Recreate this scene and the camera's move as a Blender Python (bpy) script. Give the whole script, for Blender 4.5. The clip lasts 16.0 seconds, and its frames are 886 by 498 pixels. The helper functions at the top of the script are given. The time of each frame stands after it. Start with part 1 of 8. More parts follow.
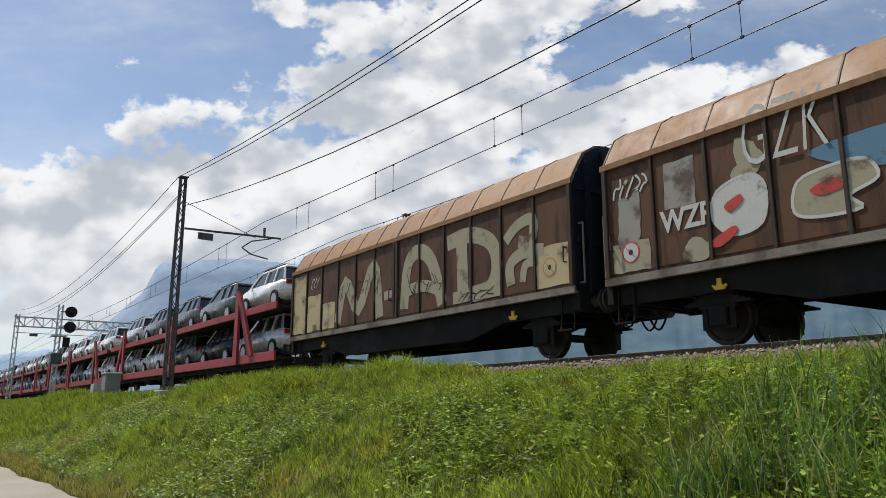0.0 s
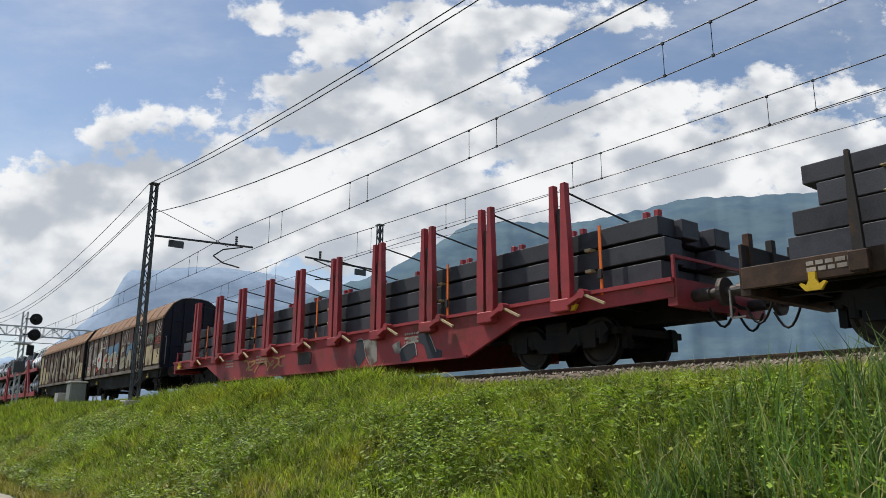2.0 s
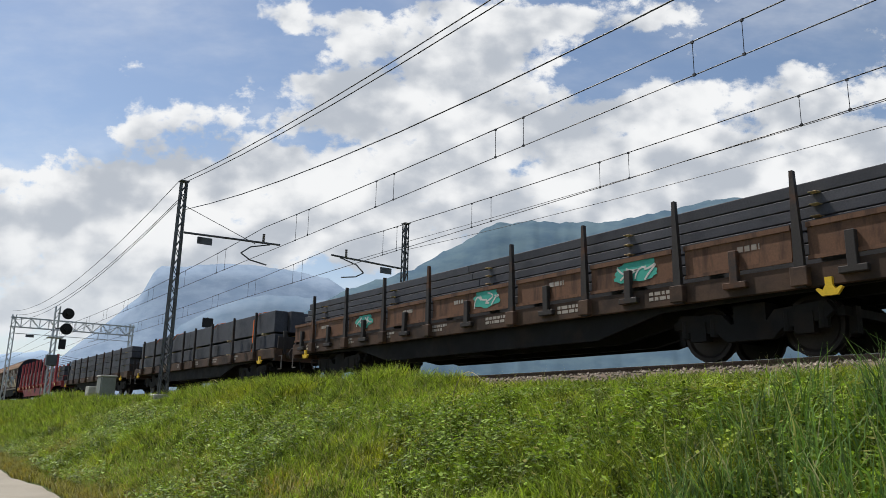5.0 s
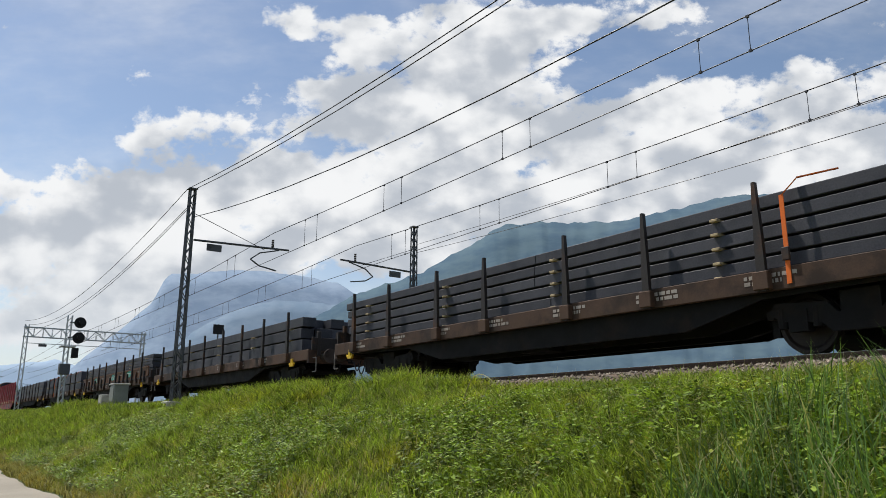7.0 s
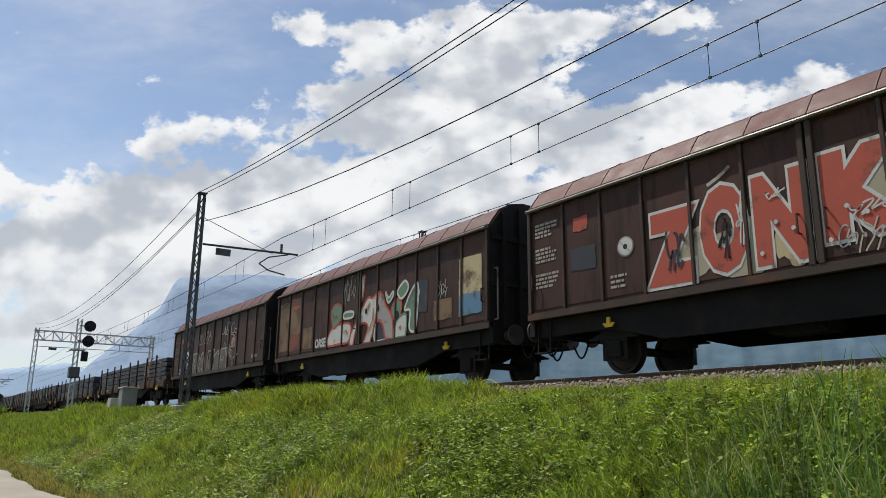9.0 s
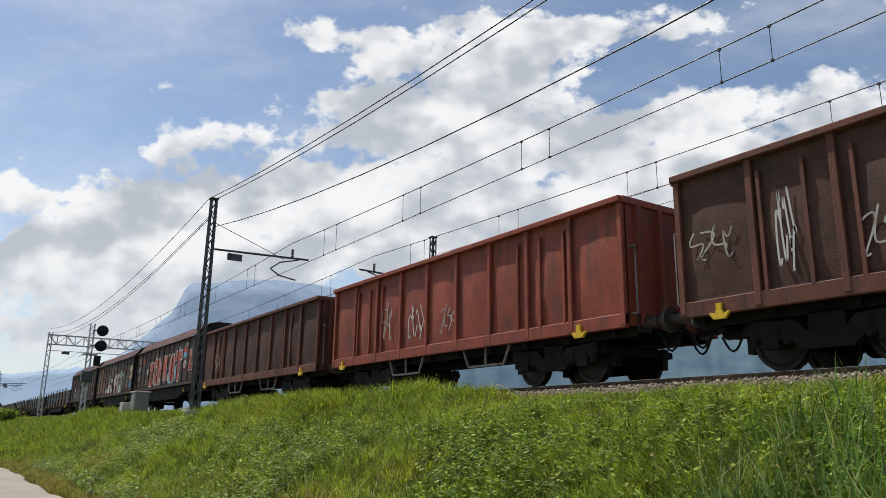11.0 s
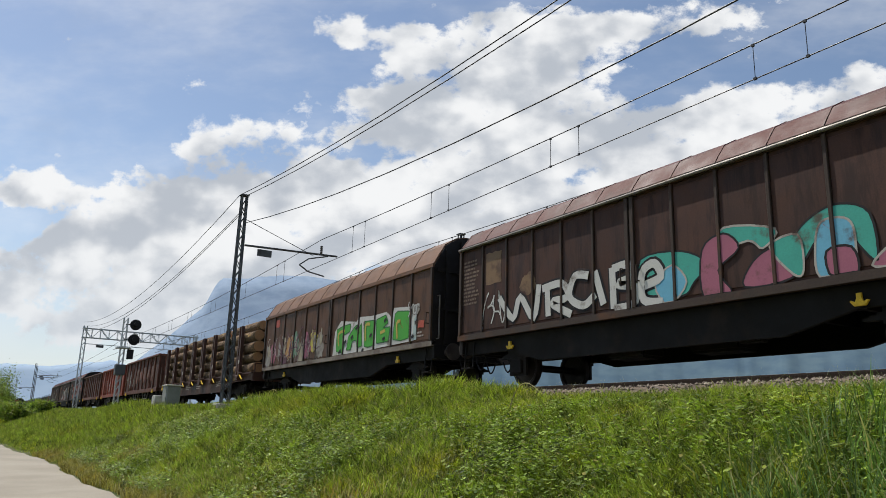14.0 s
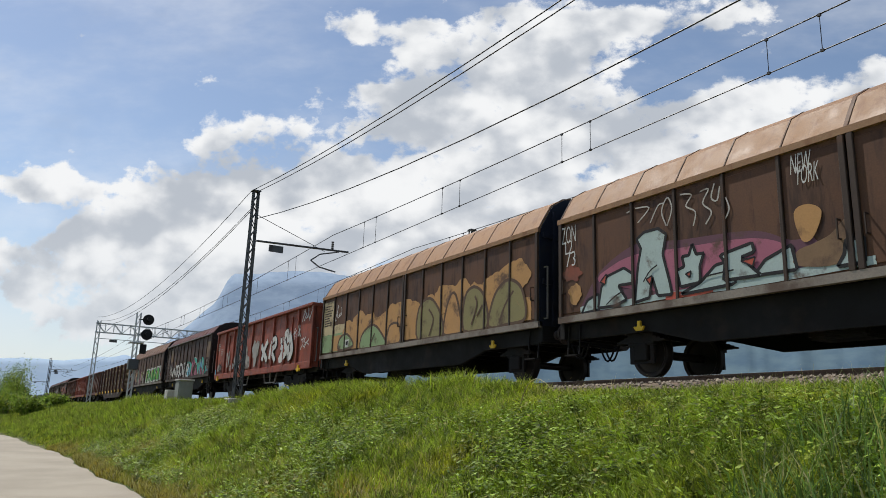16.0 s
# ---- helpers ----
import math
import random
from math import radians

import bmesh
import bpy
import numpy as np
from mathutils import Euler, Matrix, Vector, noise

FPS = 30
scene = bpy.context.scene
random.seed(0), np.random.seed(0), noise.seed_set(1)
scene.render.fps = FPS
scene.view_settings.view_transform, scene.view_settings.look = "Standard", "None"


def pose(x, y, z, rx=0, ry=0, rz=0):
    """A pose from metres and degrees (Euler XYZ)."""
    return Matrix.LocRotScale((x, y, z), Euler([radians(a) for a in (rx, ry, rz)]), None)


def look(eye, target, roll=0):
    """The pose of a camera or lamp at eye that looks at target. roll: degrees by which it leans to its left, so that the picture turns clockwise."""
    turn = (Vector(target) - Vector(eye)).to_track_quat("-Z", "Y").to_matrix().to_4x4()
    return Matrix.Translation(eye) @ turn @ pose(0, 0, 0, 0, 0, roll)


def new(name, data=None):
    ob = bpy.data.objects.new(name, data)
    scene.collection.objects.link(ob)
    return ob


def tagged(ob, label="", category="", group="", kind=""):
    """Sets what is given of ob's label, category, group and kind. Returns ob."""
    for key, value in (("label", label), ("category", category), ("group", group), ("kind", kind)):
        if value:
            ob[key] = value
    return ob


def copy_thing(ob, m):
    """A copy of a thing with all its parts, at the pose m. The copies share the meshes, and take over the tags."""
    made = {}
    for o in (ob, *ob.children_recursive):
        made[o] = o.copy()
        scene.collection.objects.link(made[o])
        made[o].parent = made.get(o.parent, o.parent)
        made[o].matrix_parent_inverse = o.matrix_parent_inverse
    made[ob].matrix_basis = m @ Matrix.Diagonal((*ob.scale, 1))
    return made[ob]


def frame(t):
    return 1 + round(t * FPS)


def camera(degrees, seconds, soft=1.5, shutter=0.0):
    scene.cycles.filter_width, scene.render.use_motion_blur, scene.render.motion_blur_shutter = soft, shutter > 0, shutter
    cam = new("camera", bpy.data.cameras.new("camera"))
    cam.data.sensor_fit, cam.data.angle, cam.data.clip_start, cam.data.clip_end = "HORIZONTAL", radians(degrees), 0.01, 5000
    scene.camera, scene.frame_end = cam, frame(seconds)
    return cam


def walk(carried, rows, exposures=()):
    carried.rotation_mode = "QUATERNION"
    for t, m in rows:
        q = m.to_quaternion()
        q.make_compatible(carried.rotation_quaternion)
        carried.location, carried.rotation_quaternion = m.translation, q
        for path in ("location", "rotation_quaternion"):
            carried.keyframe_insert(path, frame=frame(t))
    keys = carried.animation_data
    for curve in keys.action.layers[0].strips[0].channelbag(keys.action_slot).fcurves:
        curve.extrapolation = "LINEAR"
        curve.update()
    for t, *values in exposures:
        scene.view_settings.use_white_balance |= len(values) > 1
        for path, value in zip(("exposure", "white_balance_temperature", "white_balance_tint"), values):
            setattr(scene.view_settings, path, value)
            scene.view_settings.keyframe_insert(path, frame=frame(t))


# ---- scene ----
EYE = 1.6          # eye above the path
RAIL = 2.62        # top of the rails above the path
TRACK = 11.8       # centre line of the train's track
TRACK_FAR = 15.8
SPEED, GAIN = 18.91, 0.023

cam = camera(61.97, 16.0, soft=0.85)
# seconds, turn away from the line, tilt, lean
VIEW = (
    (0.0, 35.91, 12.23, -0.08),
    (0.5, 36.60, 12.49, 0.42),
    (1.0, 36.75, 12.76, 0.57),
    (1.5, 37.60, 12.94, 0.30),
    (2.0, 38.01, 13.09, 0.22),
    (2.5, 37.98, 13.12, 0.66),
    (3.0, 37.96, 12.83, 1.00),
    (3.5, 37.82, 12.54, 0.97),
    (4.0, 37.44, 12.46, 0.97),
    (4.5, 36.60, 12.74, 1.07),
    (5.0, 35.98, 12.99, 1.16),
    (7.5, 35.17, 13.26, 0.18),
    (8.0, 35.09, 13.43, 0.21),
    (8.5, 34.94, 13.42, 0.45),
    (9.0, 34.62, 13.56, 0.59),
    (11.5, 33.25, 14.10, 1.04),
    (12.0, 32.63, 14.27, 1.23),
    (12.5, 32.50, 14.39, 1.25),
    (13.0, 32.30, 14.21, 1.49),
    (13.5, 31.80, 14.10, 1.70),
    (14.0, 31.54, 13.70, 1.69),
    (14.5, 31.48, 13.57, 1.79),
    (15.0, 30.97, 13.52, 1.69),
    (15.5, 30.72, 13.51, 2.03),
    (16.0, 30.68, 13.34, 1.94),
)


def view(turn, tilt, lean):
    a, b = radians(turn), radians(tilt)
    eye = Vector((0, 0, EYE))
    return look(eye, eye + Vector((-math.cos(a) * math.cos(b), math.sin(a) * math.cos(b), math.sin(b))), lean)


walk(cam, [(t, view(a, b, c)) for t, a, b, c in VIEW])

# ---- light ----
SUN_TO = Vector((-0.47, -0.19, 0.86)).normalized()
sun = new("sun", bpy.data.lights.new("sun", "SUN"))
sun.data.energy, sun.data.angle, sun.data.color = 4.6, radians(0.6), (1.0, 0.95, 0.87)
sun.matrix_world = look(SUN_TO * 50, (0, 0, 0))
scene.view_settings.exposure = 0.0


class Nodes:
    """Short hand for building a node tree."""

    def __init__(self, tree):
        self.tree = tree
        tree.nodes.clear()

    def add(self, kind, ins=None, **props):
        n = self.tree.nodes.new(kind)
        if "operation" in props:
            n.operation = props["operation"]
        if props.get("use_clamp"):
            n.use_clamp = True
        if "data_type" in props:
            n.data_type, n.blend_type = props["data_type"], props["blend_type"]
        if "interpolation_type" in props:
            n.interpolation_type = props["interpolation_type"]
        if "feature" in props:
            n.feature = props["feature"]
        if "wave_type" in props:
            n.wave_type, n.rings_direction = props["wave_type"], props["rings_direction"]
        if "sky_type" in props:
            n.sky_type, n.sun_disc = props["sky_type"], props["sun_disc"]
            n.sun_elevation, n.sun_rotation = props["sun_elevation"], props["sun_rotation"]
            n.altitude, n.air_density, n.dust_density, n.ozone_density = props["altitude"], props["air_density"], props["dust_density"], props["ozone_density"]
        for k, v in (ins or {}).items():
            if isinstance(v, bpy.types.NodeSocket):
                self.tree.links.new(v, n.inputs[k])
            else:
                n.inputs[k].default_value = v
        return n

    def math(self, op, a, b=0.0, clamp=False):
        return self.add("ShaderNodeMath", {0: a, 1: b}, operation=op, use_clamp=clamp).outputs[0]

    def vec(self, op, a, b=(0, 0, 0), out=0):
        return self.add("ShaderNodeVectorMath", {0: a, 1: b}, operation=op).outputs[out]

    def mix(self, fac, a, b, mode="MIX"):
        n = self.add("ShaderNodeMix", data_type="RGBA", blend_type=mode)
        for i, v in ((0, fac), (6, a), (7, b)):
            if isinstance(v, bpy.types.NodeSocket):
                self.tree.links.new(v, n.inputs[i])
            elif i == 0:
                n.inputs[0].default_value = v
            else:
                n.inputs[i].default_value = (*v, 1)
        return n.outputs[2]

    def noise(self, vector, scale, detail=4, rough=0.55, out=0):
        return self.add("ShaderNodeTexNoise", {"Vector": vector, "Scale": scale, "Detail": detail, "Roughness": rough}).outputs[out]

    def ramp(self, value, lo, hi, a=0.0, b=1.0, smooth=True):
        n = self.add("ShaderNodeMapRange", {0: value, 1: lo, 2: hi, 3: a, 4: b}, interpolation_type="SMOOTHSTEP" if smooth else "LINEAR")
        return n.outputs[0]


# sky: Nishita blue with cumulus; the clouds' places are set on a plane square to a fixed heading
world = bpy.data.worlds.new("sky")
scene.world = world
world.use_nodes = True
wn = Nodes(world.node_tree)
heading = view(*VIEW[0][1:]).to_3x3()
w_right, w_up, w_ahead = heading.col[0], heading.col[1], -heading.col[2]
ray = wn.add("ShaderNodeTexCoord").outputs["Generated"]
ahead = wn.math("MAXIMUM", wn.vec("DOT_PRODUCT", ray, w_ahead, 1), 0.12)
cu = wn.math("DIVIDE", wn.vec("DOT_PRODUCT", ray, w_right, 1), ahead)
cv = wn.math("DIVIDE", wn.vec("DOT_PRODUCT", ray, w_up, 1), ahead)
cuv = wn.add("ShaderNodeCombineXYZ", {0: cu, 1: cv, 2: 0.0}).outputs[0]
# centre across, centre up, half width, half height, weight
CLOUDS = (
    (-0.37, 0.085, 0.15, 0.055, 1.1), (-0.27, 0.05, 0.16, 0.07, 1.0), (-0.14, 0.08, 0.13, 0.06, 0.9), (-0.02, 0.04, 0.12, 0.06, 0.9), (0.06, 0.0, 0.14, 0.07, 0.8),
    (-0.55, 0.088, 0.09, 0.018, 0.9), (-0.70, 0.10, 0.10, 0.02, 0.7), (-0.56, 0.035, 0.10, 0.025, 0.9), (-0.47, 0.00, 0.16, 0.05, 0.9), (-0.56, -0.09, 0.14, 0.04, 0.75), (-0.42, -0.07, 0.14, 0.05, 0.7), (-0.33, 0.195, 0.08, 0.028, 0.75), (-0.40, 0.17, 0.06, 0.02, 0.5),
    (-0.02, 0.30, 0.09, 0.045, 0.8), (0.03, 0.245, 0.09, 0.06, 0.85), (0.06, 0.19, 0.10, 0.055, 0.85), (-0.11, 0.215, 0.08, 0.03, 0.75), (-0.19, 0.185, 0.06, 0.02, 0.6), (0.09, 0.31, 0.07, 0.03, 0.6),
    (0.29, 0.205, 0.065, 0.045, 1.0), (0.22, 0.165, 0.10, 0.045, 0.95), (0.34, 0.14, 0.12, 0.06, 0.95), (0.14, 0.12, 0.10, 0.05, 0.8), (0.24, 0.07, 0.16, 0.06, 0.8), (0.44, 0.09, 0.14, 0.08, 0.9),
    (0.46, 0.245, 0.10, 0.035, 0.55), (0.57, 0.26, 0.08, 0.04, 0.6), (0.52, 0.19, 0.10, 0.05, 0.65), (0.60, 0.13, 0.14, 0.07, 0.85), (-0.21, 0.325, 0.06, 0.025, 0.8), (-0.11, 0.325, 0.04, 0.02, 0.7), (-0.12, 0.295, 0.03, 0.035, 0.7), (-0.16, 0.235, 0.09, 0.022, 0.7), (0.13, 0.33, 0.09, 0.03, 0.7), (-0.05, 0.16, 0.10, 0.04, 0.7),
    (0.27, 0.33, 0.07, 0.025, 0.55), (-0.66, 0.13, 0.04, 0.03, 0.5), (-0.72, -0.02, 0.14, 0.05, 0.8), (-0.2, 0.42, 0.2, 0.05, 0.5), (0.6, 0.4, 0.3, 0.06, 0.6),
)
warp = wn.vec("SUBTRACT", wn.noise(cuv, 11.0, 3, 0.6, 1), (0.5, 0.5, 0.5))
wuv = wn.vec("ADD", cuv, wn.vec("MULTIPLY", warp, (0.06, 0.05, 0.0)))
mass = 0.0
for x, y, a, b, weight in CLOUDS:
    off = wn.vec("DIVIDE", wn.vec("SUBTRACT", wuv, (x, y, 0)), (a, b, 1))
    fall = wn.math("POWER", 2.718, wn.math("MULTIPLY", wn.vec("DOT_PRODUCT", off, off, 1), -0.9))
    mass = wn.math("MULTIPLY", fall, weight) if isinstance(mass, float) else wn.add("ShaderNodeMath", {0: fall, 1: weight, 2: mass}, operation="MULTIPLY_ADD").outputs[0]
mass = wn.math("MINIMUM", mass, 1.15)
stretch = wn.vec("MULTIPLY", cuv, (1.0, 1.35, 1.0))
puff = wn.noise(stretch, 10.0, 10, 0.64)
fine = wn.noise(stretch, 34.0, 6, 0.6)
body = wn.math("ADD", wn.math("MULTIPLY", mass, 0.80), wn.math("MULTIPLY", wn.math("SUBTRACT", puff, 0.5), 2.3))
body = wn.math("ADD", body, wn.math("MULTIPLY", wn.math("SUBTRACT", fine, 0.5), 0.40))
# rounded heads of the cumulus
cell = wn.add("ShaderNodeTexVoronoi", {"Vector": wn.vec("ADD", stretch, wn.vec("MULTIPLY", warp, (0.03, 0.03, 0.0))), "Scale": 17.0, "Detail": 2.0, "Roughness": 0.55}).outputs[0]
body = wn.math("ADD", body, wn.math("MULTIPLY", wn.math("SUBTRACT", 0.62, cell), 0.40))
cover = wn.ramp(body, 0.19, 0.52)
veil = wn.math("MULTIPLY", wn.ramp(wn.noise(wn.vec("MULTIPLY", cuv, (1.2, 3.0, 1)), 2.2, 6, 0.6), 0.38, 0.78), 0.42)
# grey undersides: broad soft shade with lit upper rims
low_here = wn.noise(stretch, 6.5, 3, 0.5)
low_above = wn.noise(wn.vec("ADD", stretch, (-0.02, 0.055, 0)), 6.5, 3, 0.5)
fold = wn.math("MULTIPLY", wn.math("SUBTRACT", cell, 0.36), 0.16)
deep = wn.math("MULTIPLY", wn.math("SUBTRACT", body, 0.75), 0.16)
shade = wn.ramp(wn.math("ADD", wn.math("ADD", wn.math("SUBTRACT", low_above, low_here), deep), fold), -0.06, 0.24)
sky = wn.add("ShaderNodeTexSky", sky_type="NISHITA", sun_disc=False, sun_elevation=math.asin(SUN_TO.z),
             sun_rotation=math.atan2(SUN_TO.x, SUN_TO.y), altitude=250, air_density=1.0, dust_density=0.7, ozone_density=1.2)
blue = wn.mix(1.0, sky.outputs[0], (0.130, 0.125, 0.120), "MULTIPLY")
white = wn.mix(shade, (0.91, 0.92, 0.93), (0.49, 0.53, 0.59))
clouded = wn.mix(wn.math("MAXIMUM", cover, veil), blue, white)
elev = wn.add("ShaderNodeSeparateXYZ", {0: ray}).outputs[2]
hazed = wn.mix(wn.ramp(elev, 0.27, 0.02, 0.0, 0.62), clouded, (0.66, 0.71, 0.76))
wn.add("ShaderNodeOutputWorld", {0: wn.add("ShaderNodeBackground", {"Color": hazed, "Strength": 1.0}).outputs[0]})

# ---- materials ----


def material(name, color, rough=0.6, metal=0.0, grain=0.25, scale=6.0, bump=0.15, stain=None, stain_amount=0.0, stain_scale=1.2, streak=0.0, per_object=0.0, spec=0.22):
    """A paint, metal or mineral surface with grain and stains at two scales, in metres."""
    m = bpy.data.materials.new(name)
    m.use_nodes = True
    n = Nodes(m.node_tree)
    at = n.add("ShaderNodeTexCoord").outputs["Object"]
    if per_object:
        info = n.add("ShaderNodeObjectInfo")
        at = n.vec("ADD", at, n.add("ShaderNodeCombineXYZ", {0: n.math("MULTIPLY", info.outputs["Random"], 60.0), 1: 0.0, 2: 0.0}).outputs[0])
    small = n.noise(at, scale * 6, 5)
    large = n.noise(at, scale * 0.35, 5, 0.6)
    tone = n.ramp(n.math("ADD", n.math("MULTIPLY", small, 0.5), n.math("MULTIPLY", large, 0.5)), 0.3, 0.7, 1 - grain, 1 + grain, False)
    out = n.mix(1.0, color, n.add("ShaderNodeCombineXYZ", {0: tone, 1: tone, 2: tone}).outputs[0], "MULTIPLY")
    if stain:
        run = n.noise(n.vec("MULTIPLY", at, (1.0, 1.0, 0.18 if streak else 1.0)), stain_scale * (4 if streak else 1), 7, 0.65)
        out = n.mix(n.ramp(run, 0.60 - 0.3 * stain_amount, 0.72 - 0.1 * stain_amount, 0.0, 0.9), out, stain)
    if per_object:
        dim = n.math("ADD", 1 - per_object, n.math("MULTIPLY", info.outputs["Random"], 2 * per_object))
        out = n.mix(1.0, out, n.add("ShaderNodeCombineXYZ", {0: dim, 1: dim, 2: dim}).outputs[0], "MULTIPLY")
    bsdf = n.add("ShaderNodeBsdfPrincipled", {"Base Color": out, "Metallic": metal, "Specular IOR Level": spec,
                                              "Roughness": n.ramp(large, 0.3, 0.7, max(rough - 0.12, 0.05), min(rough + 0.12, 1.0), False)})
    if bump:
        b = n.add("ShaderNodeBump", {"Height": n.math("ADD", small, large), "Strength": bump, "Distance": 0.01})
        n.tree.links.new(b.outputs[0], bsdf.inputs["Normal"])
    n.add("ShaderNodeOutputMaterial", {0: bsdf.outputs[0]})
    return m


RUST = (0.10, 0.045, 0.022)
M = {
    "brown": material("brown_paint", (0.10, 0.048, 0.026), 0.6, stain=(0.045, 0.022, 0.014), stain_amount=0.5, streak=1, per_object=0.15),
    "dark_brown": material("dark_brown_paint", (0.06, 0.027, 0.018), 0.6, stain=(0.026, 0.013, 0.01), stain_amount=0.5, streak=1, per_object=0.15),
    "tan_roof": material("tan_roof_paint", (0.27, 0.155, 0.082), 0.6, stain=(0.20, 0.10, 0.05), stain_amount=0.35, streak=1, per_object=0.06),
    "brown_roof": material("brown_roof_paint", (0.16, 0.085, 0.05), 0.6, stain=(0.09, 0.05, 0.03), stain_amount=0.4, per_object=0.06),
    "maroon_roof": material("maroon_roof_paint", (0.112, 0.043, 0.036), 0.6, stain=(0.09, 0.045, 0.035), stain_amount=0.4, per_object=0.06),
    # end paints darkened to near black to hold the shade on the wagon ends
    "end_blue": material("shaded_blue_end_paint", (0.010, 0.013, 0.024), 0.6, stain=(0.02, 0.018, 0.02), stain_amount=0.4),
    "end_dark": material("shaded_end_paint", (0.013, 0.010, 0.009), 0.65, stain=(0.02, 0.018, 0.02), stain_amount=0.4),
    "post": material("door_post_paint", (0.05, 0.034, 0.026), 0.6, stain=RUST, stain_amount=0.3),
    "gutter": material("galvanised_gutter", (0.20, 0.185, 0.17), 0.5, 0.3, stain=RUST, stain_amount=0.2),
    "under": material("sooty_underframe", (0.009, 0.0083, 0.0077), 0.8, stain=(0.02, 0.014, 0.01), stain_amount=0.3),
    "sill_grey": material("dusty_sill", (0.22, 0.19, 0.16), 0.7, stain=(0.09, 0.06, 0.045), stain_amount=0.6),
    "wheel": material("brown_wheel_steel", (0.032, 0.025, 0.021), 0.55, 0.4, stain=(0.02, 0.018, 0.017), stain_amount=0.5),
    "tread": material("bright_wheel_tread", (0.35, 0.34, 0.33), 0.3, 1.0),
    "buffer": material("grey_buffer_steel", (0.075, 0.062, 0.055), 0.6, 0.3, stain=(0.03, 0.022, 0.018), stain_amount=0.5),
    "yellow": material("yellow_hook_paint", (0.65, 0.42, 0.03), 0.5, stain=(0.3, 0.18, 0.03), stain_amount=0.2),
    "white_mark": material("white_stencil_paint", (0.34, 0.30, 0.26), 0.7, stain=(0.2, 0.16, 0.13), stain_amount=0.3),
    "stain_mark": material("faded_stencil_paint", (0.17, 0.12, 0.09), 0.7, stain=(0.09, 0.06, 0.045), stain_amount=0.4),
    "cream": material("cream_primer_panel", (0.50, 0.41, 0.26), 0.6, stain=(0.32, 0.22, 0.12), stain_amount=0.3, streak=1),
    "red": material("red_wagon_paint", (0.31, 0.046, 0.052), 0.55, stain=(0.16, 0.045, 0.035), stain_amount=0.35, per_object=0.1),
    "steel": material("blue_grey_mill_steel", (0.060, 0.060, 0.069), 0.6, 0.15, grain=0.35, stain=(0.035, 0.037, 0.045), stain_amount=0.4, per_object=0.25),
    "flat_frame": material("rusty_brown_frame", (0.085, 0.05, 0.033), 0.7, stain=(0.03, 0.02, 0.015), stain_amount=0.6, per_object=0.15),
    "board": material("rusty_drop_side", (0.14, 0.072, 0.043), 0.7, stain=(0.06, 0.032, 0.022), stain_amount=0.5, streak=1, per_object=0.1),
    "stake": material("black_stake", (0.035, 0.03, 0.028), 0.6, stain=RUST, stain_amount=0.3),
    "wood_block": material("timber_block", (0.42, 0.33, 0.20), 0.8),
    "strap": material("orange_lashing_strap", (0.75, 0.16, 0.03), 0.7, grain=0.1),
    "eaos_red": material("faded_red_open_wagon", (0.27, 0.066, 0.04), 0.6, grain=0.4, bump=0.4, stain=(0.15, 0.055, 0.04), stain_amount=0.5, streak=1, per_object=0.1),
    "eaos_brown": material("rusty_brown_open_wagon", (0.14, 0.055, 0.036), 0.65, grain=0.4, bump=0.3, stain=(0.075, 0.037, 0.03), stain_amount=0.55, streak=1, per_object=0.12),
    "eaos_dark": material("dark_rusty_panel", (0.085, 0.042, 0.031), 0.7, grain=0.5, bump=0.6, stain=(0.05, 0.03, 0.024), stain_amount=0.5, per_object=0.2),
    "log_stake": material("oxide_stake", (0.068, 0.032, 0.023), 0.6, stain=(0.035, 0.02, 0.015), stain_amount=0.4),
    "rail": material("rusty_rail_side", (0.11, 0.07, 0.05), 0.6, 0.3),
    "rail_top": material("polished_rail_head", (0.5, 0.49, 0.47), 0.25, 1.0),
    "sleeper": material("concrete_sleeper", (0.28, 0.27, 0.25), 0.9),
    "mast": material("dark_galvanised_mast", (0.10, 0.105, 0.11), 0.6, 0.5, stain=(0.05, 0.045, 0.045), stain_amount=0.4),
    "galv": material("light_galvanised_steel", (0.42, 0.44, 0.45), 0.5, 0.4),
    "wire": material("weathered_copper_wire", (0.05, 0.05, 0.052), 0.5, 0.6),
    "insulator": material("brown_insulator", (0.06, 0.045, 0.04), 0.3),
    "black": material("matt_black", (0.012, 0.012, 0.013), 0.55),
    "cabinet": material("grey_green_cabinet", (0.22, 0.23, 0.21), 0.6),
    "concrete": material("pale_concrete", (0.42, 0.41, 0.38), 0.9, stain=(0.25, 0.24, 0.21), stain_amount=0.4),
}

# ---- building helpers ----


def box(bm, x0, x1, y0, y1, z0, z1):
    v = [bm.verts.new(p) for p in ((x0, y0, z0), (x1, y0, z0), (x1, y1, z0), (x0, y1, z0), (x0, y0, z1), (x1, y0, z1), (x1, y1, z1), (x0, y1, z1))]
    for f in ((0, 3, 2, 1), (4, 5, 6, 7), (0, 1, 5, 4), (1, 2, 6, 5), (2, 3, 7, 6), (3, 0, 4, 7)):
        bm.faces.new([v[i] for i in f])
    return bm


def boxes(*all_boxes):
    bm = bmesh.new()
    for b in all_boxes:
        box(bm, *b)
    return bm


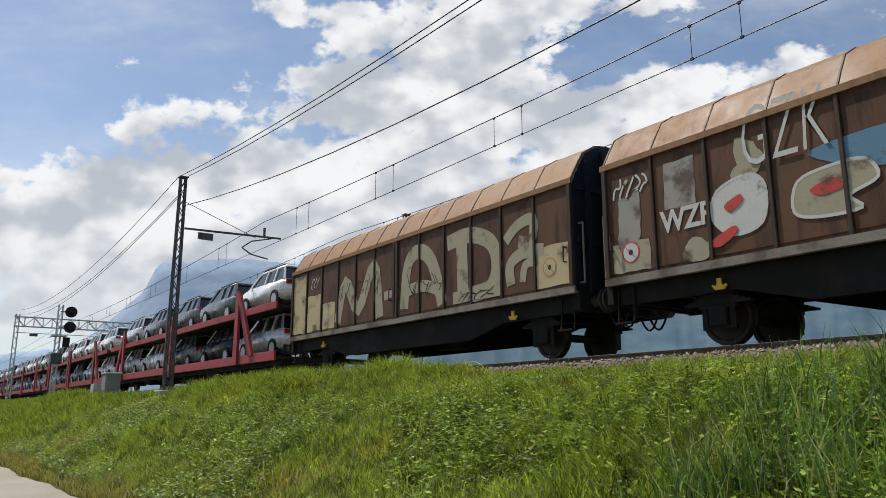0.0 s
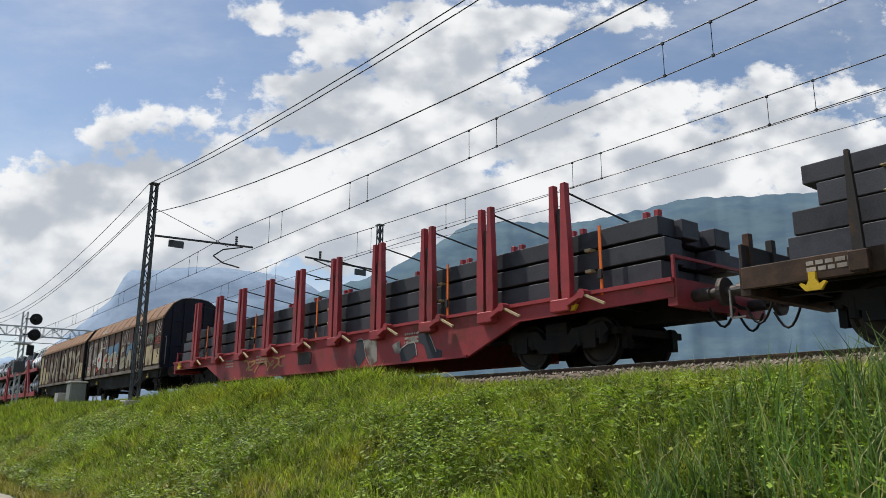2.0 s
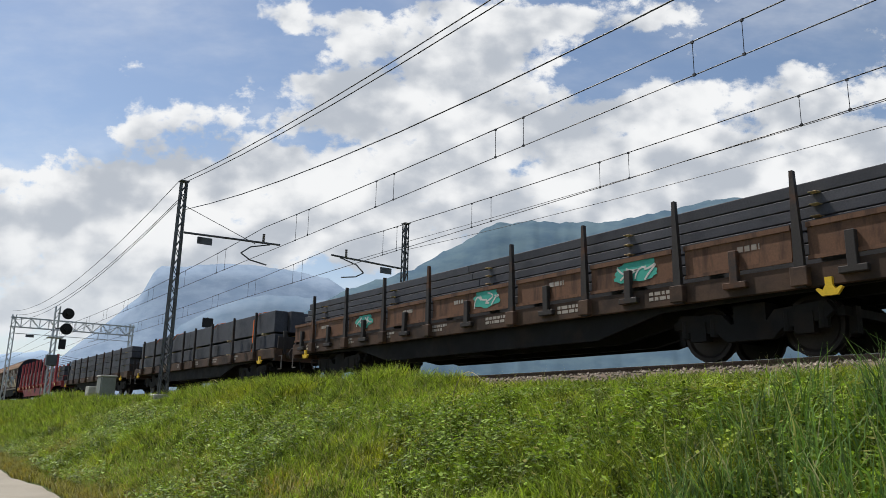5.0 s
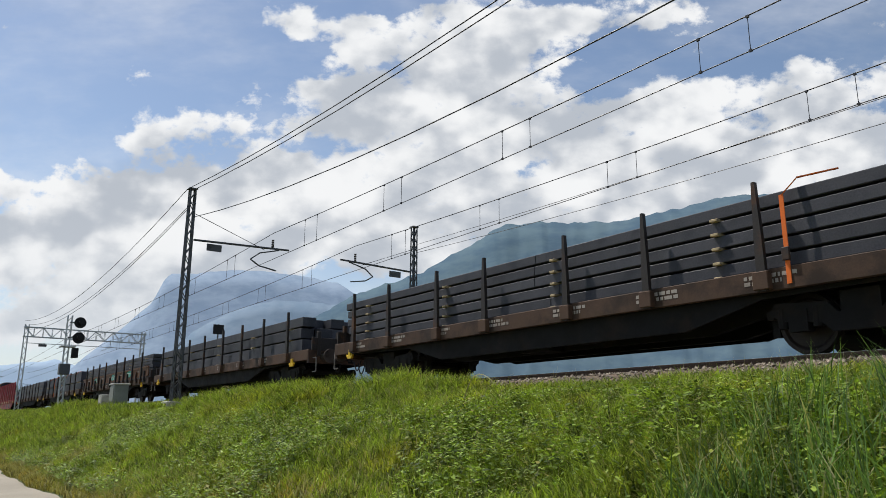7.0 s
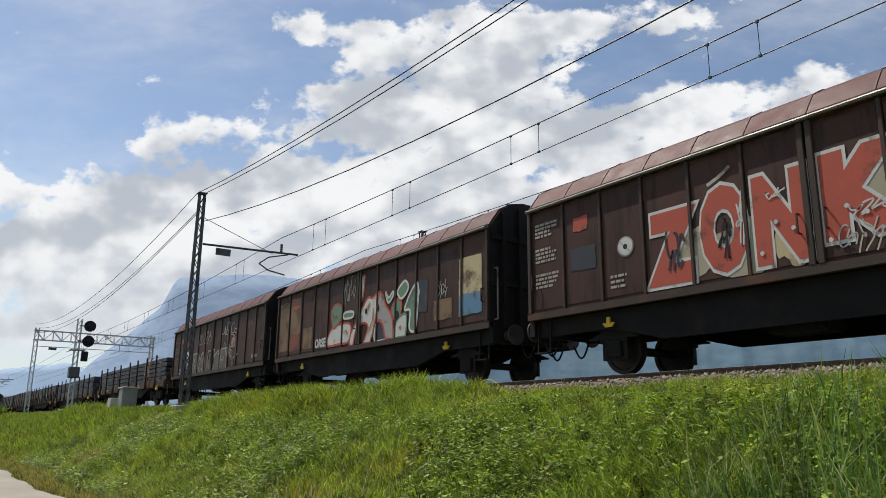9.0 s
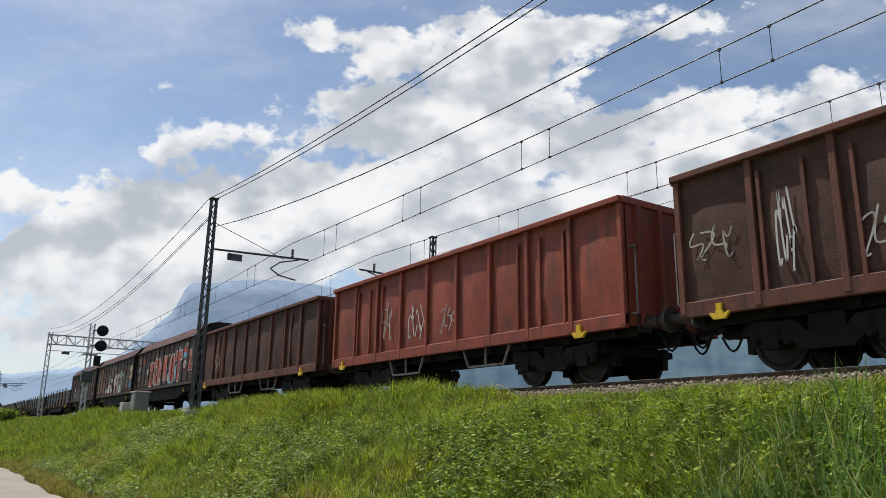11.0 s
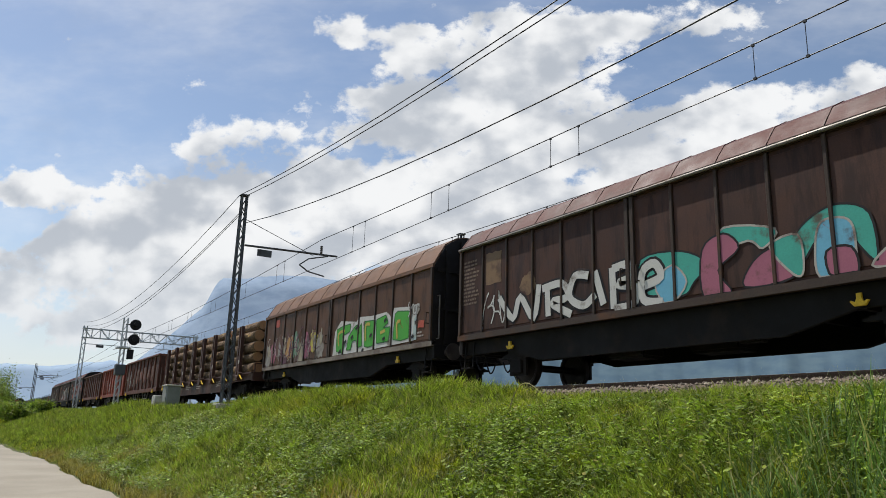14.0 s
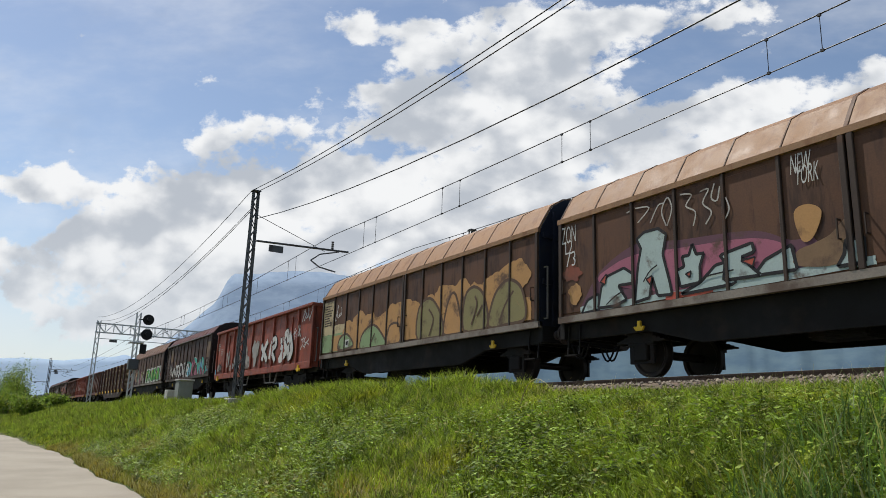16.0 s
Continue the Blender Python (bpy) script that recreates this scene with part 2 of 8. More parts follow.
def tube(bm, a, b, r, n=8, r2=None):
    """A closed round bar from a to b."""
    a, b = Vector(a), Vector(b)
    q = (b - a).to_track_quat("Z", "Y").to_matrix()
    r2 = r if r2 is None else r2
    rings = []
    for p, rr in ((a, r), (b, r2)):
        rings.append([bm.verts.new(p + q @ Vector((rr * math.cos(k * math.tau / n), rr * math.sin(k * math.tau / n), 0))) for k in range(n)])
    for k in range(n):
        bm.faces.new((rings[0][k], rings[0][(k + 1) % n], rings[1][(k + 1) % n], rings[1][k]))
    bm.faces.new(rings[0][::-1])
    bm.faces.new(rings[1])
    return bm


def bar(bm, a, b, w, h=None):
    """A closed square bar from a to b."""
    a, b = Vector(a), Vector(b)
    h = w if h is None else h
    q = (b - a).to_track_quat("Z", "Y").to_matrix()
    ring = []
    for p in (a, b):
        ring.append([bm.verts.new(p + q @ Vector((sx * w / 2, sy * h / 2, 0))) for sx, sy in ((-1, -1), (1, -1), (1, 1), (-1, 1))])
    for k in range(4):
        bm.faces.new((ring[0][k], ring[0][(k + 1) % 4], ring[1][(k + 1) % 4], ring[1][k]))
    bm.faces.new(ring[0][::-1])
    bm.faces.new(ring[1])
    return bm


def sweep(bm, points, radius, n=6):
    """A round strand along the points, in one piece."""
    rings = []
    for i, p in enumerate(points):
        a, b = points[max(i - 1, 0)], points[min(i + 1, len(points) - 1)]
        q = (Vector(b) - Vector(a)).to_track_quat("Z", "Y").to_matrix()
        r = radius[i] if isinstance(radius, list) else radius
        rings.append([bm.verts.new(Vector(p) + q @ Vector((r * math.cos(k * math.tau / n), r * math.sin(k * math.tau / n), 0))) for k in range(n)])
    for p, q in zip(rings, rings[1:]):
        for k in range(n):
            bm.faces.new((p[k], p[(k + 1) % n], q[(k + 1) % n], q[k]))
    bm.faces.new(rings[0][::-1])
    bm.faces.new(rings[-1])
    return bm


def prism(bm, outline, x0, x1):
    """A solid with the outline (y, z) drawn out along x."""
    rings = [[bm.verts.new((x, y, z)) for y, z in outline] for x in (x0, x1)]
    k = len(outline)
    for i in range(k):
        bm.faces.new((rings[0][i], rings[0][(i + 1) % k], rings[1][(i + 1) % k], rings[1][i]))
    bm.faces.new(rings[0][::-1])
    bm.faces.new(rings[1])
    return bm


def plate(bm, outline, y0, y1):
    """A solid with the outline (x, z) drawn out along y."""
    rings = [[bm.verts.new((x, y, z)) for x, z in outline] for y in (y0, y1)]
    k = len(outline)
    for i in range(k):
        bm.faces.new((rings[0][i], rings[0][(i + 1) % k], rings[1][(i + 1) % k], rings[1][i]))
    bm.faces.new(rings[0][::-1])
    bm.faces.new(rings[1])
    return bm


def bevel(bm, width, segments=1):
    bmesh.ops.bevel(bm, geom=bm.edges[:], offset=width, segments=segments, affect="EDGES", clamp_overlap=True)
    return bm


def mesh_of(bm, name, mat, smooth=False):
    bmesh.ops.recalc_face_normals(bm, faces=bm.faces[:])
    me = bpy.data.meshes.new(name)
    bm.to_mesh(me)
    bm.free()
    me.materials.append(mat)
    if smooth:
        me.polygons.foreach_set("use_smooth", [True] * len(me.polygons))
    return me


def part(name, bm, mat, parent=None, label="", smooth=False):
    ob = new(name, mesh_of(bm, name, mat, smooth) if isinstance(bm, bmesh.types.BMesh) else bm)
    ob.parent = parent
    return tagged(ob, label=label)


def thing(name, label, category, group=""):
    return tagged(new(name), label, category, group)


MOVING = []   # things and the place along the train at which each rides


def rides(ob, s):
    MOVING.append((ob, s))
    ob.location = (s, TRACK, RAIL)
    return ob

# ---- the ground ----
PROFILE = ((-4000, -2.0), (-60, -0.6), (-8, -0.15), (-2.2, 0.0), (2.6, 0.0), (3.4, 0.22), (4.6, 0.72), (6.0, 1.36), (7.4, 1.82), (8.4, 1.98), (9.4, 2.08), (10.2, 2.18), (18.2, 2.18), (19.5, 2.0), (24, 0.3), (60, -0.4), (4000, -2.0))


def road_edge(x):
    """Where the grass meets the path."""
    return 2.75 - 0.0011 * min(x + 14, 0) ** 2 + 0.12 * math.sin(x * 0.35) + 0.06 * math.sin(x * 1.3)


def ground_height(x, y):
    ys = [p[0] for p in PROFILE]
    bend = road_edge(x) - 2.75 if x > -200 else 0
    yy = y - bend * max(0.0, min(1.0, (9.0 - y) / 6.0)) if y < 9 else y
    z = float(np.interp(yy, ys, [p[1] for p in PROFILE]))
    if 2.9 < yy < 9.2:
        z += 0.10 * noise.noise(Vector((x * 0.35, y * 0.5, 0))) * min(1.0, (yy - 2.9))
    return z


def soil_material():
    m = bpy.data.materials.new("grassy_soil")
    m.use_nodes = True
    n = Nodes(m.node_tree)
    at = n.add("ShaderNodeTexCoord").outputs["Object"]
    a, b = n.noise(at, 0.5, 6), n.noise(at, 14.0, 5)
    c = n.mix(n.ramp(a, 0.35, 0.65), (0.055, 0.075, 0.018), (0.10, 0.10, 0.035))
    c = n.mix(n.ramp(b, 0.5, 0.75, 0, 0.7), c, (0.03, 0.036, 0.012))
    bsdf = n.add("ShaderNodeBsdfPrincipled", {"Base Color": c, "Roughness": 0.95, "Specular IOR Level": 0.2})
    bump = n.add("ShaderNodeBump", {"Height": b, "Strength": 0.6, "Distance": 0.05})
    n.tree.links.new(bump.outputs[0], bsdf.inputs["Normal"])
    n.add("ShaderNodeOutputMaterial", {0: bsdf.outputs[0]})
    return m


def lines(near_lo, near_hi, step, far):
    out = list(np.arange(near_lo, near_hi + step / 2, step))
    lo, hi, d = near_lo, near_hi, step
    while lo > -far or hi < far:
        d *= 1.35
        lo, hi = lo - d, hi + d
        out = [max(lo, -far)] + out + [min(hi, far)]
    return sorted(set(round(float(v), 4) for v in out))


def build_ground():
    xs, ys = lines(-110, 12, 1.0, 4300), lines(-4, 26, 0.4, 4300)
    verts = [(x, y, ground_height(x, y)) for x in xs for y in ys]
    w = len(ys)
    faces = [(i * w + j, (i + 1) * w + j, (i + 1) * w + j + 1, i * w + j + 1) for i in range(len(xs) - 1) for j in range(w - 1)]
    me = bpy.data.meshes.new("ground")
    me.from_pydata(verts, [], faces)
    me.materials.append(soil_material())
    me.polygons.foreach_set("use_smooth", [True] * len(me.polygons))
    tagged(new("ground", me), "grassy railway embankment rising from a path", "ground", kind="structure")


build_ground()


def path_material():
    m = bpy.data.materials.new("pale_gravel_path")
    m.use_nodes = True
    n = Nodes(m.node_tree)
    at = n.add("ShaderNodeTexCoord").outputs["Object"]
    a, b = n.noise(at, 0.4, 5), n.noise(at, 60.0, 4)
    c = n.mix(n.ramp(a, 0.35, 0.65), (0.31, 0.275, 0.215), (0.25, 0.22, 0.17))
    c = n.mix(n.ramp(b, 0.45, 0.75, 0, 0.35), c, (0.22, 0.20, 0.17))
    bsdf = n.add("ShaderNodeBsdfPrincipled", {"Base Color": c, "Roughness": 0.9})
    bump = n.add("ShaderNodeBump", {"Height": b, "Strength": 0.4, "Distance": 0.01})
    n.tree.links.new(bump.outputs[0], bsdf.inputs["Normal"])
    n.add("ShaderNodeOutputMaterial", {0: bsdf.outputs[0]})
    return m


def build_path():
    verts, faces = [], []
    xs = np.arange(-160, 30, 0.5)
    for i, x in enumerate(xs):
        e = road_edge(x)
        for y in (e - 4.6, e - 2.3, e + 0.02 * math.sin(9 * x)):
            verts.append((x, y, max(ground_height(x, y), ground_height(x, y - 0.3)) + 0.02))
        if i:
            k = 3 * i
            faces += [(k - 3, k, k + 1, k - 2), (k - 2, k + 1, k + 2, k - 1)]
    me = bpy.data.meshes.new("path")
    me.from_pydata(verts, [], faces)
    me.materials.append(path_material())
    tagged(new("path", me), "pale gravel path below the embankment", "path", kind="structure")


build_path()

# ---- the railway ----


def build_track():
    bm = bmesh.new()
    prism(bm, ((9.15, 2.05), (9.95, 2.42), (17.7, 2.42), (18.6, 2.05)), -420, 340)
    stones = material("grey_brown_ballast", (0.15, 0.115, 0.085), 0.95, grain=0.6, scale=9, bump=0.6, stain=(0.16, 0.12, 0.09), stain_amount=0.5)
    tagged(part("ballast_bed", bm, stones), "grey-brown crushed stone ballast under two tracks", "ballast", kind="structure")
    for centre in (TRACK, TRACK_FAR):
        for side in (-1, 1):
            y = centre + side * 0.752
            web = boxes((-420, 340, y - 0.07, y + 0.07, 2.45, 2.47), (-420, 340, y - 0.012, y + 0.012, 2.47, 2.58), (-420, 340, y - 0.035, y + 0.035, 2.58, RAIL - 0.004))
            tagged(part("rail", web, M["rail"]), "rusty steel rail with a polished head", "rail", "rails", "structure")
            tagged(part("rail_head", boxes((-420, 340, y - 0.03, y + 0.03, RAIL - 0.004, RAIL)), M["rail_top"]), "polished running surface of the rail", "rail", "rail heads", "structure")
    sleeper = bevel(boxes((-0.13, 0.13, -1.3, 1.3, 2.30, 2.46)), 0.02)
    me = mesh_of(sleeper, "sleeper", M["sleeper"])
    for centre in (TRACK, TRACK_FAR):
        for k in range(70):
            ob = tagged(new("sleeper", me), "pale concrete sleeper in the ballast", "sleeper", "sleepers", "structure")
            ob.location = (2 - 0.6 * k, centre, 0)
    # loose stones on the shoulder
    rng = np.random.default_rng(5)
    v, f = [], []
    base = np.array([(1, 0, 0), (-1, 0, 0), (0, 1, 0), (0, -1, 0), (0, 0, 1), (0, 0, -1)], float)
    tri = ((0, 2, 4), (2, 1, 4), (1, 3, 4), (3, 0, 4), (2, 0, 5), (1, 2, 5), (3, 1, 5), (0, 3, 5))
    for k in range(9000):
        x = -1 - 50 * rng.random() ** 1.6
        y = rng.uniform(9.15, 11.0)
        z = float(np.interp(y, (9.15, 9.95, 12), (2.07, 2.43, 2.43)))
        if abs(y - 11.05) < 0.1:
            continue
        s = rng.uniform(0.022, 0.045)
        p = base * rng.uniform(0.6, 1.3, (6, 3)) * s
        a = rng.uniform(0, 6.3)
        rot = np.array([[math.cos(a), -math.sin(a), 0], [math.sin(a), math.cos(a), 0.3], [0, -0.3, 1]])
        n0 = len(v)
        v += [tuple(q) for q in (p @ rot.T + (x, y, z))]
        f += [tuple(i + n0 for i in t) for t in tri]
    me = bpy.data.meshes.new("ballast_stones")
    me.from_pydata(v, [], f)
    m = bpy.data.materials.new("ballast_stone")
    m.use_nodes = True
    n = Nodes(m.node_tree)
    rnd = n.add("ShaderNodeNewGeometry").outputs["Random Per Island"]
    c = n.mix(rnd, (0.08, 0.06, 0.045), (0.36, 0.30, 0.23))
    n.add("ShaderNodeOutputMaterial", {0: n.add("ShaderNodeBsdfPrincipled", {"Base Color": c, "Roughness": 0.9}).outputs[0]})
    me.materials.append(m)
    tagged(new("ballast_stones", me), "loose grey-brown ballast stones beside the rail", "ballast", kind="stuff")


build_track()

# ---- distance ----


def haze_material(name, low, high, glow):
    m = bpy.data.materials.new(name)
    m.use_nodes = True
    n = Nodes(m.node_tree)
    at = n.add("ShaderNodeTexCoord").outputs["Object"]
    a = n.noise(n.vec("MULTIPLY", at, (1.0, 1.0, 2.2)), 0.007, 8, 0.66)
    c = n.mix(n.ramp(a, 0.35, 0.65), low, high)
    # the air's haze is put into the bluish colour and a weak glow
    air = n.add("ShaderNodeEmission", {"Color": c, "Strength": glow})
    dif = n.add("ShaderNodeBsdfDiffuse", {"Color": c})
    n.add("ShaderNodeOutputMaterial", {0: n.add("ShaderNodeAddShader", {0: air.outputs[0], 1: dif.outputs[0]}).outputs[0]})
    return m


def ridge(name, label, distance, crest, mat, rough, depth):
    """A mountain range as a broad solid ridge; crest gives heading from the line and height angle, in degrees."""
    az = np.arange(crest[0][0], crest[-1][0] + 0.01, 0.25)
    el = np.interp(az, [c[0] for c in crest], [c[1] for c in crest])
    verts, faces = [], []
    steps = 10
    for i, (a, e) in enumerate(zip(az, el)):
        e = e + rough * (noise.fractal(Vector((a * 0.9, distance * 0.01, 0)), 1.0, 2.0, 5) if e > 0.5 else 0)
        for j in range(steps):
            k = j / (steps - 1)
            d = distance + depth * (k - 1)
            h = (distance * math.tan(radians(max(e, 0.05)))) * (k ** 1.15)
            h *= 1 + 0.10 * (1 - k) * noise.fractal(Vector((a * 0.7, k * 3, distance * 0.01)), 1.0, 2.0, 4)
            d += depth * 0.12 * noise.fractal(Vector((a * 0.5, k * 2 + 7, 3)), 1.0, 2.0, 4) * k * (1 - k)
            verts.append((-math.cos(radians(a)) * d, math.sin(radians(a)) * d, EYE + h - 8 * (1 - k)))
        d = distance + depth
        verts.append((-math.cos(radians(a)) * d, math.sin(radians(a)) * d, -8))
        if i:
            w = steps + 1
            for j in range(w - 1):
                p = i * w + j
                faces.append((p - w, p, p + 1, p - w + 1))
    me = bpy.data.meshes.new(name)
    me.from_pydata(verts, [], faces)
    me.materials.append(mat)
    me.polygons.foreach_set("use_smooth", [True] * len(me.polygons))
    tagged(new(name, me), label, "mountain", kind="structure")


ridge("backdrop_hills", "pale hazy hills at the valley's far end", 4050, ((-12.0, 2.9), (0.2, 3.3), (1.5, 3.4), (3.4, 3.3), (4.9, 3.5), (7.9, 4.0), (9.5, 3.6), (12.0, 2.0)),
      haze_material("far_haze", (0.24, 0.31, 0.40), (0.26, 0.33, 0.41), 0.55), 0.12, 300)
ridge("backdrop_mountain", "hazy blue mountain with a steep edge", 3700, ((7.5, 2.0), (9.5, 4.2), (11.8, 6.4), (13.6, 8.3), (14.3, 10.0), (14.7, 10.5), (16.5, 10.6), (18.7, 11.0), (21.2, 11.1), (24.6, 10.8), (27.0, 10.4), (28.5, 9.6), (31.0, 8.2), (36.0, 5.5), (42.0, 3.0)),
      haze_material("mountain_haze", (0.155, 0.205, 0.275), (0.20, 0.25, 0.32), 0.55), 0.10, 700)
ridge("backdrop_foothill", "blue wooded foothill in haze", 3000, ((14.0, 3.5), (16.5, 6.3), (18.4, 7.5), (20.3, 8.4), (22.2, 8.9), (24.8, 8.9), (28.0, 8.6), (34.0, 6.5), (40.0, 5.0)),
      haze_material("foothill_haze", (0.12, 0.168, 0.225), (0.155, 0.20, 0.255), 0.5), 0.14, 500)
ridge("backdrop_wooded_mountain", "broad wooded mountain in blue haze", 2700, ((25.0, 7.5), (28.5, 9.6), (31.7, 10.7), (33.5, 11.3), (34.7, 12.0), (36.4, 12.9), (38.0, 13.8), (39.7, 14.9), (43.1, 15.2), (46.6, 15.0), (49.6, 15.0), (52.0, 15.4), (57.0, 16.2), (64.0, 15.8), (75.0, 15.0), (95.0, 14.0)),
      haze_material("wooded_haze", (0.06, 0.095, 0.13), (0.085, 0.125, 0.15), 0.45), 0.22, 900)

# ---- the train ----


def wheel_mesh(s):
    bm = bmesh.new()
    y = 0.75 * s
    prof = ((0.0, 0.10), (0.11, 0.10), (0.11, 0.05), (0.36, 0.035), (0.40, 0.065), (0.46, 0.065), (0.46, -0.06), (0.49, -0.065), (0.47, -0.085), (0.40, -0.08), (0.36, -0.035), (0.0, -0.06))
    n = 28
    rings = []
    for r, o in prof:
        rings.append([bm.verts.new((r * math.cos(k * math.tau / n), y + o * s, 0.46 + r * math.sin(k * math.tau / n))) for k in range(n)] if r else [bm.verts.new((0, y + o * s, 0.46))])
    for p, q in zip(rings, rings[1:]):
        for k in range(n):
            quad = [p[k % len(p)], p[(k + 1) % len(p)], q[(k + 1) % len(q)], q[k % len(q)]]
            bm.faces.new(list(dict.fromkeys(quad)))
    return mesh_of(bm, "wheel", M["wheel"])


WHEELS = (wheel_mesh(-1), wheel_mesh(1))
AXLE = mesh_of(tube(bmesh.new(), (0, -1.02, 0.46), (0, 1.02, 0.46), 0.085, 12), "axle", M["wheel"])


def add_axle(parent, x, deep=True):
    """An axle and its two wheels; the wheels hang on the axle where the levels allow."""
    axle = part("axle", AXLE, None, parent)
    axle.location.x = x
    for me in WHEELS:
        wheel = part("wheel", me, None, axle if deep else parent)
        wheel.location.x = 0 if deep else x


def axle_guard_meshes(s):
    """Guard frame, axle box and leaf spring of one side."""
    y = s * 1.0
    guard = boxes((-0.34, 0.34, y - 0.06, y + 0.06, 0.60, 1.0), (-0.31, 0.31, y - 0.025, y + 0.025, 0.25, 0.31),
                  *[(x - 0.05, x + 0.05, y - 0.03, y + 0.03, 0.25, 1.0) for x in (-0.26, 0.26)])
    axle_box = bevel(boxes((-0.17, 0.17, y - 0.08, y + 0.08, 0.30, 0.64)), 0.02)
    spring = boxes(*[(-0.62 + 0.1 * k, 0.62 - 0.1 * k, y - 0.075, y + 0.075, 0.66 + 0.035 * k, 0.70 + 0.035 * k) for k in range(5)])
    return [mesh_of(bm, name, M["under"]) for bm, name in ((guard, "axle_guard"), (axle_box, "axle_box"), (spring, "leaf_spring"))]


AXLE_GUARDS = (axle_guard_meshes(-1), axle_guard_meshes(1))


def bogie_mesh():
    bm = bmesh.new()
    for s in (-1, 1):
        y0, y1 = sorted((s * 0.95, s * 1.10))
        plate(bm, ((-1.35, 0.62), (-1.25, 0.78), (-0.45, 0.72), (-0.3, 0.55), (0.3, 0.55), (0.45, 0.72), (1.25, 0.78), (1.35, 0.62), (1.2, 0.5), (0.55, 0.42), (0.4, 0.28), (-0.4, 0.28), (-0.55, 0.42), (-1.2, 0.5)), y0, y1)
        for x in (-0.9, 0.9):
            box(bm, x - 0.15, x + 0.15, y0 - 0.02, y1 + 0.02, 0.32, 0.64)
            for dx in (-0.27, 0.27):
                tube(bm, (x + dx, s * 1.03, 0.38), (x + dx, s * 1.03, 0.68), 0.085, 10)
        for x in (-1.45, 1.45):
            box(bm, x - 0.06, x + 0.06, s * 0.7 - 0.08, s * 0.7 + 0.08, 0.3, 0.7)
    box(bm, -0.28, 0.28, -1.05, 1.05, 0.48, 0.86)
    for x in (-1.4, 1.4):
        box(bm, x - 0.06, x + 0.06, -1.0, 1.0, 0.55, 0.68)
    return mesh_of(bm, "bogie_frame", M["under"])


BOGIE = bogie_mesh()


def buffer_mesh():
    bm = bmesh.new()
    tube(bm, (0, 0, 0), (0.36, 0, 0), 0.11, 14)
    tube(bm, (0.30, 0, 0), (0.56, 0, 0), 0.085, 14)
    tube(bm, (0.56, 0, 0), (0.60, 0, 0), 0.235, 20)
    box(bm, -0.02, 0.03, -0.17, 0.17, -0.17, 0.17)
    return mesh_of(bm, "buffer", M["buffer"])


BUFFER = buffer_mesh()


def hook_mesh():
    bm = bmesh.new()
    plate(bm, ((-0.05, 0.16), (0.05, 0.16), (0.05, 0.05), (0.09, -0.02), (0.16, 0.02), (0.19, 0.0), (0.11, -0.10), (-0.11, -0.10), (-0.19, 0.0), (-0.16, 0.02), (-0.09, -0.02), (-0.05, 0.05)), -0.03, 0.03)
    return mesh_of(bm, "rope_hook", M["yellow"])


HOOK = hook_mesh()


def coupling(w, x, out):
    bm = bmesh.new()
    box(bm, x, x + out * 0.28, -0.05, 0.05, 0.98, 1.12)
    for s in (-1, 1):
        bar(bm, (x + out * 0.2, s * 0.07, 1.02), (x + out * 0.42, s * 0.07, 0.88), 0.03)
    bar(bm, (x + out * 0.42, -0.1, 0.88), (x + out * 0.42, 0.1, 0.88), 0.05)
    part("coupling_hook", bm, M["under"], w)
    for s in (-0.45, 0.45):   # brake hoses
        hose = bmesh.new()
        pts = [Vector((x + out * (0.05 + 0.5 * k / 7), s, 0.95 - 0.42 * math.sin(math.pi * k / 7 * 0.9))) for k in range(8)]
        sweep(hose, pts, 0.022, 6)
        part("brake_hose", hose, M["black"], w)


def running_gear(w, length, axles=(), bogies=(), over=0.62, height=1.04):
    for x in axles:
        add_axle(w, x)
        for frame_me, box_me, spring_me in AXLE_GUARDS:
            guard = part("axle_guard", frame_me, None, w)
            guard.location.x = x
            part("axle_box", box_me, None, guard)
            part("leaf_spring", spring_me, None, guard)
    for x in bogies:
        b = part("bogie", BOGIE, None, w)
        b.location.x = x
        for dx in (-0.9, 0.9):
            add_axle(b, dx, False)
    for x, out in ((0.0, -1), (length, 1)):
        for y in (-0.875, 0.875):
            b = part("buffer", BUFFER, None, w)
            b.location = (x - out * (0.60 - over), y, height)
            b.rotation_euler.z = math.pi if out < 0 else 0
        coupling(w, x - out * 0.05, out)


def stencil(w, x, y, z, width, rows, name="stencil_marking", mat="white_mark", height=0.05, gap=0.10, seed=1):
    """Unreadable stencilled lines on a wall that faces the path."""
    rng = random.Random(seed)
    bm = bmesh.new()
    for r in range(rows):
        at = x
        stop = x + width * rng.uniform(0.6, 1.0)
        while at < stop:
            d = rng.uniform(0.03, 0.16)
            box(bm, at, min(at + d, stop), y - 0.003, y, z - r * gap, z - r * gap + height)
            at += d + 0.03
    part(name, bm, M[mat], w)


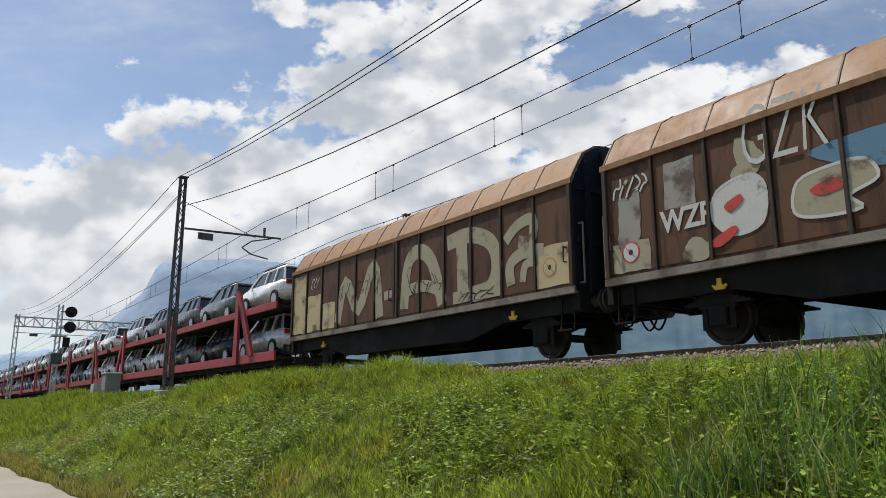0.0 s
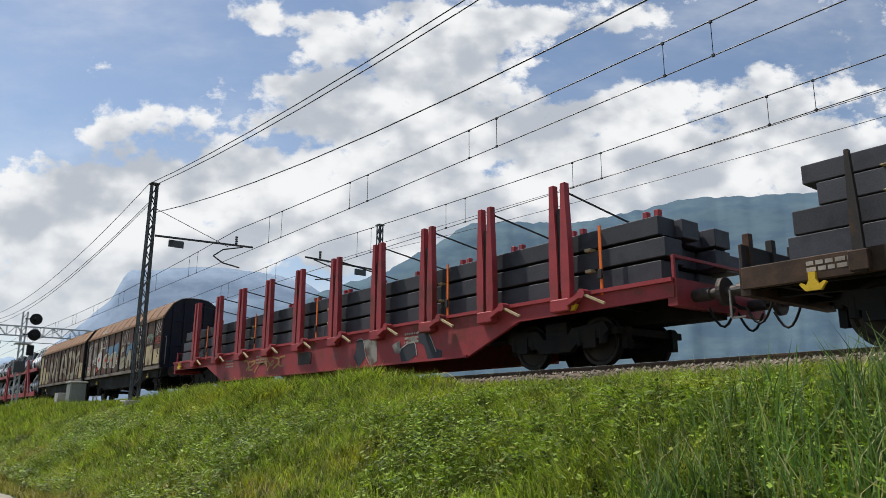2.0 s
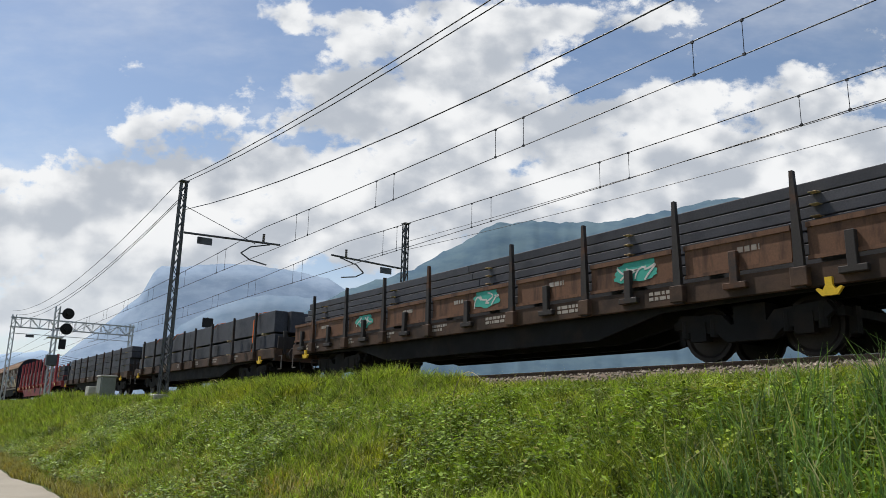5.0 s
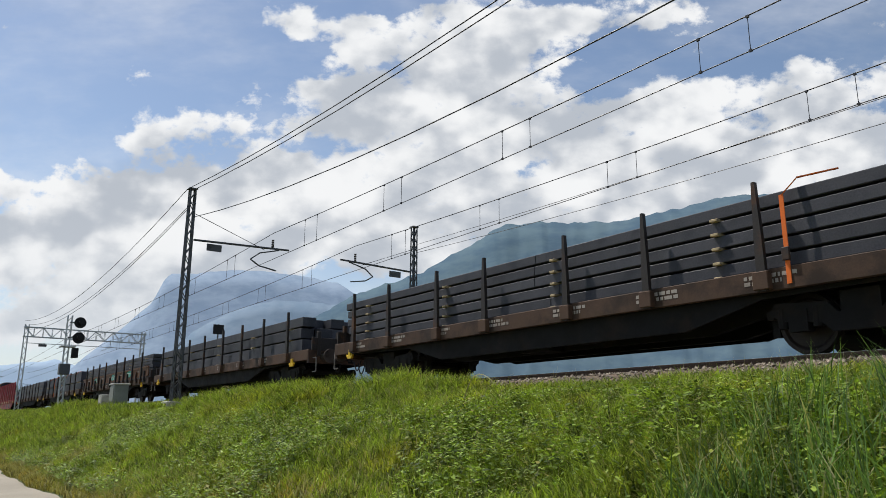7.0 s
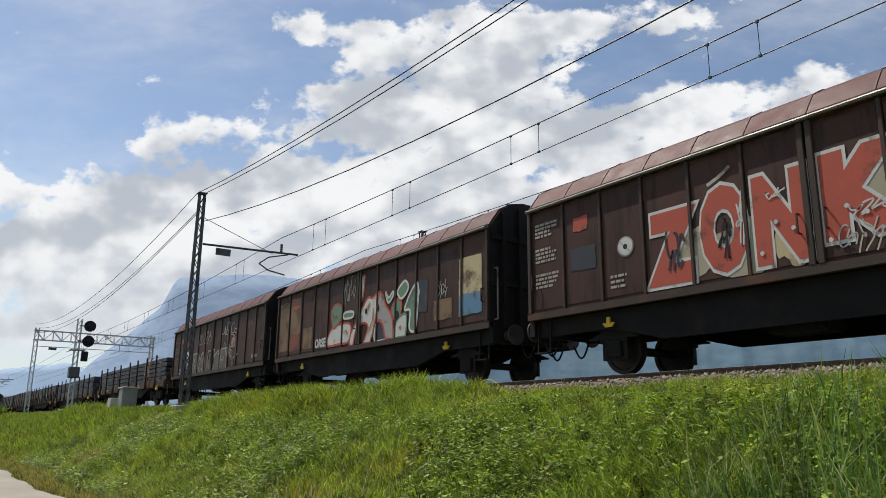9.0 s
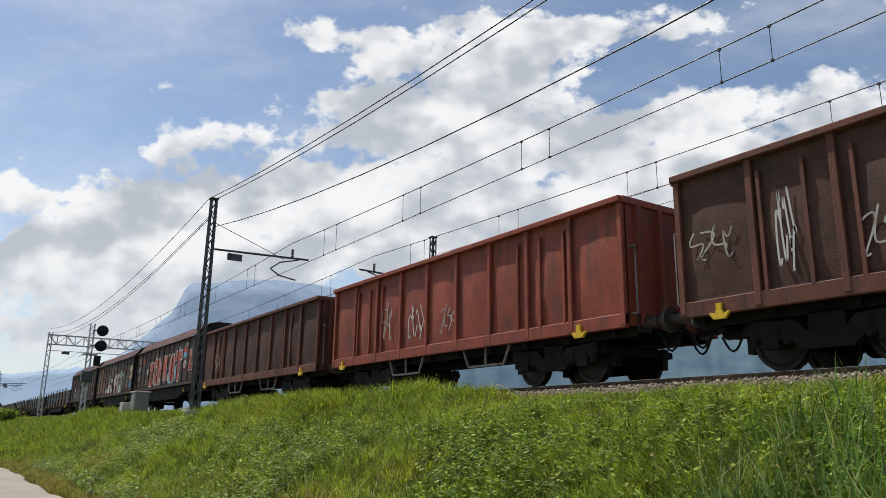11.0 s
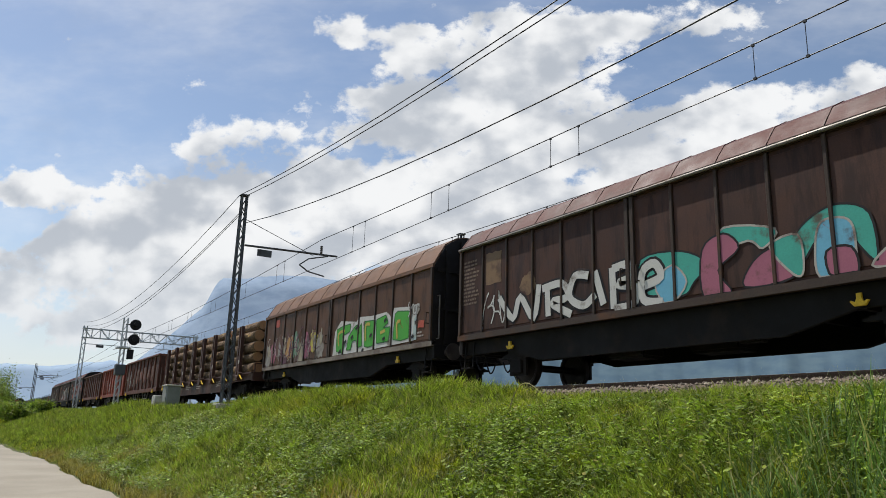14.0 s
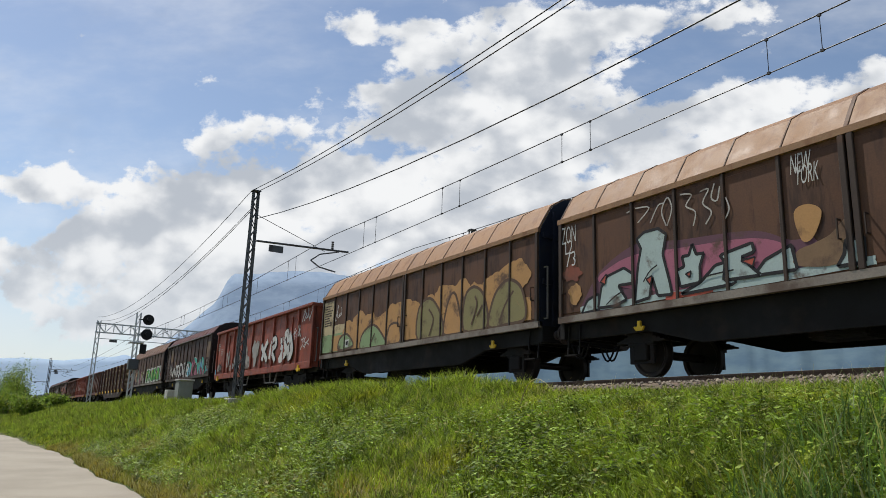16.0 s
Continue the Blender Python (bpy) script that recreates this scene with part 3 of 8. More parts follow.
def covered_wagon(length, eave, roof_mat, wall_mat, end_mat, label, style, panels=6, bottom=1.23, gutter=False):
    """Two-axle covered wagon with sliding walls in two halves."""
    w = thing("covered_wagon", label, "freight wagon", "covered wagons of the freight train")
    half = 1.38
    if style == "tan":
        top = 4.44
        arc = [(-half, eave), (-1.19, eave + 0.33), (-0.99, eave + 0.65), (-0.62, top - 0.08), (-0.28, top - 0.015)]
    else:
        top = 4.36
        arc = [(-half, eave), (-1.23, eave + 0.22), (-1.04, eave + 0.47), (-0.70, top - 0.10), (-0.3, top - 0.02)]
    arc = arc + [(-y, z) for y, z in reversed(arc)]
    # roof shell with overlapping ribs
    bm = bmesh.new()
    inner = [(y * 0.97, z - 0.05) for y, z in reversed(arc)]
    prism(bm, arc + inner, 0.03, length - 0.03)
    roof = part("roof", bm, M[roof_mat], w, smooth=False)
    count = 12
    for k in range(count + 1):
        x = 0.05 + (length - 0.1) * k / count
        bm = bmesh.new()
        rib = [(y * 1.006, z + 0.012) for y, z in arc]
        back = [(y * 0.985, z - 0.02) for y, z in reversed(arc)]
        wide = 0.028 if k != count // 2 else 0.07
        prism(bm, rib + back, x - wide / 2, x + wide / 2)
        part("roof_rib", bm, M["brown" if style == "tan" else roof_mat], roof)
    # eave beam
    beam = boxes((0, length, -half - 0.03, -half + 0.05, eave - 0.06, eave + 0.05), (0, length, half - 0.05, half + 0.03, eave - 0.06, eave + 0.05))
    part("eave_beam", beam, M[roof_mat if style == "tan" else "post"], w)
    if gutter:
        bm = bmesh.new()
        tube(bm, (0.05, -half - 0.06, eave - 0.02), (length - 0.05, -half - 0.06, eave - 0.02), 0.035, 8)
        part("door_rail", bm, M["gutter"], w)
    # walls: each door half in panels between posts
    z0 = bottom + 0.10
    for h in (0, 1):
        x0, x1 = (0.06, length / 2 - 0.05) if h == 0 else (length / 2 + 0.05, length - 0.06)
        for s in (-1, 1):
            door = part("sliding_door", boxes((x0, x1, s * (half - 0.06) - 0.02, s * (half - 0.06) + 0.02, z0, eave - 0.06)), M[wall_mat], w)
            for k in range(panels):
                a, b = x0 + (x1 - x0) * k / panels, x0 + (x1 - x0) * (k + 1) / panels
                y0, y1 = sorted((s * (half - 0.04), s * (half - 0.022)))
                pan = bmesh.new()
                box(pan, a + 0.045, b - 0.045, y0, y1, z0 + 0.06, eave - 0.14)
                part("wall_panel", bevel(pan, 0.008), M[wall_mat], door)
            for k in range(panels + 1):
                x = x0 + (x1 - x0) * k / panels
                wide = 0.034 if 0 < k < panels else 0.07
                y0, y1 = sorted((s * (half - 0.04), s * (half + (0.015 if 0 < k < panels else 0.03))))
                part("door_post", bevel(boxes((max(x - wide, x0 - 0.03), min(x + wide, x1 + 0.03), y0, y1, z0, eave - 0.06)), 0.01), M["post"], door)
            if s < 0:
                for xx in (x0 + 0.16, x1 - 0.16):   # door handles
                    hb = bmesh.new()
                    bar(hb, (xx, -half - 0.07, z0 + 0.5), (xx, -half - 0.07, z0 + 0.8), 0.022)
                    for z in (z0 + 0.5, z0 + 0.8):
                        bar(hb, (xx, -half - 0.07, z), (xx, -half + 0.02, z), 0.022)
                    part("door_handle", hb, M["post"], door)
    part("sole_bar", boxes((0, length, -half - 0.02, -half + 0.10, bottom - 0.04, z0), (0, length, half - 0.10, half + 0.02, bottom - 0.04, z0)), M["sill_grey" if style == "tan" else "post"], w)
    # end walls, their shade put into the near-black colour
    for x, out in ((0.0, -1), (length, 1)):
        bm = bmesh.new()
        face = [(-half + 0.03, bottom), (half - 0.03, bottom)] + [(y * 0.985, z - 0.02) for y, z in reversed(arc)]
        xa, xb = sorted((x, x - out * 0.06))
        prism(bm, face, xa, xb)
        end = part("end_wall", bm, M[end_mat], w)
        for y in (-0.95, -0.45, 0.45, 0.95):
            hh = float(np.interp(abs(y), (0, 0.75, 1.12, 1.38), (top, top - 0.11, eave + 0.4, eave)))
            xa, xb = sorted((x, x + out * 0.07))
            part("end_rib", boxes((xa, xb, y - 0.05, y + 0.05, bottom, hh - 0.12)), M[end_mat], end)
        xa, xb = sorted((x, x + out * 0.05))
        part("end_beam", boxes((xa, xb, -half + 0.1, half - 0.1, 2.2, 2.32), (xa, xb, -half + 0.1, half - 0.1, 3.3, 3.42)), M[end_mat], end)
        rail = bmesh.new()
        for y in (-1.22,):
            bar(rail, (x + out * 0.12, y, 1.4), (x + out * 0.12, y, 2.6), 0.03)
            bar(rail, (x + out * 0.12, y, 2.6), (x, y, 2.6), 0.03)
            bar(rail, (x + out * 0.12, y, 1.4), (x, y, 1.4), 0.03)
        part("hand_rail", rail, M["gutter"], end)
    # floor and underframe
    part("floor", boxes((0.02, length - 0.02, -half + 0.06, half - 0.06, bottom - 0.02, bottom + 0.08)), M["under"], w)
    m = length / 2
    for s in (-1, 1):
        bm = bmesh.new()
        plate(bm, ((-0.02, bottom - 0.04), (length + 0.02, bottom - 0.04), (length + 0.02, 0.84), (m + 4.2, 0.84), (m + 3.0, 0.54), (m - 3.0, 0.54), (m - 4.2, 0.84), (-0.02, 0.84)), s * 1.14 - 0.05, s * 1.14 + 0.05)
        part("frame_beam", bm, M["under"], w)
    for x in np.arange(0.2, length, 1.1):
        part("cross_beam", boxes((x - 0.05, x + 0.05, -1.09, 1.09, 0.9, bottom)), M["under"], w)
    part("headstock", boxes((-0.04, 0.10, -1.3, 1.3, 0.86, bottom)), M["under"], w)
    part("headstock", boxes((length - 0.10, length + 0.04, -1.3, 1.3, 0.86, bottom)), M["under"], w)
    m = length / 2
    for a, b, y0, y1, z0, z1 in ((m - 1.2, m - 0.2, -0.9, -0.3, 0.45, 0.9), (m + 0.5, m + 1.6, -0.4, 0.2, 0.5, 0.92), (m + 2.0, m + 2.5, -1.05, -0.75, 0.52, 0.8)):
        part("brake_cylinder", bevel(boxes((a, b, y0, y1, z0, z1)), 0.05, 2), M["under"], w)
    for x in (0.35, length - 0.35):
        step = boxes((x - 0.2, x + 0.2, -1.36, -1.2, 0.48, 0.51))
        for dx in (-0.18, 0.18):
            bar(step, (x + dx, -1.22, 1.15), (x + dx, -1.26, 0.5), 0.03)
        part("foot_step", step, M["under"], w)
    for x in (length * 0.17, length * 0.85):
        h = part("rope_hook", HOOK, None, w, "yellow painted hook")
        h.location = (x, -1.26, 0.93)
        h.scale = (0.72, 0.72, 0.72)
    running_gear(w, length, axles=(2.08, length - 1.30), over=0.36)
    return w


TAN = "covered wagon with tan roof and weathered brown sliding walls"
BROWN = "covered wagon with maroon roof and dark brown sliding walls"
# place of the end that goes first, length, eave, style
COVERED = (
    (-23.15, 13.15, 3.48, "tan"), (-9.22, 13.5, 3.48, "tan"),
    (132.5, 12.6, 3.60, "maroon"), (146.25, 12.6, 3.60, "maroon"), (160.2, 12.7, 3.60, "maroon"),
    (237.55, 14.25, 3.47, "brown"), (253.15, 12.2, 3.60, "maroon"),
    (282.05, 13.2, 3.48, "tan"), (295.95, 13.3, 3.48, "tan"),
)
WAGON = {}
for s, length, eave, style in COVERED:
    if style == "tan":
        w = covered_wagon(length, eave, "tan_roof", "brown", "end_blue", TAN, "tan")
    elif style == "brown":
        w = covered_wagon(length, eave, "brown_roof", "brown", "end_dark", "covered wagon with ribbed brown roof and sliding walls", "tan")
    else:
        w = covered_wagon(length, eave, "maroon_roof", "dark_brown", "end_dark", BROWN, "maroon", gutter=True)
    WAGON[round(s)] = rides(w, s)


def open_wagon(length, wall, panel, label, top=3.46, bottom=0.98):
    """High-sided open wagon on two bogies."""
    w = thing("open_wagon", label, "freight wagon", "open wagons of the freight train")
    half = 1.36
    n = 9
    edges = [0.0] + [0.1 + (length - 0.2) * k / n for k in range(1, n)] + [length]
    for s in (-1, 1):
        y = s * (half - 0.09)
        side = part("side_wall", boxes((0, length, y - 0.02, y + 0.02, bottom + 0.05, top - 0.06)), M[panel], w)
        for k in range(n):
            a, b = edges[k] + 0.10, edges[k + 1] - 0.10
            bm = bmesh.new()
            # pressed panel, bulged outwards by the loads
            cols, rows, grid = 6, 6, []
            rng = random.Random(k * 7 + int(length * 10) + (s > 0))
            for i in range(cols + 1):
                grid.append([])
                for j in range(rows + 1):
                    u, v = i / cols, j / rows
                    out = 0.045 * math.sin(math.pi * u) * math.sin(math.pi * v) + (rng.uniform(-0.012, 0.012) if 0 < i < cols and 0 < j < rows else 0)
                    grid[-1].append(bm.verts.new((a + (b - a) * u, y + s * (0.022 + max(out, 0)), bottom + 0.28 + (top - 0.42 - bottom - 0.28) * v)))
            for i in range(cols):
                for j in range(rows):
                    bm.faces.new((grid[i][j], grid[i + 1][j], grid[i + 1][j + 1], grid[i][j + 1]))
            me = mesh_of(bm, "side_panel", M[panel], True)
            part("side_panel", me, None, side)
        for k, x in enumerate(edges):
            xx = min(max(x, 0.06), length - 0.06)
            y0, y1 = sorted((s * (half - 0.07), s * (half + 0.02)))
            part("side_post", bevel(boxes((xx - 0.06, xx + 0.06, y0, y1, bottom, top - 0.05)), 0.012), M[wall], side)
        for d in (2.4, length - 2.4):   # side doors
            for dx in (-0.75, 0.0, 0.75):
                bm = bmesh.new()
                bar(bm, (d + dx, s * (half - 0.02), bottom + 0.2), (d + dx, s * (half - 0.02), top - 0.3), 0.06)
                part("door_bar", bm, M[wall], side)
        part("top_rail", bevel(boxes((-0.02, length + 0.02, s * half - 0.09, s * half + 0.05, top - 0.08, top + 0.04)), 0.015), M[wall], w)
        y0, y1 = sorted((s * (half - 0.1), s * (half + 0.01)))
        part("side_sill", bevel(boxes((0, length, y0, y1, bottom - 0.05, bottom + 0.22)), 0.015), M[wall], w)
    for x, out in ((0.0, -1), (length, 1)):
        xa, xb = sorted((x, x - out * 0.07))
        end = part("end_wall", boxes((xa, xb, -half + 0.08, half - 0.08, bottom, top - 0.04)), M[panel], w)
        part("top_rail", boxes((min(x, x + out * 0.06), max(x, x + out * 0.06), -half, half, top - 0.1, top + 0.03)), M[wall], w)
        for y in (-0.95, -0.32, 0.32, 0.95):
            xa, xb = sorted((x, x + out * 0.09))
            part("end_post", boxes((xa, xb, y - 0.05, y + 0.05, bottom, top - 0.1)), M[wall], end)
        bm = bmesh.new()
        bar(bm, (x + out * 0.16, -1.2, 1.2), (x + out * 0.16, -1.2, 2.5), 0.03)
        bar(bm, (x + out * 0.16, -1.2, 2.5), (x, -1.2, 2.5), 0.03)
        bar(bm, (x + out * 0.16, -1.2, 1.2), (x, -1.2, 1.2), 0.03)
        part("hand_rail", bm, M["gutter"], end)
    part("floor", boxes((0.05, length - 0.05, -half + 0.1, half - 0.1, bottom, bottom + 0.12)), M["under"], w)
    for y0, y1, z0 in ((-1.05, -0.93, 0.80), (0.93, 1.05, 0.80), (-0.2, 0.2, 0.7)):
        part("frame_beam", boxes((0, length, y0, y1, z0, bottom)), M["under"], w)
    for x in np.arange(0.3, length, 1.3):
        part("cross_beam", boxes((x - 0.05, x + 0.05, -1.2, 1.2, 0.82, bottom - 0.004)), M["under"], w)
    for xm in (length * 0.35, length * 0.64):   # long step loops below the side
        bm = bmesh.new()
        for a, b in (((xm - 0.9, 0.95), (xm - 0.68, 0.52)), ((xm - 0.68, 0.52), (xm + 0.68, 0.52)), ((xm + 0.68, 0.52), (xm + 0.9, 0.95)), ((xm, 0.52), (xm, 0.95))):
            bar(bm, (a[0], -1.22, a[1]), (b[0], -1.22, b[1]), 0.05)
        part("step_loop", bm, M["gutter"], w)
    for x in (0.8, length - 1.2):
        part("rope_hook", HOOK, None, w, "yellow painted hook").location = (x, -1.40, bottom - 0.04)
    running_gear(w, length, bogies=(2.35, length - 2.35), over=0.62)
    return w


for s, length, wall, panel, label in (
        (174.4, 13.2, "eaos_brown", "eaos_dark", "rusty brown high-sided open wagon"), (188.85, 12.5, "eaos_red", "eaos_red", "faded red high-sided open wagon"),
        (202.6, 12.7, "eaos_brown", "eaos_dark", "rusty dark brown high-sided open wagon with worn panels"), (266.65, 14.4, "eaos_red", "eaos_red", "bright red high-sided open wagon with grey paint patches")):
    WAGON[round(s)] = rides(open_wagon(length, wall, panel, label), s)


def flat_wagon(length, frame_mat, stakes, stake_mat, label, boards=False, low=0.93, floor=1.25, stake_top=2.66):
    """Long flat wagon on two bogies with upright stakes."""
    w = thing("flat_wagon", label, "freight wagon", "flat wagons of the freight train")
    half = 1.40
    part("deck", boxes((0.02, length - 0.02, -half + 0.05, half - 0.05, floor - 0.10, floor)), M["under"], w)
    for s in (-1, 1):
        y0, y1 = sorted((s * (half - 0.09), s * half))
        part("side_beam", bevel(boxes((0, length, y0, y1, low, floor + 0.02)), 0.012), M[frame_mat], w)
        for k, x in enumerate(stakes):
            bm = bmesh.new()
            y0, y1 = s * (half + 0.01), s * (half + 0.09)
            plate(bm, ((x - 0.08, floor - 0.32), (x + 0.08, floor - 0.32), (x + 0.065, floor + 0.5), (x + 0.028, stake_top), (x - 0.028, stake_top), (x - 0.065, floor + 0.5)), *sorted((y0, y1)))
            stake = part("stake", bm, M[stake_mat], w)
            y2, y3 = sorted((s * half, s * (half + 0.13)))
            part("stake_socket", bevel(boxes((x - 0.13, x + 0.13, y2, y3, low + 0.02, floor - 0.02)), 0.012), M[frame_mat], stake)
        if boards:
            for a, b in zip([0.0] + list(stakes), list(stakes) + [length]):
                y2, y3 = sorted((s * (half - 0.05), s * half))
                if b - a > 0.5:
                    board = part("drop_side", bevel(boxes((a + 0.12, b - 0.12, y2, y3, floor + 0.10, floor + 0.62)), 0.012), M["board"], w)
                    y4, y5 = sorted((s * half, s * (half + 0.03)))
                    part("drop_side_rim", boxes((a + 0.12, b - 0.12, y4, y5, floor + 0.56, floor + 0.64), (a + 0.12, b - 0.12, y4, y5, floor + 0.08, floor + 0.14)), M["board"], board)
                    m = (a + b) / 2
                    y4, y5 = sorted((s * half, s * (half + 0.10)))
                    part("latch", bevel(boxes((m - 0.07, m + 0.07, y4, y5, floor - 0.12, floor + 0.4), (m - 0.2, m + 0.2, y4, y5 - 0.02 * (s > 0), floor - 0.2, floor - 0.1)), 0.01), M["stake"], board)
    for s in (-1, 1):
        bm = bmesh.new()
        y0, y1 = sorted((s * 0.42, s * 0.56))
        plate(bm, ((0, floor - 0.1), (length, floor - 0.1), (length, 0.9), (length * 0.79, 0.80), (length * 0.70, 0.46), (length * 0.30, 0.46), (length * 0.21, 0.80), (0, 0.9)), y0, y1)
        part("centre_beam", bm, M["under"], w)
        bm = bmesh.new()
        y0, y1 = sorted((s * 1.18, s * 1.24))
        plate(bm, ((0.1, floor - 0.1), (length - 0.1, floor - 0.1), (length - 0.1, low), (length * 0.78, low - 0.08), (length * 0.70, 0.48), (length * 0.30, 0.48), (length * 0.22, low - 0.08), (0.1, low)), y0, y1)
        part("frame_beam", bm, M["under"], w)
    for x in np.arange(0.5, length, 1.2):
        part("cross_beam", boxes((x - 0.05, x + 0.05, -1.3, 1.3, low + 0.01, floor - 0.104)), M["under"], w)
    for x in (0.04, length - 0.04):
        part("headstock", boxes((x - 0.08, x + 0.08, -1.38, 1.38, 0.84, floor + 0.02)), M[frame_mat], w)
    for x, out in ((0.04, -1), (length - 0.04, 1)):   # folding ends, brake platform and shunter's rail
        x0, x1 = sorted((x + out * 0.05, x + out * 0.11))
        part("end_flap", bevel(boxes((x0, x1, -1.3, 1.3, floor, floor + 0.42)), 0.01), M["stake"], w)
        for y in (-1.05, -0.35, 0.35, 1.05):
            part("end_stanchion", bevel(boxes((x0 - 0.03, x1 + 0.03, y - 0.06, y + 0.06, floor - 0.2, floor + 0.62)), 0.01), M["stake"], w)
        rail = bmesh.new()
        for a, b in (((0.10, 0.55), (0.34, 0.55)), ((0.34, 0.55), (0.34, 1.0)), ((0.34, 1.0), (0.10, 1.0))):
            bar(rail, (x + out * a[0], -1.24, a[1]), (x + out * b[0], -1.24, b[1]), 0.03)
        part("shunter_rail", rail, M["gutter"], w)
    for x in (1.1, length - 1.1):
        part("rope_hook", HOOK, None, w, "yellow painted hook").location = (x, -half - 0.06, low - 0.06)
    part("brake_box", boxes((length * 0.45, length * 0.5, -1.0, -0.4, 0.45, 0.85), (length * 0.55, length * 0.58, -1.1, -0.9, 0.5, 0.8)), M["under"], w)
    running_gear(w, length, bogies=(2.6, length - 2.6), over=0.60)
    return w


def steel_load(s0, pieces, label, seed, base=1.25, tilt=0.0):
    """Stacks of dark steel plates; pieces are rows of start, length, bottom, height, near edge, width."""
    rng = random.Random(seed)
    for a, length, z, h, y, wide in pieces:
        t = thing("steel_slab", label, "steel load", "steel slabs on the flat wagons")
        bm = bmesh.new()
        box(bm, 0, length, 0, wide, 0, h)
        part("slab", bevel(bm, 0.012), M["steel"], t)
        t.location = (s0 + a, TRACK + y, RAIL + base + z)
        MOVING.append((t, s0 + a, y, base + z))


def blocks(s0, spots, base, gap):
    """Timber spacers between the slabs."""
    for x, z in spots:
        t = thing("timber_spacer", "pale squared timber spacer between steel slabs", "timber", "timber spacers")
        part("block", bevel(boxes((-0.07, 0.07, -1.34, 1.2, 0, gap)), 0.006), M["wood_block"], t)
        MOVING.append((t, s0 + x, 0.0, base + z))


STEEL = "dark blue-grey steel slab stacked on a flat wagon"


def slab_tiers(s0, x0, x1, tiers, seed, base=1.25, near=-1.26, gap=0.06, ends=0.45):
    """Tiers of slabs over the length, three slabs deep, with spacers below each tier."""
    rng = random.Random(seed)
    z = 0.0
    for k, (h, inset) in enumerate(tiers):
        spots = [(x0 + (x1 - x0) * f, z) for f in (0.08, 0.3, 0.52, 0.74, 0.93)]
        blocks(s0, spots, base, gap)
        z += gap
        cut = x0 + (x1 - x0) * rng.uniform(0.46, 0.54)
        pieces = []
        for j in range(5):
            y = near + j * 0.522 + rng.uniform(0, 0.012)
            e = inset + rng.uniform(-0.3, 0.45) * (j > 0)
            pieces += [(x0 + max(e, 0.0), cut - x0 - max(e, 0.0) - 0.005, z, h, y, 0.495), (cut + 0.005, x1 - cut - rng.uniform(0, ends + 0.35 * (j > 0)) - (0.3 if ends < 0.2 and k < 2 else 0.0), z, h, y, 0.495)]
        steel_load(s0, pieces, STEEL, seed + k, base)
        z += h


FLAT = "long flat wagon with rusty brown frame and black stakes"
S1 = flat_wagon(18.95, "flat_frame", [1.75, 3.85, 5.95, 8.1, 10.7, 12.9, 15.1, 17.2], "stake", FLAT)
WAGON[32] = rides(S1, 32.0)
slab_tiers(32.0, 0.7, 19.05, ((0.36, 0.0), (0.36, 0.1), (0.33, 0.5), (0.29, 0.3)), 3, gap=0.02, ends=0.15)
S2 = flat_wagon(18.45, "flat_frame", [1.7, 3.75, 6.25, 8.35, 9.95, 12.1, 14.55, 16.75], "stake", FLAT)
WAGON[53] = rides(S2, 52.55)
slab_tiers(52.55, 0.25, 18.4, ((0.48, 0.0), (0.76, 0.3)), 8, gap=0.075)
S3 = flat_wagon(18.7, "flat_frame", [1.5, 3.6, 5.7, 7.8, 10.9, 13.0, 15.1, 17.2], "stake", "long flat wagon with rusty drop sides and black stakes", boards=True, stake_top=2.7)
WAGON[72] = rides(S3, 72.5)
slab_tiers(72.5, 0.4, 18.7, ((0.17, 0.0), (0.17, 0.1), (0.17, 0.2), (0.17, 0.1), (0.17, 0.0), (0.17, 0.2), (0.19, 0.3)), 14, near=-1.22, gap=0.013, ends=0.25)
S4 = flat_wagon(18.8, "flat_frame", [1.6, 3.8, 6.0, 8.2, 10.6, 12.8, 15.0, 17.2], "stake", FLAT)
WAGON[92] = rides(S4, 92.4)
slab_tiers(92.4, 0.4, 18.2, ((0.38, 0.0), (0.34, 0.1), (0.32, 0.3)), 21, gap=0.05)
S5 = flat_wagon(18.0, "flat_frame", [1.25, 3.2, 5.5, 7.4, 10.0, 12.0, 14.2, 16.3], "stake", FLAT)
WAGON[113] = rides(S5, 113.1)
slab_tiers(113.1, 0.4, 17.9, ((0.2, 0.3), (0.2, 0.2), (0.2, 0.1), (0.2, 0.1), (0.2, 0.0)), 27, gap=0.045)


def strap(s0, x, z0, z1, slack):
    t = thing("lashing_strap", "orange lashing strap with ratchet over a steel load", "strap", "orange lashing straps")
    band = bmesh.new()
    box(band, -0.035, 0.035, -1.415, -1.40, z0, z1 - 0.25)
    bar(band, (0, -1.405, z1 - 0.26), (slack, -1.27, z1), 0.06, 0.012)
    bar(band, (slack, -1.27, z1), (slack + 0.55, -1.1, z1 + 0.03), 0.06, 0.012)
    part("band", band, M["strap"], t)
    part("ratchet", bevel(boxes((-0.06, 0.06, -1.46, -1.41, z0 + 0.35, z0 + 0.55)), 0.01), M["stake"], t)
    MOVING.append((t, s0 + x, 0.0, 0.0))


for x in (3.6, 6.5, 12.0, 16.45):
    strap(52.55, x, 1.0, 2.66, 0.12)
strap(113.1, 14.6, 1.0, 2.62, 0.2)


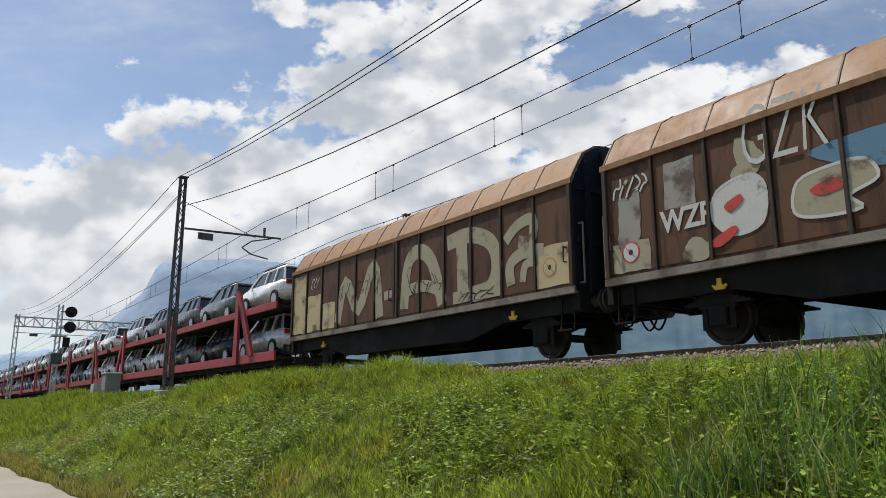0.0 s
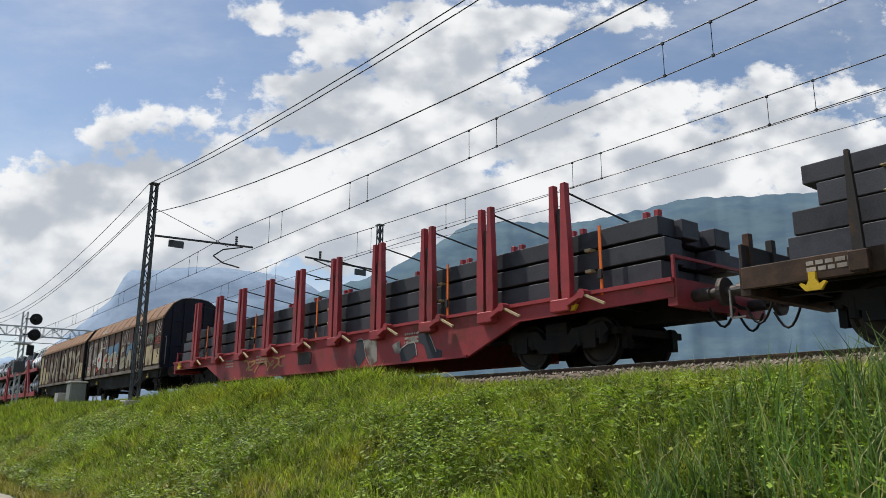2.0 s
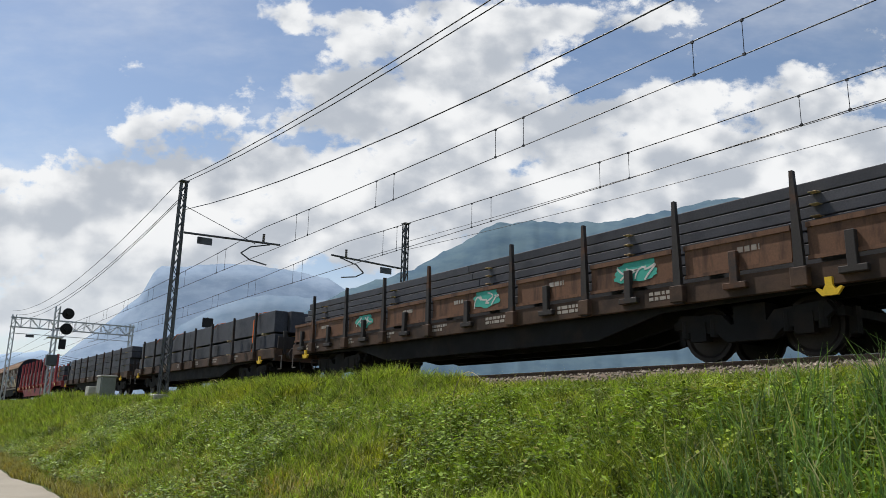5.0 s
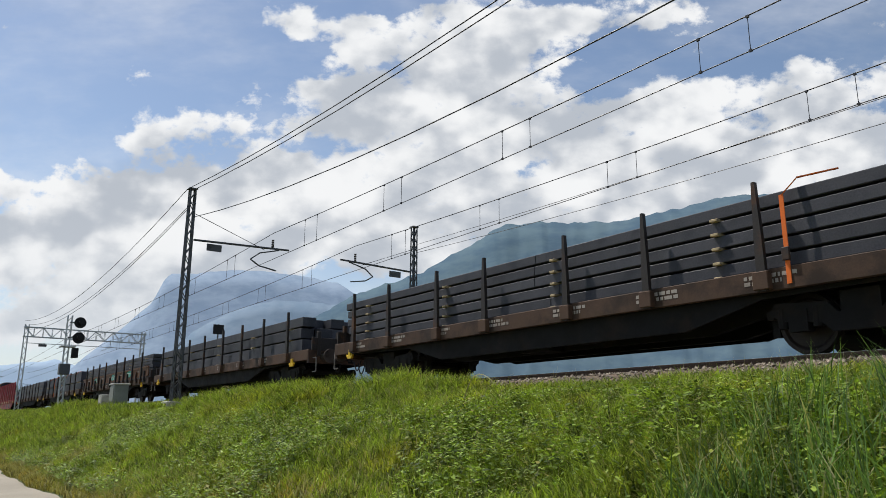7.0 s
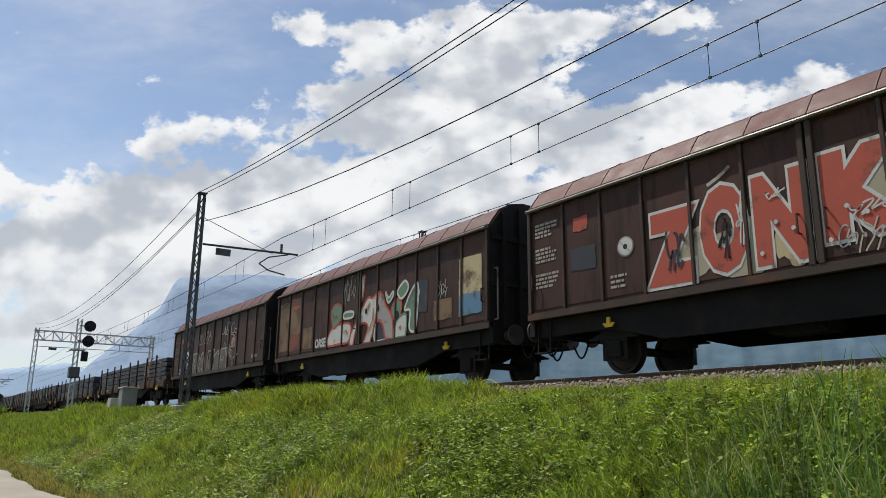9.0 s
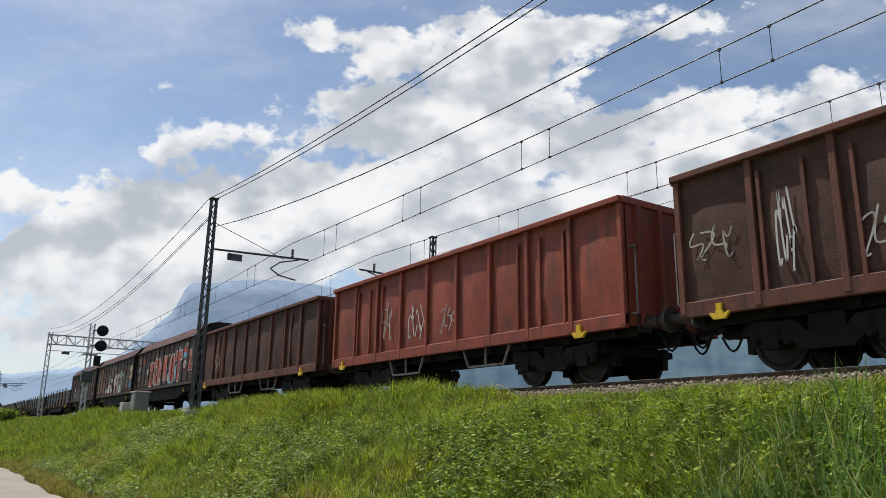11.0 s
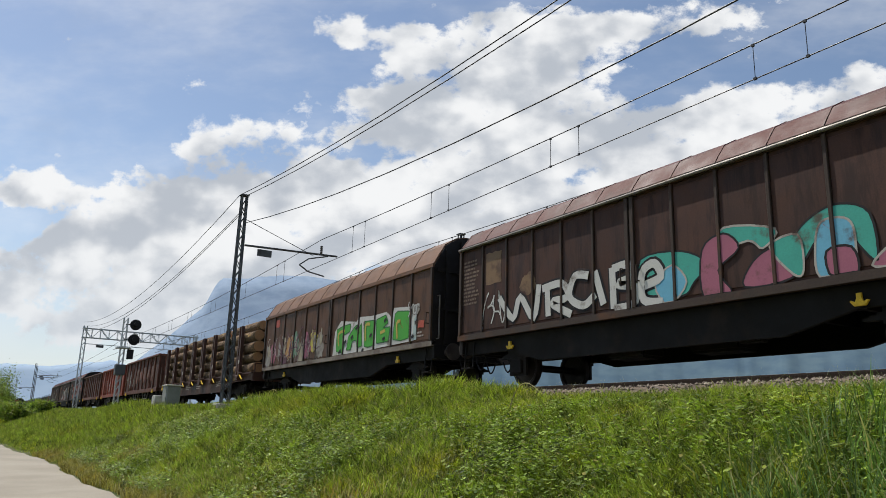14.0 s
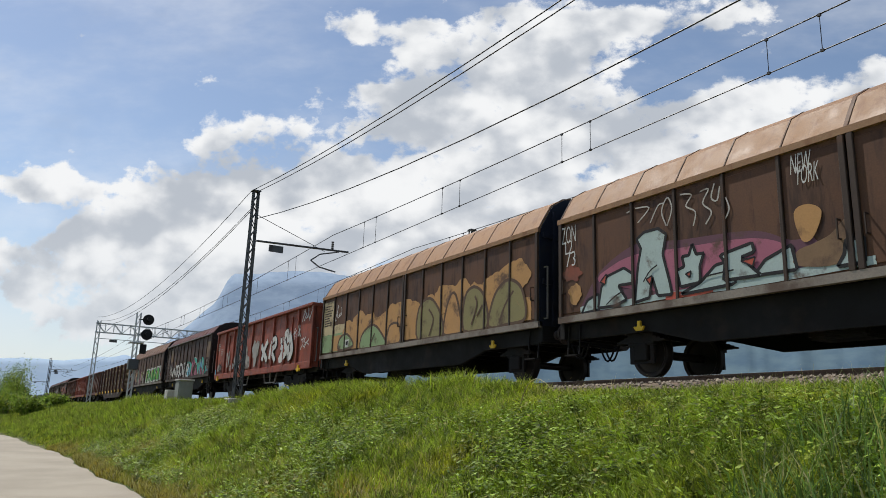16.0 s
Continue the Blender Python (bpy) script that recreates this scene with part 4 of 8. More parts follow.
def stake_wagon(length, low_left, low_right, beam, stakes, frame_mat, stake_mat, label, floor=1.28, top=3.5):
    """Well-beam wagon with pairs of tall tapered stakes and crossing chains."""
    w = thing("stake_wagon", label, "freight wagon", "stake wagons of the freight train")
    half = 1.40
    part("deck", boxes((0.02, length - 0.02, -half + 0.08, half - 0.08, floor - 0.08, floor)), M[frame_mat], w)
    for s in (-1, 1):
        bm = bmesh.new()
        y0, y1 = sorted((s * (half - 0.08), s * half))
        plate(bm, ((0, floor), (length, floor), (length, floor - 0.30), (low_right + 1.6, floor - 0.34), (low_right, beam), (low_left, beam), (low_left - 1.6, floor - 0.34), (0, floor - 0.30)), y0, y1)
        side = part("side_beam", bm, M[frame_mat], w)
        y2, y3 = sorted((s * (half - 0.02), s * (half + 0.06)))
        part("beam_flange", boxes((0, length, y2, y3, floor - 0.04, floor + 0.03), (low_left, low_right, y2, y3, beam - 0.02, beam + 0.03)), M[frame_mat], side)
        for x in stakes:
            stake = None
            for dx in (-0.15, 0.15):
                bm = bmesh.new()
                y0, y1 = sorted((s * (half + 0.02), s * (half + 0.16)))
                plate(bm, ((x + dx - 0.10, floor - 0.28), (x + dx + 0.10, floor - 0.28), (x + dx + 0.11, floor + 0.25), (x + dx + 0.10, floor + 1.0), (x + dx + 0.06, top - 0.35), (x + dx + 0.065, top), (x + dx - 0.065, top), (x + dx - 0.06, top - 0.35), (x + dx - 0.10, floor + 1.0), (x + dx - 0.11, floor + 0.25)), y0, y1)
                stake = part("stake", bevel(bm, 0.012), M[stake_mat], w)
            bm = bmesh.new()
            y0, y1 = sorted((s * (half + 0.03), s * (half + 0.12)))
            box(bm, x - 0.05, x + 0.05, y0, y1, floor + 0.1, top - 0.5)
            part("stake_slide", bm, M["stake"], stake)
            part("stake_foot", bevel(boxes((x - 0.24, x + 0.24, *sorted((s * half, s * (half + 0.19))), floor - 0.30, floor - 0.06)), 0.02), M[stake_mat], stake)
            bm = bmesh.new()
            bar(bm, (x + 0.22, s * (half + 0.17), floor - 0.18), (x + 0.62, s * (half + 0.2), floor - 0.04), 0.13, 0.09)
            tube(bm, (x + 0.62, s * (half + 0.1), floor - 0.04), (x + 0.62, s * (half + 0.28), floor - 0.04), 0.09, 10)
            part("tension_arm", bm, M[stake_mat], stake)
            bm = bmesh.new()
            bar(bm, (x + 0.66, s * (half + 0.24), floor - 0.06), (x + 1.15, s * (half + 0.26), floor - 0.28), 0.045)
            part("lever", bm, M["yellow" if stake_mat == "log_stake" else "wood_block"], stake, "pale painted lever")
    for x in np.arange(0.6, length, 1.5):
        part("cross_beam", boxes((x - 0.06, x + 0.06, -half + 0.1, half - 0.1, floor - 0.3, floor - 0.084)), M["under"], w)
    part("centre_beam", boxes((0.1, length - 0.1, -0.3, 0.3, 0.75, floor - 0.1)), M["under"], w)
    for x in (0.05, length - 0.05):
        part("headstock", boxes((x - 0.09, x + 0.09, -1.38, 1.38, 0.84, floor + 0.02)), M[frame_mat], w)
        out = -1 if x < 1 else 1
        rail = bmesh.new()
        for y in (-1.3, 1.3):
            bar(rail, (x, y, floor), (x, y, floor + 0.42), 0.05)
        bar(rail, (x, -1.3, floor + 0.42), (x, 1.3, floor + 0.42), 0.05)
        part("end_rail", rail, M[frame_mat], w)
    for x in (0.95, length - 2.2):
        part("rope_hook", HOOK, None, w, "yellow painted hook").location = (x, -half - 0.10, floor - 0.2)
    bm = boxes((length * 0.5 - 1.0, length * 0.5 - 0.2, -half - 0.02, -half - 0.004, beam + 0.25, beam + 0.6))
    part("notice_plate", bm, M["stake"], w)
    running_gear(w, length, bogies=(3.0, length - 3.0), over=0.6)
    return w


RED = stake_wagon(24.5, 5.3, 19.2, 0.34, [2.6, 4.85, 6.95, 9.15, 11.3, 13.5, 15.7, 17.85, 19.95, 22.1], "red", "red", "bright red stake wagon with tall paired stakes")
WAGON[6] = rides(RED, 6.3)
slab_tiers(6.3, 0.45, 24.3, ((0.34, 0.0), (0.34, 0.1), (0.34, 0.3)), 33, base=1.28, near=-1.25)


def chain(s0, x):
    t = thing("load_chain", "dark chain tightened across the load between stakes", "chain", "chains across the load")
    bm = bmesh.new()
    bar(bm, (0, -1.45, 3.42), (0, 1.45, 2.98), 0.03)
    part("chain_strand", bm, M["stake"], t)
    part("hook_block", boxes((-0.08, 0.08, 1.36, 1.5, 2.88, 3.15)), M["red"], t)
    MOVING.append((t, s0 + x, 0.0, 0.0))


for x in (2.6, 4.85, 6.95, 9.15, 11.3, 13.5, 15.7, 17.85, 19.95, 22.1):
    chain(6.3, x)
for x in (3.6, 8.0, 12.3, 18.5, 23.0):
    t = thing("lashing_strap", "orange lashing strap with ratchet over a steel load", "strap", "orange lashing straps")
    part("band", boxes((-0.03, 0.03, -1.42, -1.40, 1.2, 2.5)), M["strap"], t)
    part("ratchet", bevel(boxes((-0.05, 0.05, -1.46, -1.42, 1.5, 1.68)), 0.01), M["stake"], t)
    MOVING.append((t, 6.3 + x, 0.0, 0.0))

# ---- logs ----
LOGW = stake_wagon(19.3, 4.6, 14.8, 0.46, [1.75, 3.95, 6.3, 8.45, 10.55, 12.8, 15.05, 17.4], "log_stake", "log_stake", "oxide-brown stake wagon loaded with logs", floor=1.2, top=3.45)
WAGON[217] = rides(LOGW, 217.0)


def bark_material():
    m = bpy.data.materials.new("pine_bark")
    m.use_nodes = True
    n = Nodes(m.node_tree)
    at = n.add("ShaderNodeTexCoord").outputs["Object"]
    info = n.add("ShaderNodeObjectInfo").outputs["Random"]
    at = n.vec("ADD", at, n.add("ShaderNodeCombineXYZ", {0: n.math("MULTIPLY", info, 50.0), 1: 0.0, 2: 0.0}).outputs[0])
    flake = n.add("ShaderNodeTexVoronoi", {"Vector": n.vec("MULTIPLY", at, (9.0, 26.0, 26.0)), "Scale": 1.0}, feature="DISTANCE_TO_EDGE").outputs[0]
    big = n.noise(at, 1.3, 6, 0.6)
    c = n.mix(n.ramp(flake, 0.0, 0.25), (0.07, 0.042, 0.025), (0.33, 0.22, 0.13))
    c = n.mix(n.ramp(n.noise(at, 6.0, 5), 0.4, 0.7, 0, 0.6), c, (0.13, 0.095, 0.065))
    peel = n.ramp(n.noise(n.vec("MULTIPLY", at, (0.6, 2.0, 2.0)), 1.6, 5, 0.6), 0.60, 0.66)
    c = n.mix(peel, c, (0.50, 0.32, 0.13))
    bsdf = n.add("ShaderNodeBsdfPrincipled", {"Base Color": c, "Roughness": 0.9, "Specular IOR Level": 0.2})
    b = n.add("ShaderNodeBump", {"Height": n.math("ADD", n.ramp(flake, 0.0, 0.3), n.math("MULTIPLY", big, 1.5)), "Strength": 0.7, "Distance": 0.025})
    n.tree.links.new(b.outputs[0], bsdf.inputs["Normal"])
    n.add("ShaderNodeOutputMaterial", {0: bsdf.outputs[0]})
    return m


def cut_material():
    m = bpy.data.materials.new("sawn_log_end")
    m.use_nodes = True
    n = Nodes(m.node_tree)
    at = n.add("ShaderNodeTexCoord").outputs["Object"]
    rings = n.add("ShaderNodeTexWave", {"Vector": n.vec("MULTIPLY", at, (0.0, 1.0, 1.0)), "Scale": 14.0, "Distortion": 1.5}, wave_type="RINGS", rings_direction="X").outputs[1]
    c = n.mix(rings, (0.48, 0.25, 0.11), (0.36, 0.17, 0.07))
    c = n.mix(n.ramp(n.noise(at, 5.0, 4), 0.4, 0.7, 0, 0.5), c, (0.30, 0.17, 0.09))
    n.add("ShaderNodeOutputMaterial", {0: n.add("ShaderNodeBsdfPrincipled", {"Base Color": c, "Roughness": 0.8}).outputs[0]})
    return m


BARK, CUT = bark_material(), cut_material()


def log_mesh(length, r, seed):
    rng = random.Random(seed)
    bm = bmesh.new()
    n, rows = 16, 9
    taper = rng.uniform(0.88, 0.97)
    bow = rng.uniform(-0.03, 0.03)
    rings = []
    for j in range(rows + 1):
        u = j / rows
        ring = []
        for k in range(n):
            a = k * math.tau / n
            rr = r * (1 + (taper - 1) * u) * (1 + 0.05 * noise.noise(Vector((math.cos(a) * 2, math.sin(a) * 2 + seed, u * 5))))
            ring.append(bm.verts.new((u * length, rr * math.cos(a) + bow * math.sin(math.pi * u), rr * math.sin(a))))
        rings.append(ring)
    for p, q in zip(rings, rings[1:]):
        for k in range(n):
            f = bm.faces.new((p[k], p[(k + 1) % n], q[(k + 1) % n], q[k]))
            f.smooth = True
    ends = bm.faces.new(rings[0][::-1]), bm.faces.new(rings[-1])
    for e in ends:
        e.material_index = 1
    me = bpy.data.meshes.new("log")
    bmesh.ops.recalc_face_normals(bm, faces=bm.faces[:])
    bm.to_mesh(me)
    bm.free()
    me.materials.append(BARK)
    me.materials.append(CUT)
    return me


LOGS = [log_mesh(4.45, r, k) for k, r in enumerate((0.225, 0.24, 0.255, 0.265, 0.23, 0.25, 0.27, 0.245))]
rng_log = random.Random(4)
for bundle, start in enumerate((0.55, 5.15, 9.75, 14.55)):
    z = 0.0
    for row in range(5):
        count = 5 if row < 4 else 4
        for k in range(count):
            i = rng_log.randrange(8)
            if row == 4 and k in (0, count - 1):
                i = 0
            y = -1.11 + 0.545 * k + (0.0 if row % 2 == 0 else 0.02) + (0.2 if row == 4 else 0) + rng_log.uniform(-0.02, 0.02)
            t = tagged(new("log", LOGS[i]), "rough-barked pine log with a pale sawn end", "log", "logs on the stake wagon")
            t["lift"] = rng_log.uniform(0, 360)
            MOVING.append((t, 217.0 + start + rng_log.uniform(-0.18, 0.12), y, 1.2 + 0.25 + row * 0.495 + rng_log.uniform(-0.02, 0.02)))

# ---- car carriers ----


def car_paint(name, color):
    return material(name, color, 0.25, 0.3, grain=0.03, bump=0.0, spec=0.6)


PAINTS = (("silver", car_paint("silver_car_paint", (0.55, 0.56, 0.58))), ("white", car_paint("white_car_paint", (0.78, 0.78, 0.77))),
          ("grey", car_paint("grey_car_paint", (0.16, 0.17, 0.18))), ("black", car_paint("black_car_paint", (0.02, 0.02, 0.022))))
CAR_GLASS = material("tinted_car_glass", (0.015, 0.018, 0.02), 0.08, 0.0, grain=0.02, bump=0.0, spec=0.8)
TYRE = material("black_tyre_rubber", (0.02, 0.02, 0.02), 0.8)
LAMP_RED = material("red_tail_lamp", (0.45, 0.02, 0.015), 0.2, grain=0.02, bump=0.0)


def build_car(paint_name, paint):
    """A sports utility car, its nose towards -x."""
    c = thing("car", "new %s sports utility car on a car carrier" % paint_name, "car", "new cars on the car carriers")
    bm = bmesh.new()
    lower = ((-2.3, 0.42), (-2.34, 0.72), (-2.2, 0.92), (-1.2, 1.02), (-1.0, 1.04), (2.15, 1.06), (2.32, 0.95), (2.34, 0.5), (2.2, 0.34), (-2.1, 0.30))
    plate(bm, lower, -0.92, 0.92)
    part("body", bevel(bm, 0.06, 2), paint, c, smooth=True)
    bm = bmesh.new()
    ring0 = [bm.verts.new((x, y, 1.04)) for x, y in ((-1.15, -0.86), (2.1, -0.86), (2.1, 0.86), (-1.15, 0.86))]
    ring1 = [bm.verts.new((x, y, 1.56)) for x, y in ((-0.45, -0.70), (1.75, -0.70), (1.75, 0.70), (-0.45, 0.70))]
    for k in range(4):
        bm.faces.new((ring0[k], ring0[(k + 1) % 4], ring1[(k + 1) % 4], ring1[k]))
    bm.faces.new(ring1)
    bm.faces.new(ring0[::-1])
    part("window_glass", bm, CAR_GLASS, c)
    bm = bmesh.new()
    box(bm, -0.5, 1.85, -0.73, 0.73, 1.55, 1.63)
    roof = part("roof", bevel(bm, 0.05, 2), paint, c, smooth=True)
    for y in (-0.66, 0.66):
        rails = bmesh.new()
        bar(rails, (-0.3, y, 1.68), (1.6, y, 1.68), 0.035)
        for x in (-0.3, 0.7, 1.6):
            bar(rails, (x, y, 1.6), (x, y, 1.68), 0.035)
        part("roof_rail", rails, M["black"], roof)
    for y in (-1, 1):
        for xa, xb in ((-1.15, -0.45), (0.35, 0.35), (1.2, 1.2), (2.1, 1.75)):
            part("window_pillar", bar(bmesh.new(), (xa, y * 0.87, 1.03), (xb, y * 0.71, 1.57), 0.09), paint, c)
    for x in (-1.42, 1.40):
        for y in (-0.86, 0.86):
            bm = bmesh.new()
            tube(bm, (x, y - 0.11, 0.36), (x, y + 0.11, 0.36), 0.36, 20)
            wheel = part("wheel", bm, TYRE, c)
            bm = bmesh.new()
            tube(bm, (x, y - 0.115, 0.36), (x, y + 0.115, 0.36), 0.23, 12)
            part("rim", bm, M["galv"], wheel)
    part("tail_lamp", boxes((2.30, 2.36, -0.9, -0.62, 0.85, 1.0)), LAMP_RED, c)
    part("tail_lamp", boxes((2.30, 2.36, 0.62, 0.9, 0.85, 1.0)), LAMP_RED, c)
    return c


CARS = [build_car(n, p) for n, p in PAINTS]


def car_carrier(length):
    w = thing("car_carrier", "red two-deck car carrier wagon with open sides", "freight wagon", "car carriers of the freight train")
    half = 1.42
    for z, mat in ((0.80, "red"), (2.62, "red")):
        part("deck", boxes((0.1, length - 0.1, -half + 0.1, half - 0.1, z - 0.08, z)), M["stake"], w)
        for s in (-1, 1):
            y0, y1 = sorted((s * (half - 0.08), s * half))
            part("deck_beam", bevel(boxes((0, length, y0, y1, z - 0.16, z + (0.18 if z < 2 else 0.10))), 0.012), M[mat], w)
    for s in (-1, 1):
        for x in (length / 2 - 0.35, length / 2 + 0.35):
            y0, y1 = sorted((s * (half - 0.02), s * (half + 0.09)))
            part("post", bevel(boxes((x - 0.17, x + 0.17, y0, y1, 0.5, 3.4)), 0.012), M["red"], w)
        for x, d in ((3.6, -1), (length - 3.6, 1)):
            y0, y1 = sorted((s * (half - 0.02), s * (half + 0.09)))
            bm = bmesh.new()
            plate(bm, ((x - 0.22, 0.65), (x + 0.2, 0.65), (x + 0.14, 3.5), (x - 0.16, 3.5)), y0, y1)
            plate(bm, ((x - 0.1 * d, 3.5), (x + 0.22 * d, 3.4), (x + 1.75 * d, 0.9), (x + 1.3 * d, 0.9)), y0, y1)
            part("end_frame", bm, M["red"], w)
    for s in (-1, 1):
        part("frame_beam", boxes((0, length, s * 1.1 - 0.06, s * 1.1 + 0.06, 0.48, 0.66)), M["under"], w)
        for x in (length * 0.3, length * 0.7):
            part("equipment_box", bevel(boxes((x - 0.6, x + 0.6, s * 0.82 - 0.2, s * 0.82 + 0.2, 0.35, 0.6)), 0.02), M["under"], w)
    running_gear(w, length, axles=(4.4, length / 2 - 1.6, length / 2 + 1.6, length - 4.4), over=0.5)
    return w


CARRIER = car_carrier(25.4)
rng_car = random.Random(9)
seat = 0
for k in range(5):
    s = -24.35 - 25.4 - 26.4 * k
    w = CARRIER if k == 0 else copy_thing(CARRIER, pose(0, 0, 0))
    WAGON["carrier%d" % k] = rides(w, s)
    for level, z in ((0, 0.80), (1, 2.62)):
        for j in range(5):
            kind = rng_car.choice((0, 1, 1, 1, 0, 2)) if level else rng_car.choice((0, 1, 1, 2, 3))
            c = CARS[seat] if seat < 4 else copy_thing(CARS[kind], pose(0, 0, 0))
            seat += 1
            MOVING.append((c, s + 2.9 + 4.95 * j + rng_car.uniform(-0.1, 0.1), 0.0, z))

# ---- the overhead line ----
MAST_X = -29.3


def lattice_mast(x, y, top, label):
    t = thing("catenary_mast", label, "mast", "catenary masts")
    base = 2.2
    bm = bmesh.new()
    wide = lambda z: 0.14 - 0.04 * (z - base) / (top - base)
    for sx in (-1, 1):
        for sy in (-1, 1):
            bar(bm, (sx * wide(base), sy * wide(base), base), (sx * wide(top), sy * wide(top), top), 0.055)
    part("leg_frame", bm, M["mast"], t)
    bm = bmesh.new()
    steps = 22
    for k in range(steps):
        a, b = base + 0.2 + (top - base - 0.3) * k / steps, base + 0.2 + (top - base - 0.3) * (k + 1) / steps
        s = 1 if k % 2 else -1
        for side in (-1, 1):
            bar(bm, (-s * wide(a), side * wide(a), a), (s * wide(b), side * wide(b), b), 0.03)
            bar(bm, (side * wide(a), -s * wide(a), a), (side * wide(b), s * wide(b), b), 0.03)
    part("lattice", bm, M["mast"], t)
    part("foundation", bevel(boxes((-0.4, 0.4, -0.4, 0.4, 1.5, base + 0.1)), 0.03), M["concrete"], t)
    part("cap", boxes((-0.17, 0.17, -0.17, 0.17, top, top + 0.04)), M["mast"], t)
    t.location = (x, y, 0)
    return t


def cantilever(x, mast_y, track_y, z_arm, name_label):
    t = thing("cantilever_arm", name_label, "cantilever", "cantilever arms")
    d = 1 if track_y > mast_y else -1
    tip = track_y + d * 0.75
    bm = bmesh.new()
    tube(bm, (0, mast_y + d * 0.2, z_arm + 0.06), (0, tip, z_arm + 0.18), 0.045, 8)
    part("arm", bm, M["mast"], t)
    bm = bmesh.new()
    bar(bm, (0, mast_y + d * 0.15, z_arm + 1.15), (0, track_y - d * 0.35, z_arm + 0.05), 0.02)
    part("stay", bm, M["wire"], t)
    bm = bmesh.new()
    for k in range(4):
        tube(bm, (0, track_y, z_arm + 0.21 + 0.09 * k), (0, track_y, z_arm + 0.27 + 0.09 * k), 0.06, 8)
    part("insulator", bm, M["insulator"], t)
    bm = bmesh.new()
    pts = [(0, track_y + d * 0.3, z_arm + 0.12), (0, track_y - d * 0.55, z_arm - 0.1), (0, track_y - d * 0.95, z_arm - 0.42), (0, track_y - d * 0.55, z_arm - 0.66), (0, track_y + d * 0.2, z_arm - 0.78)]
    for a, b in zip(pts, pts[1:]):
        tube(bm, a, b, 0.03, 6)
    part("steady_arm", bm, M["mast"], t)
    part("number_plate_blank", boxes((-0.03, 0.03, *sorted((mast_y + d * 0.75, mast_y + d * 1.35)), z_arm - 0.30, z_arm - 0.02)), M["mast"], t)
    t.location = (x, 0, 0)
    return t


NEAR_MAST, FAR_MAST = 8.25, 19.0
lattice_mast(MAST_X, NEAR_MAST, 10.75, "dark steel lattice catenary mast beside the track")
lattice_mast(MAST_X, FAR_MAST, 10.85, "dark steel lattice catenary mast beyond the tracks")
cantilever(MAST_X, NEAR_MAST, TRACK, 8.62, "dark cantilever arm holding the wires over the track")
cantilever(MAST_X, FAR_MAST, TRACK_FAR, 8.55, "dark cantilever arm holding the wires over the track")
MESS, CONT = 9.02, 8.30      # messenger and contact wire at mid-span
SPAN_X = (-148.0, -80.5, MAST_X, 22.0, 73.0)


def wire(name, label, points, r):
    t = thing(name, label, "wire", "overhead wires")
    bm = bmesh.new()
    sweep(bm, points, r, 6)
    part("strand", bm, M["wire"], t)
    return t


def sag(a, b, drop, n=16):
    a, b = Vector(a), Vector(b)
    out = []
    for k in range(n + 1):
        u = k / n
        p = a.lerp(b, u)
        p.z -= 4 * drop * u * (1 - u)
        out.append(p)
    return out


for y in (TRACK, TRACK_FAR):
    for i, (x0, x1) in enumerate(zip(SPAN_X, SPAN_X[1:])):
        wire("messenger_wire", "dark messenger wire above the track", sag((x0, y, 9.46), (x1, y, 9.46), 0.45), 0.014)
        wire("contact_wire", "dark contact wire above the track", sag((x0, y, 8.30), (x1, y, 8.30), 0.0, 2), 0.012)
        if i in (1, 2):
            k = 0
            x = x0 + 3.2
            while x < x1 - 1:
                u = (x - x0) / (x1 - x0)
                t = thing("dropper", "thin dropper between messenger and contact wire", "wire", "droppers")
                bm = bmesh.new()
                tube(bm, (x, y, 8.30), (x, y, 9.46 - 1.8 * u * (1 - u)), 0.008, 5)
                for z in (8.30, 9.44 - 1.8 * u * (1 - u)):
                    box(bm, x - 0.03, x + 0.03, y - 0.02, y + 0.02, z - 0.02, z + 0.03)
                part("rod", bm, M["wire"], t)
                x += 1.08 if k % 2 == 0 else 4.97
                k += 1
# feeders on the mast tops
wire("feeder_wire", "dark feeder wire carried on the mast tops", sag((MAST_X, NEAR_MAST - 0.2, 10.75), (22, NEAR_MAST - 0.2, 10.75), 1.45), 0.014)
wire("feeder_wire", "dark feeder wire carried on the mast tops", sag((MAST_X, NEAR_MAST + 0.0, 10.72), (22, NEAR_MAST + 0.0, 10.72), 1.42), 0.014)
wire("feeder_wire", "dark feeder wire carried on the mast tops", sag((MAST_X, NEAR_MAST + 0.1, 9.60), (22, NEAR_MAST + 0.1, 9.60), 1.98), 0.014)
for dy, z in ((-0.2, 10.75), (0.15, 10.4), (-0.1, 9.95)):
    wire("feeder_wire", "dark feeder wire carried on the mast tops", sag((MAST_X, NEAR_MAST + dy, z), (-80.5, NEAR_MAST + dy, z + 0.1), 1.4), 0.014)
wire("span_wire", "thin wire over the far track", sag((MAST_X, 19, 9.95), (22, 19, 9.95), 0.35), 0.01)
wire("span_wire", "thin wire over the far track", sag((MAST_X, 19, 9.55), (22, 19, 9.55), 0.62), 0.01)


def lattice_post(bm, x, y, z0, z1, w=0.2):
    for sx in (-1, 1):
        for sy in (-1, 1):
            bar(bm, (x + sx * w, y + sy * w, z0), (x + sx * w, y + sy * w, z1), 0.07)
    n = max(3, int((z1 - z0) / 0.5))
    for k in range(n):
        a, b = z0 + (z1 - z0) * k / n, z0 + (z1 - z0) * (k + 1) / n
        s = 1 if k % 2 else -1
        for side in (-1, 1):
            bar(bm, (x - s * w, y + side * w, a), (x + s * w, y + side * w, b), 0.035)
            bar(bm, (x + side * w, y - s * w, a), (x + side * w, y + s * w, b), 0.035)


